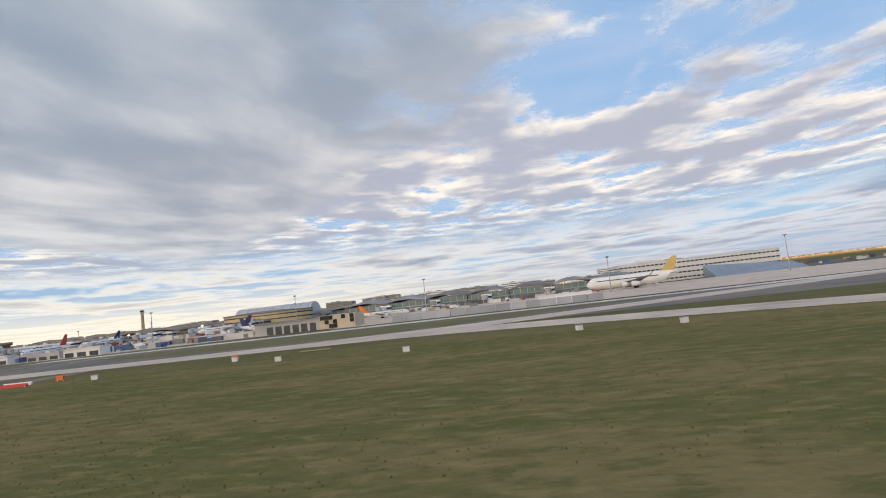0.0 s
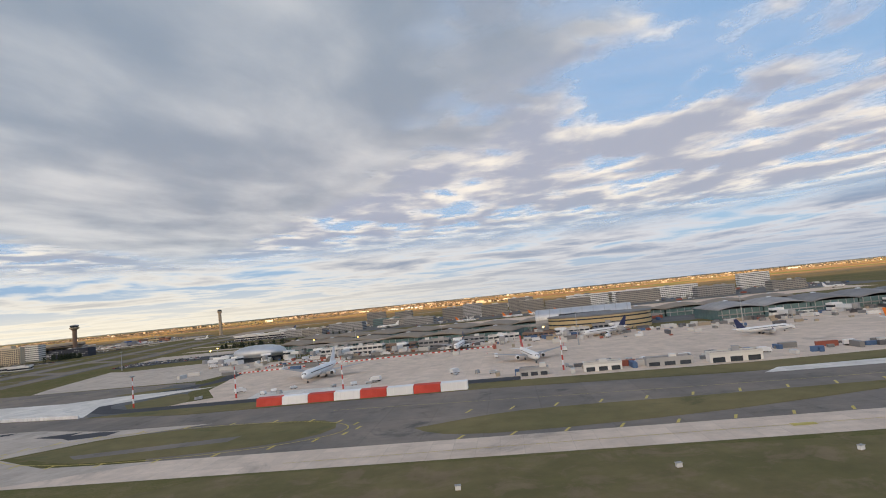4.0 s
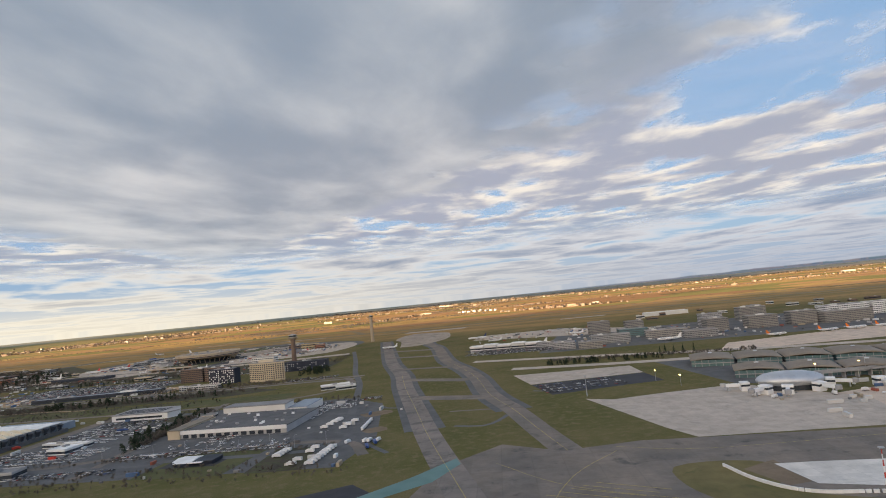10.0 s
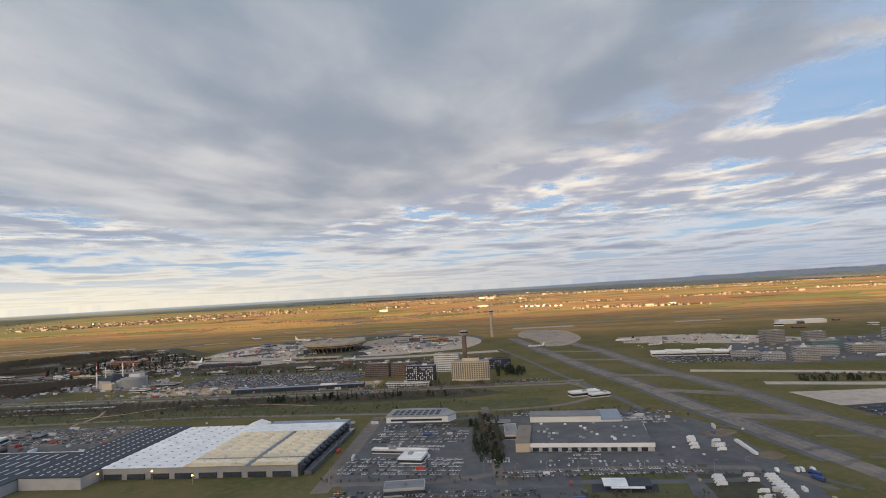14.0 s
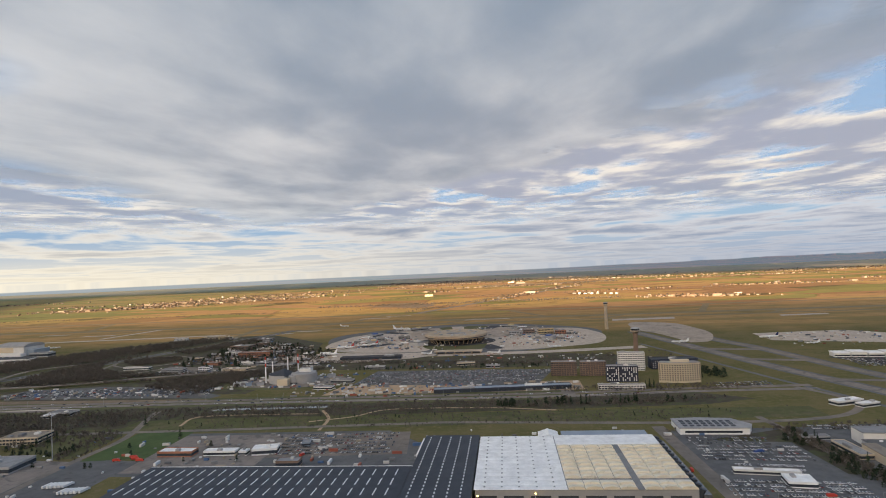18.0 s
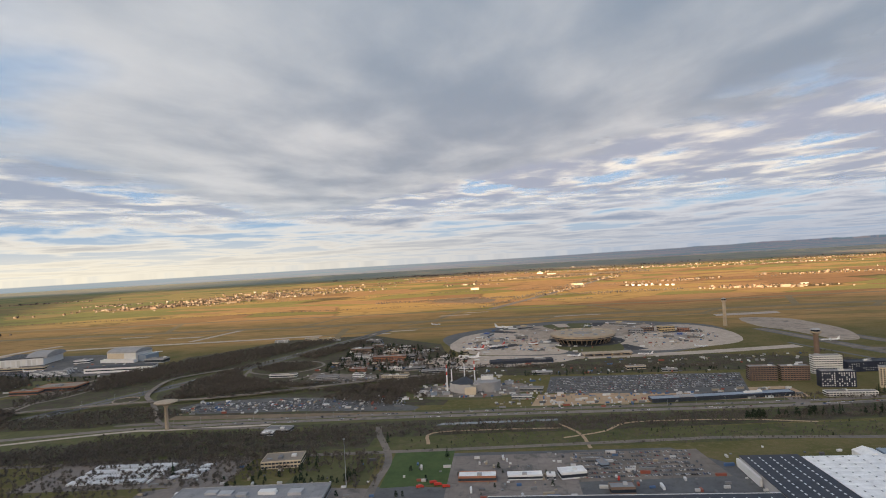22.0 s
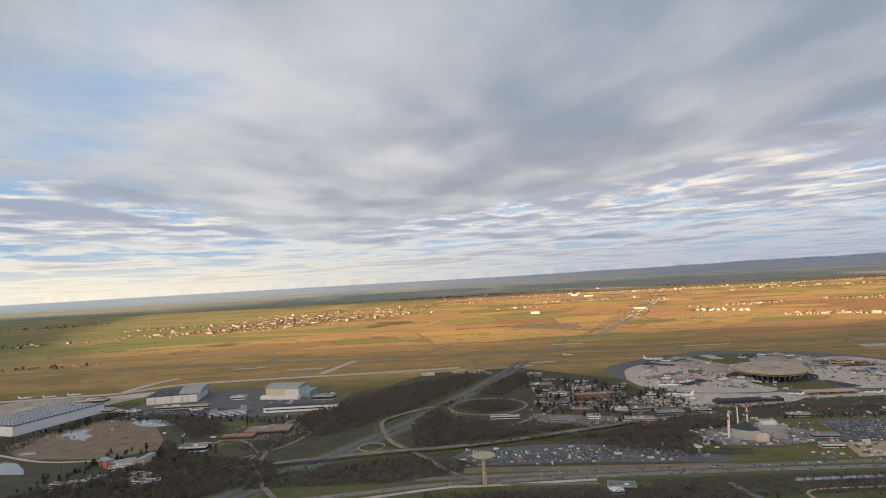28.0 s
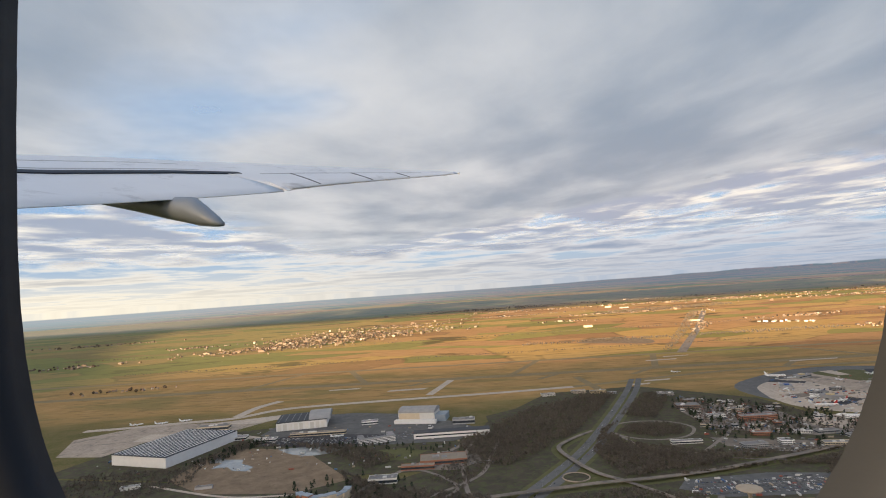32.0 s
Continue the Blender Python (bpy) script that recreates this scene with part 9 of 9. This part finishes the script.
# inboard to tip: trailing edge, leading edge (across, down, out)
SPAN = [((-0.86, -0.066, 11.2), (-1.25, -0.170, 16.2)), ((-0.762, -0.074, 12.0), (-1.06, -0.168, 17.0)), ((-0.58, -0.083, 14.2), (-0.85, -0.160, 19.0)),
        ((-0.383, -0.095, 17.0), (-0.62, -0.155, 22.0)), ((-0.28, -0.103, 19.3), (-0.48, -0.150, 23.6)), ((-0.184, -0.114, 21.6), (-0.35, -0.146, 25.0)),
        ((-0.084, -0.123, 24.5), (-0.19, -0.141, 26.8)), ((0.0, -0.130, 26.9), (-0.045, -0.137, 27.9)), ((0.026, -0.1335, 28.0), (0.016, -0.1355, 28.3))]


def section(k, f0, f1, n=9, drop=0.0):
    """Aerofoil slice between two chord fractions, counted from the trailing edge."""
    i = min(int(k), len(SPAN) - 2)
    t = k - i
    tr = ray(*SPAN[i][0]).lerp(ray(*SPAN[i + 1][0]), t)
    le = ray(*SPAN[i][1]).lerp(ray(*SPAN[i + 1][1]), t)
    c = (le - tr).length
    fs = [f0 + (f1 - f0) * j / (n - 1) for j in range(n)]

    def h(f, a):
        f = max(f, 0.0)
        return a * c * (math.sqrt(max(1 - f, 0.0)) * f ** 0.75) * 1.6 + 0.012

    top = [tr.lerp(le, f) + UPW * (h(f, 0.060) - drop) for f in fs]
    low = [tr.lerp(le, f) - UPW * (h(f, 0.035) + drop) for f in reversed(fs)]
    return top + low


wing = ride("airliner", "grey airliner wing beyond a rounded cabin window", "airliner")
ks = [j / 4 for j in range(0, 33)]
Shape().tube([section(k, 0.36 if k < 4.0 else 0.02, 1.0) for k in ks]).done("wing_box", "wing_grey", wing, smooth=True)
Shape().tube([section(k, 0.0, 0.335, 6, 0.03) for k in ks if k <= 4.05]).done("flap", "wing_grey", wing, "pale grey trailing flap with brown streaks", smooth=True)
Shape().tube([section(k, 0.325, 0.372, 3, -0.006) for k in ks if k <= 4.0]).done("flap_gap", "seal_black", wing, "dark gap ahead of the flap")
Shape().tube([section(k, -0.012, 0.16, 5, -0.01) for k in (4.02, 4.06, 4.10)]).done("flap_end", "wing_grey", wing)
for k0 in (4.7, 5.6, 6.3):
    Shape().tube([section(k, 0.03, 0.30, 4, -0.012) for k in (k0, k0 + 0.02)]).done("panel_joint", "seal_black", wing)
for f in (0.40, 0.58):
    Shape().tube([section(k, f, f + 0.012, 2, -0.006) for k in ks if 1.0 <= k <= 3.6]).done("panel_joint", "steel_grey", wing)
Shape().tube([section(k, 0.30, 0.315, 2, -0.008) for k in ks if 4.2 <= k <= 6.8]).done("panel_joint", "steel_grey", wing)
for k0 in (4.35, 4.8, 5.3, 5.8, 6.2, 6.6, 7.0, 7.4):
    a = section(k0, 0.0, 0.1, 2)[0]
    Shape().rod(a, a + Vector((0.20, -0.03, 0.10)), 0.012, 0.006, 5).done("static_wick", "steel_grey", wing)
tipc = ray(0.028, -0.1335, 28.0)
s = Shape()
s.lathe([(0.001, -0.06), (0.05, -0.03), (0.06, 0.0), (0.05, 0.03), (0.001, 0.06)], 8)
s.v = [tuple(Vector(p) + tipc) for p in s.v]
s.done("tip_light", "white_paint", wing, "small white wingtip light", smooth=True)
# canoe fairing under the flap: across, upper edge, lower edge, out, half width
rings = []
for u, v0, v1, d, w in ((-0.60, -0.092, -0.078, 16.6, 0.10), (-0.54, -0.092, -0.066, 16.2, 0.30), (-0.48, -0.092, -0.052, 15.9, 0.40), (-0.44, -0.092, -0.044, 15.6, 0.40),
                        (-0.425, -0.080, -0.040, 15.4, 0.34), (-0.40, -0.058, -0.039, 15.2, 0.24), (-0.39, -0.049, -0.040, 15.1, 0.12)):
    c, r = ray(u, (v0 + v1) / 2, d), (v1 - v0) / 2 * d
    rings.append([c + Vector((0.35 * w * math.cos(a), r * math.sin(a), -0.9 * w * math.cos(a))) for a in np.linspace(0, 2 * math.pi, 14, endpoint=False)])
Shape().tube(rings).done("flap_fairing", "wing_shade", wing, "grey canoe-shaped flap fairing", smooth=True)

pane = wing


def loop(k, z, n=72):
    out = []
    for i in range(n):
        a = 2 * math.pi * i / n
        c, q = math.cos(a), math.sin(a)
        out.append((0.010 + (0.290 + k) * math.copysign(abs(c) ** 0.62, c), 0.08 + (0.347 + k) * math.copysign(abs(q) ** 0.62, q), z))
    return out


def hoop(prof):
    s = Shape()
    n = 72
    s.v = [p for k, z in prof for p in loop(k, z)]
    m = len(prof)
    s.f = [(j * n + i, j * n + (i + 1) % n, ((j + 1) % m) * n + (i + 1) % n, ((j + 1) % m) * n + i) for j in range(m) for i in range(n)]
    return s


hoop([(0.0, -0.350), (0.004, -0.340), (0.026, -0.336), (0.030, -0.352), (0.030, -0.372), (0.0, -0.372)]).done("window_seal", "seal_black", pane, "black rubber seal", smooth=True)
# the moulded reveal leans in front of the seal on the aft side
rings = []
for wide, high, z, dx in ((0.314, 0.371, -0.342, 0.0), (0.345, 0.290, -0.290, -0.123), (0.40, 0.36, -0.276, -0.123), (0.62, 0.60, -0.262, -0.123), (0.62, 0.60, -0.39, 0.0), (0.321, 0.378, -0.385, 0.0)):
    rings.append([(0.010 + dx + wide * math.copysign(abs(math.cos(a)) ** 0.62, math.cos(a)), 0.08 + high * math.copysign(abs(math.sin(a)) ** 0.62, math.sin(a)), z) for a in np.linspace(0, 2 * math.pi, 72, endpoint=False)])
s = Shape()
s.v = [p for ring in rings for p in ring]
s.f = [(j * 72 + i, j * 72 + (i + 1) % 72, ((j + 1) % 6) * 72 + (i + 1) % 72, ((j + 1) % 6) * 72 + i) for j in range(6) for i in range(72)]
s.done("window_reveal", "cabin_lining", pane, "grey-beige moulded reveal", smooth=True)
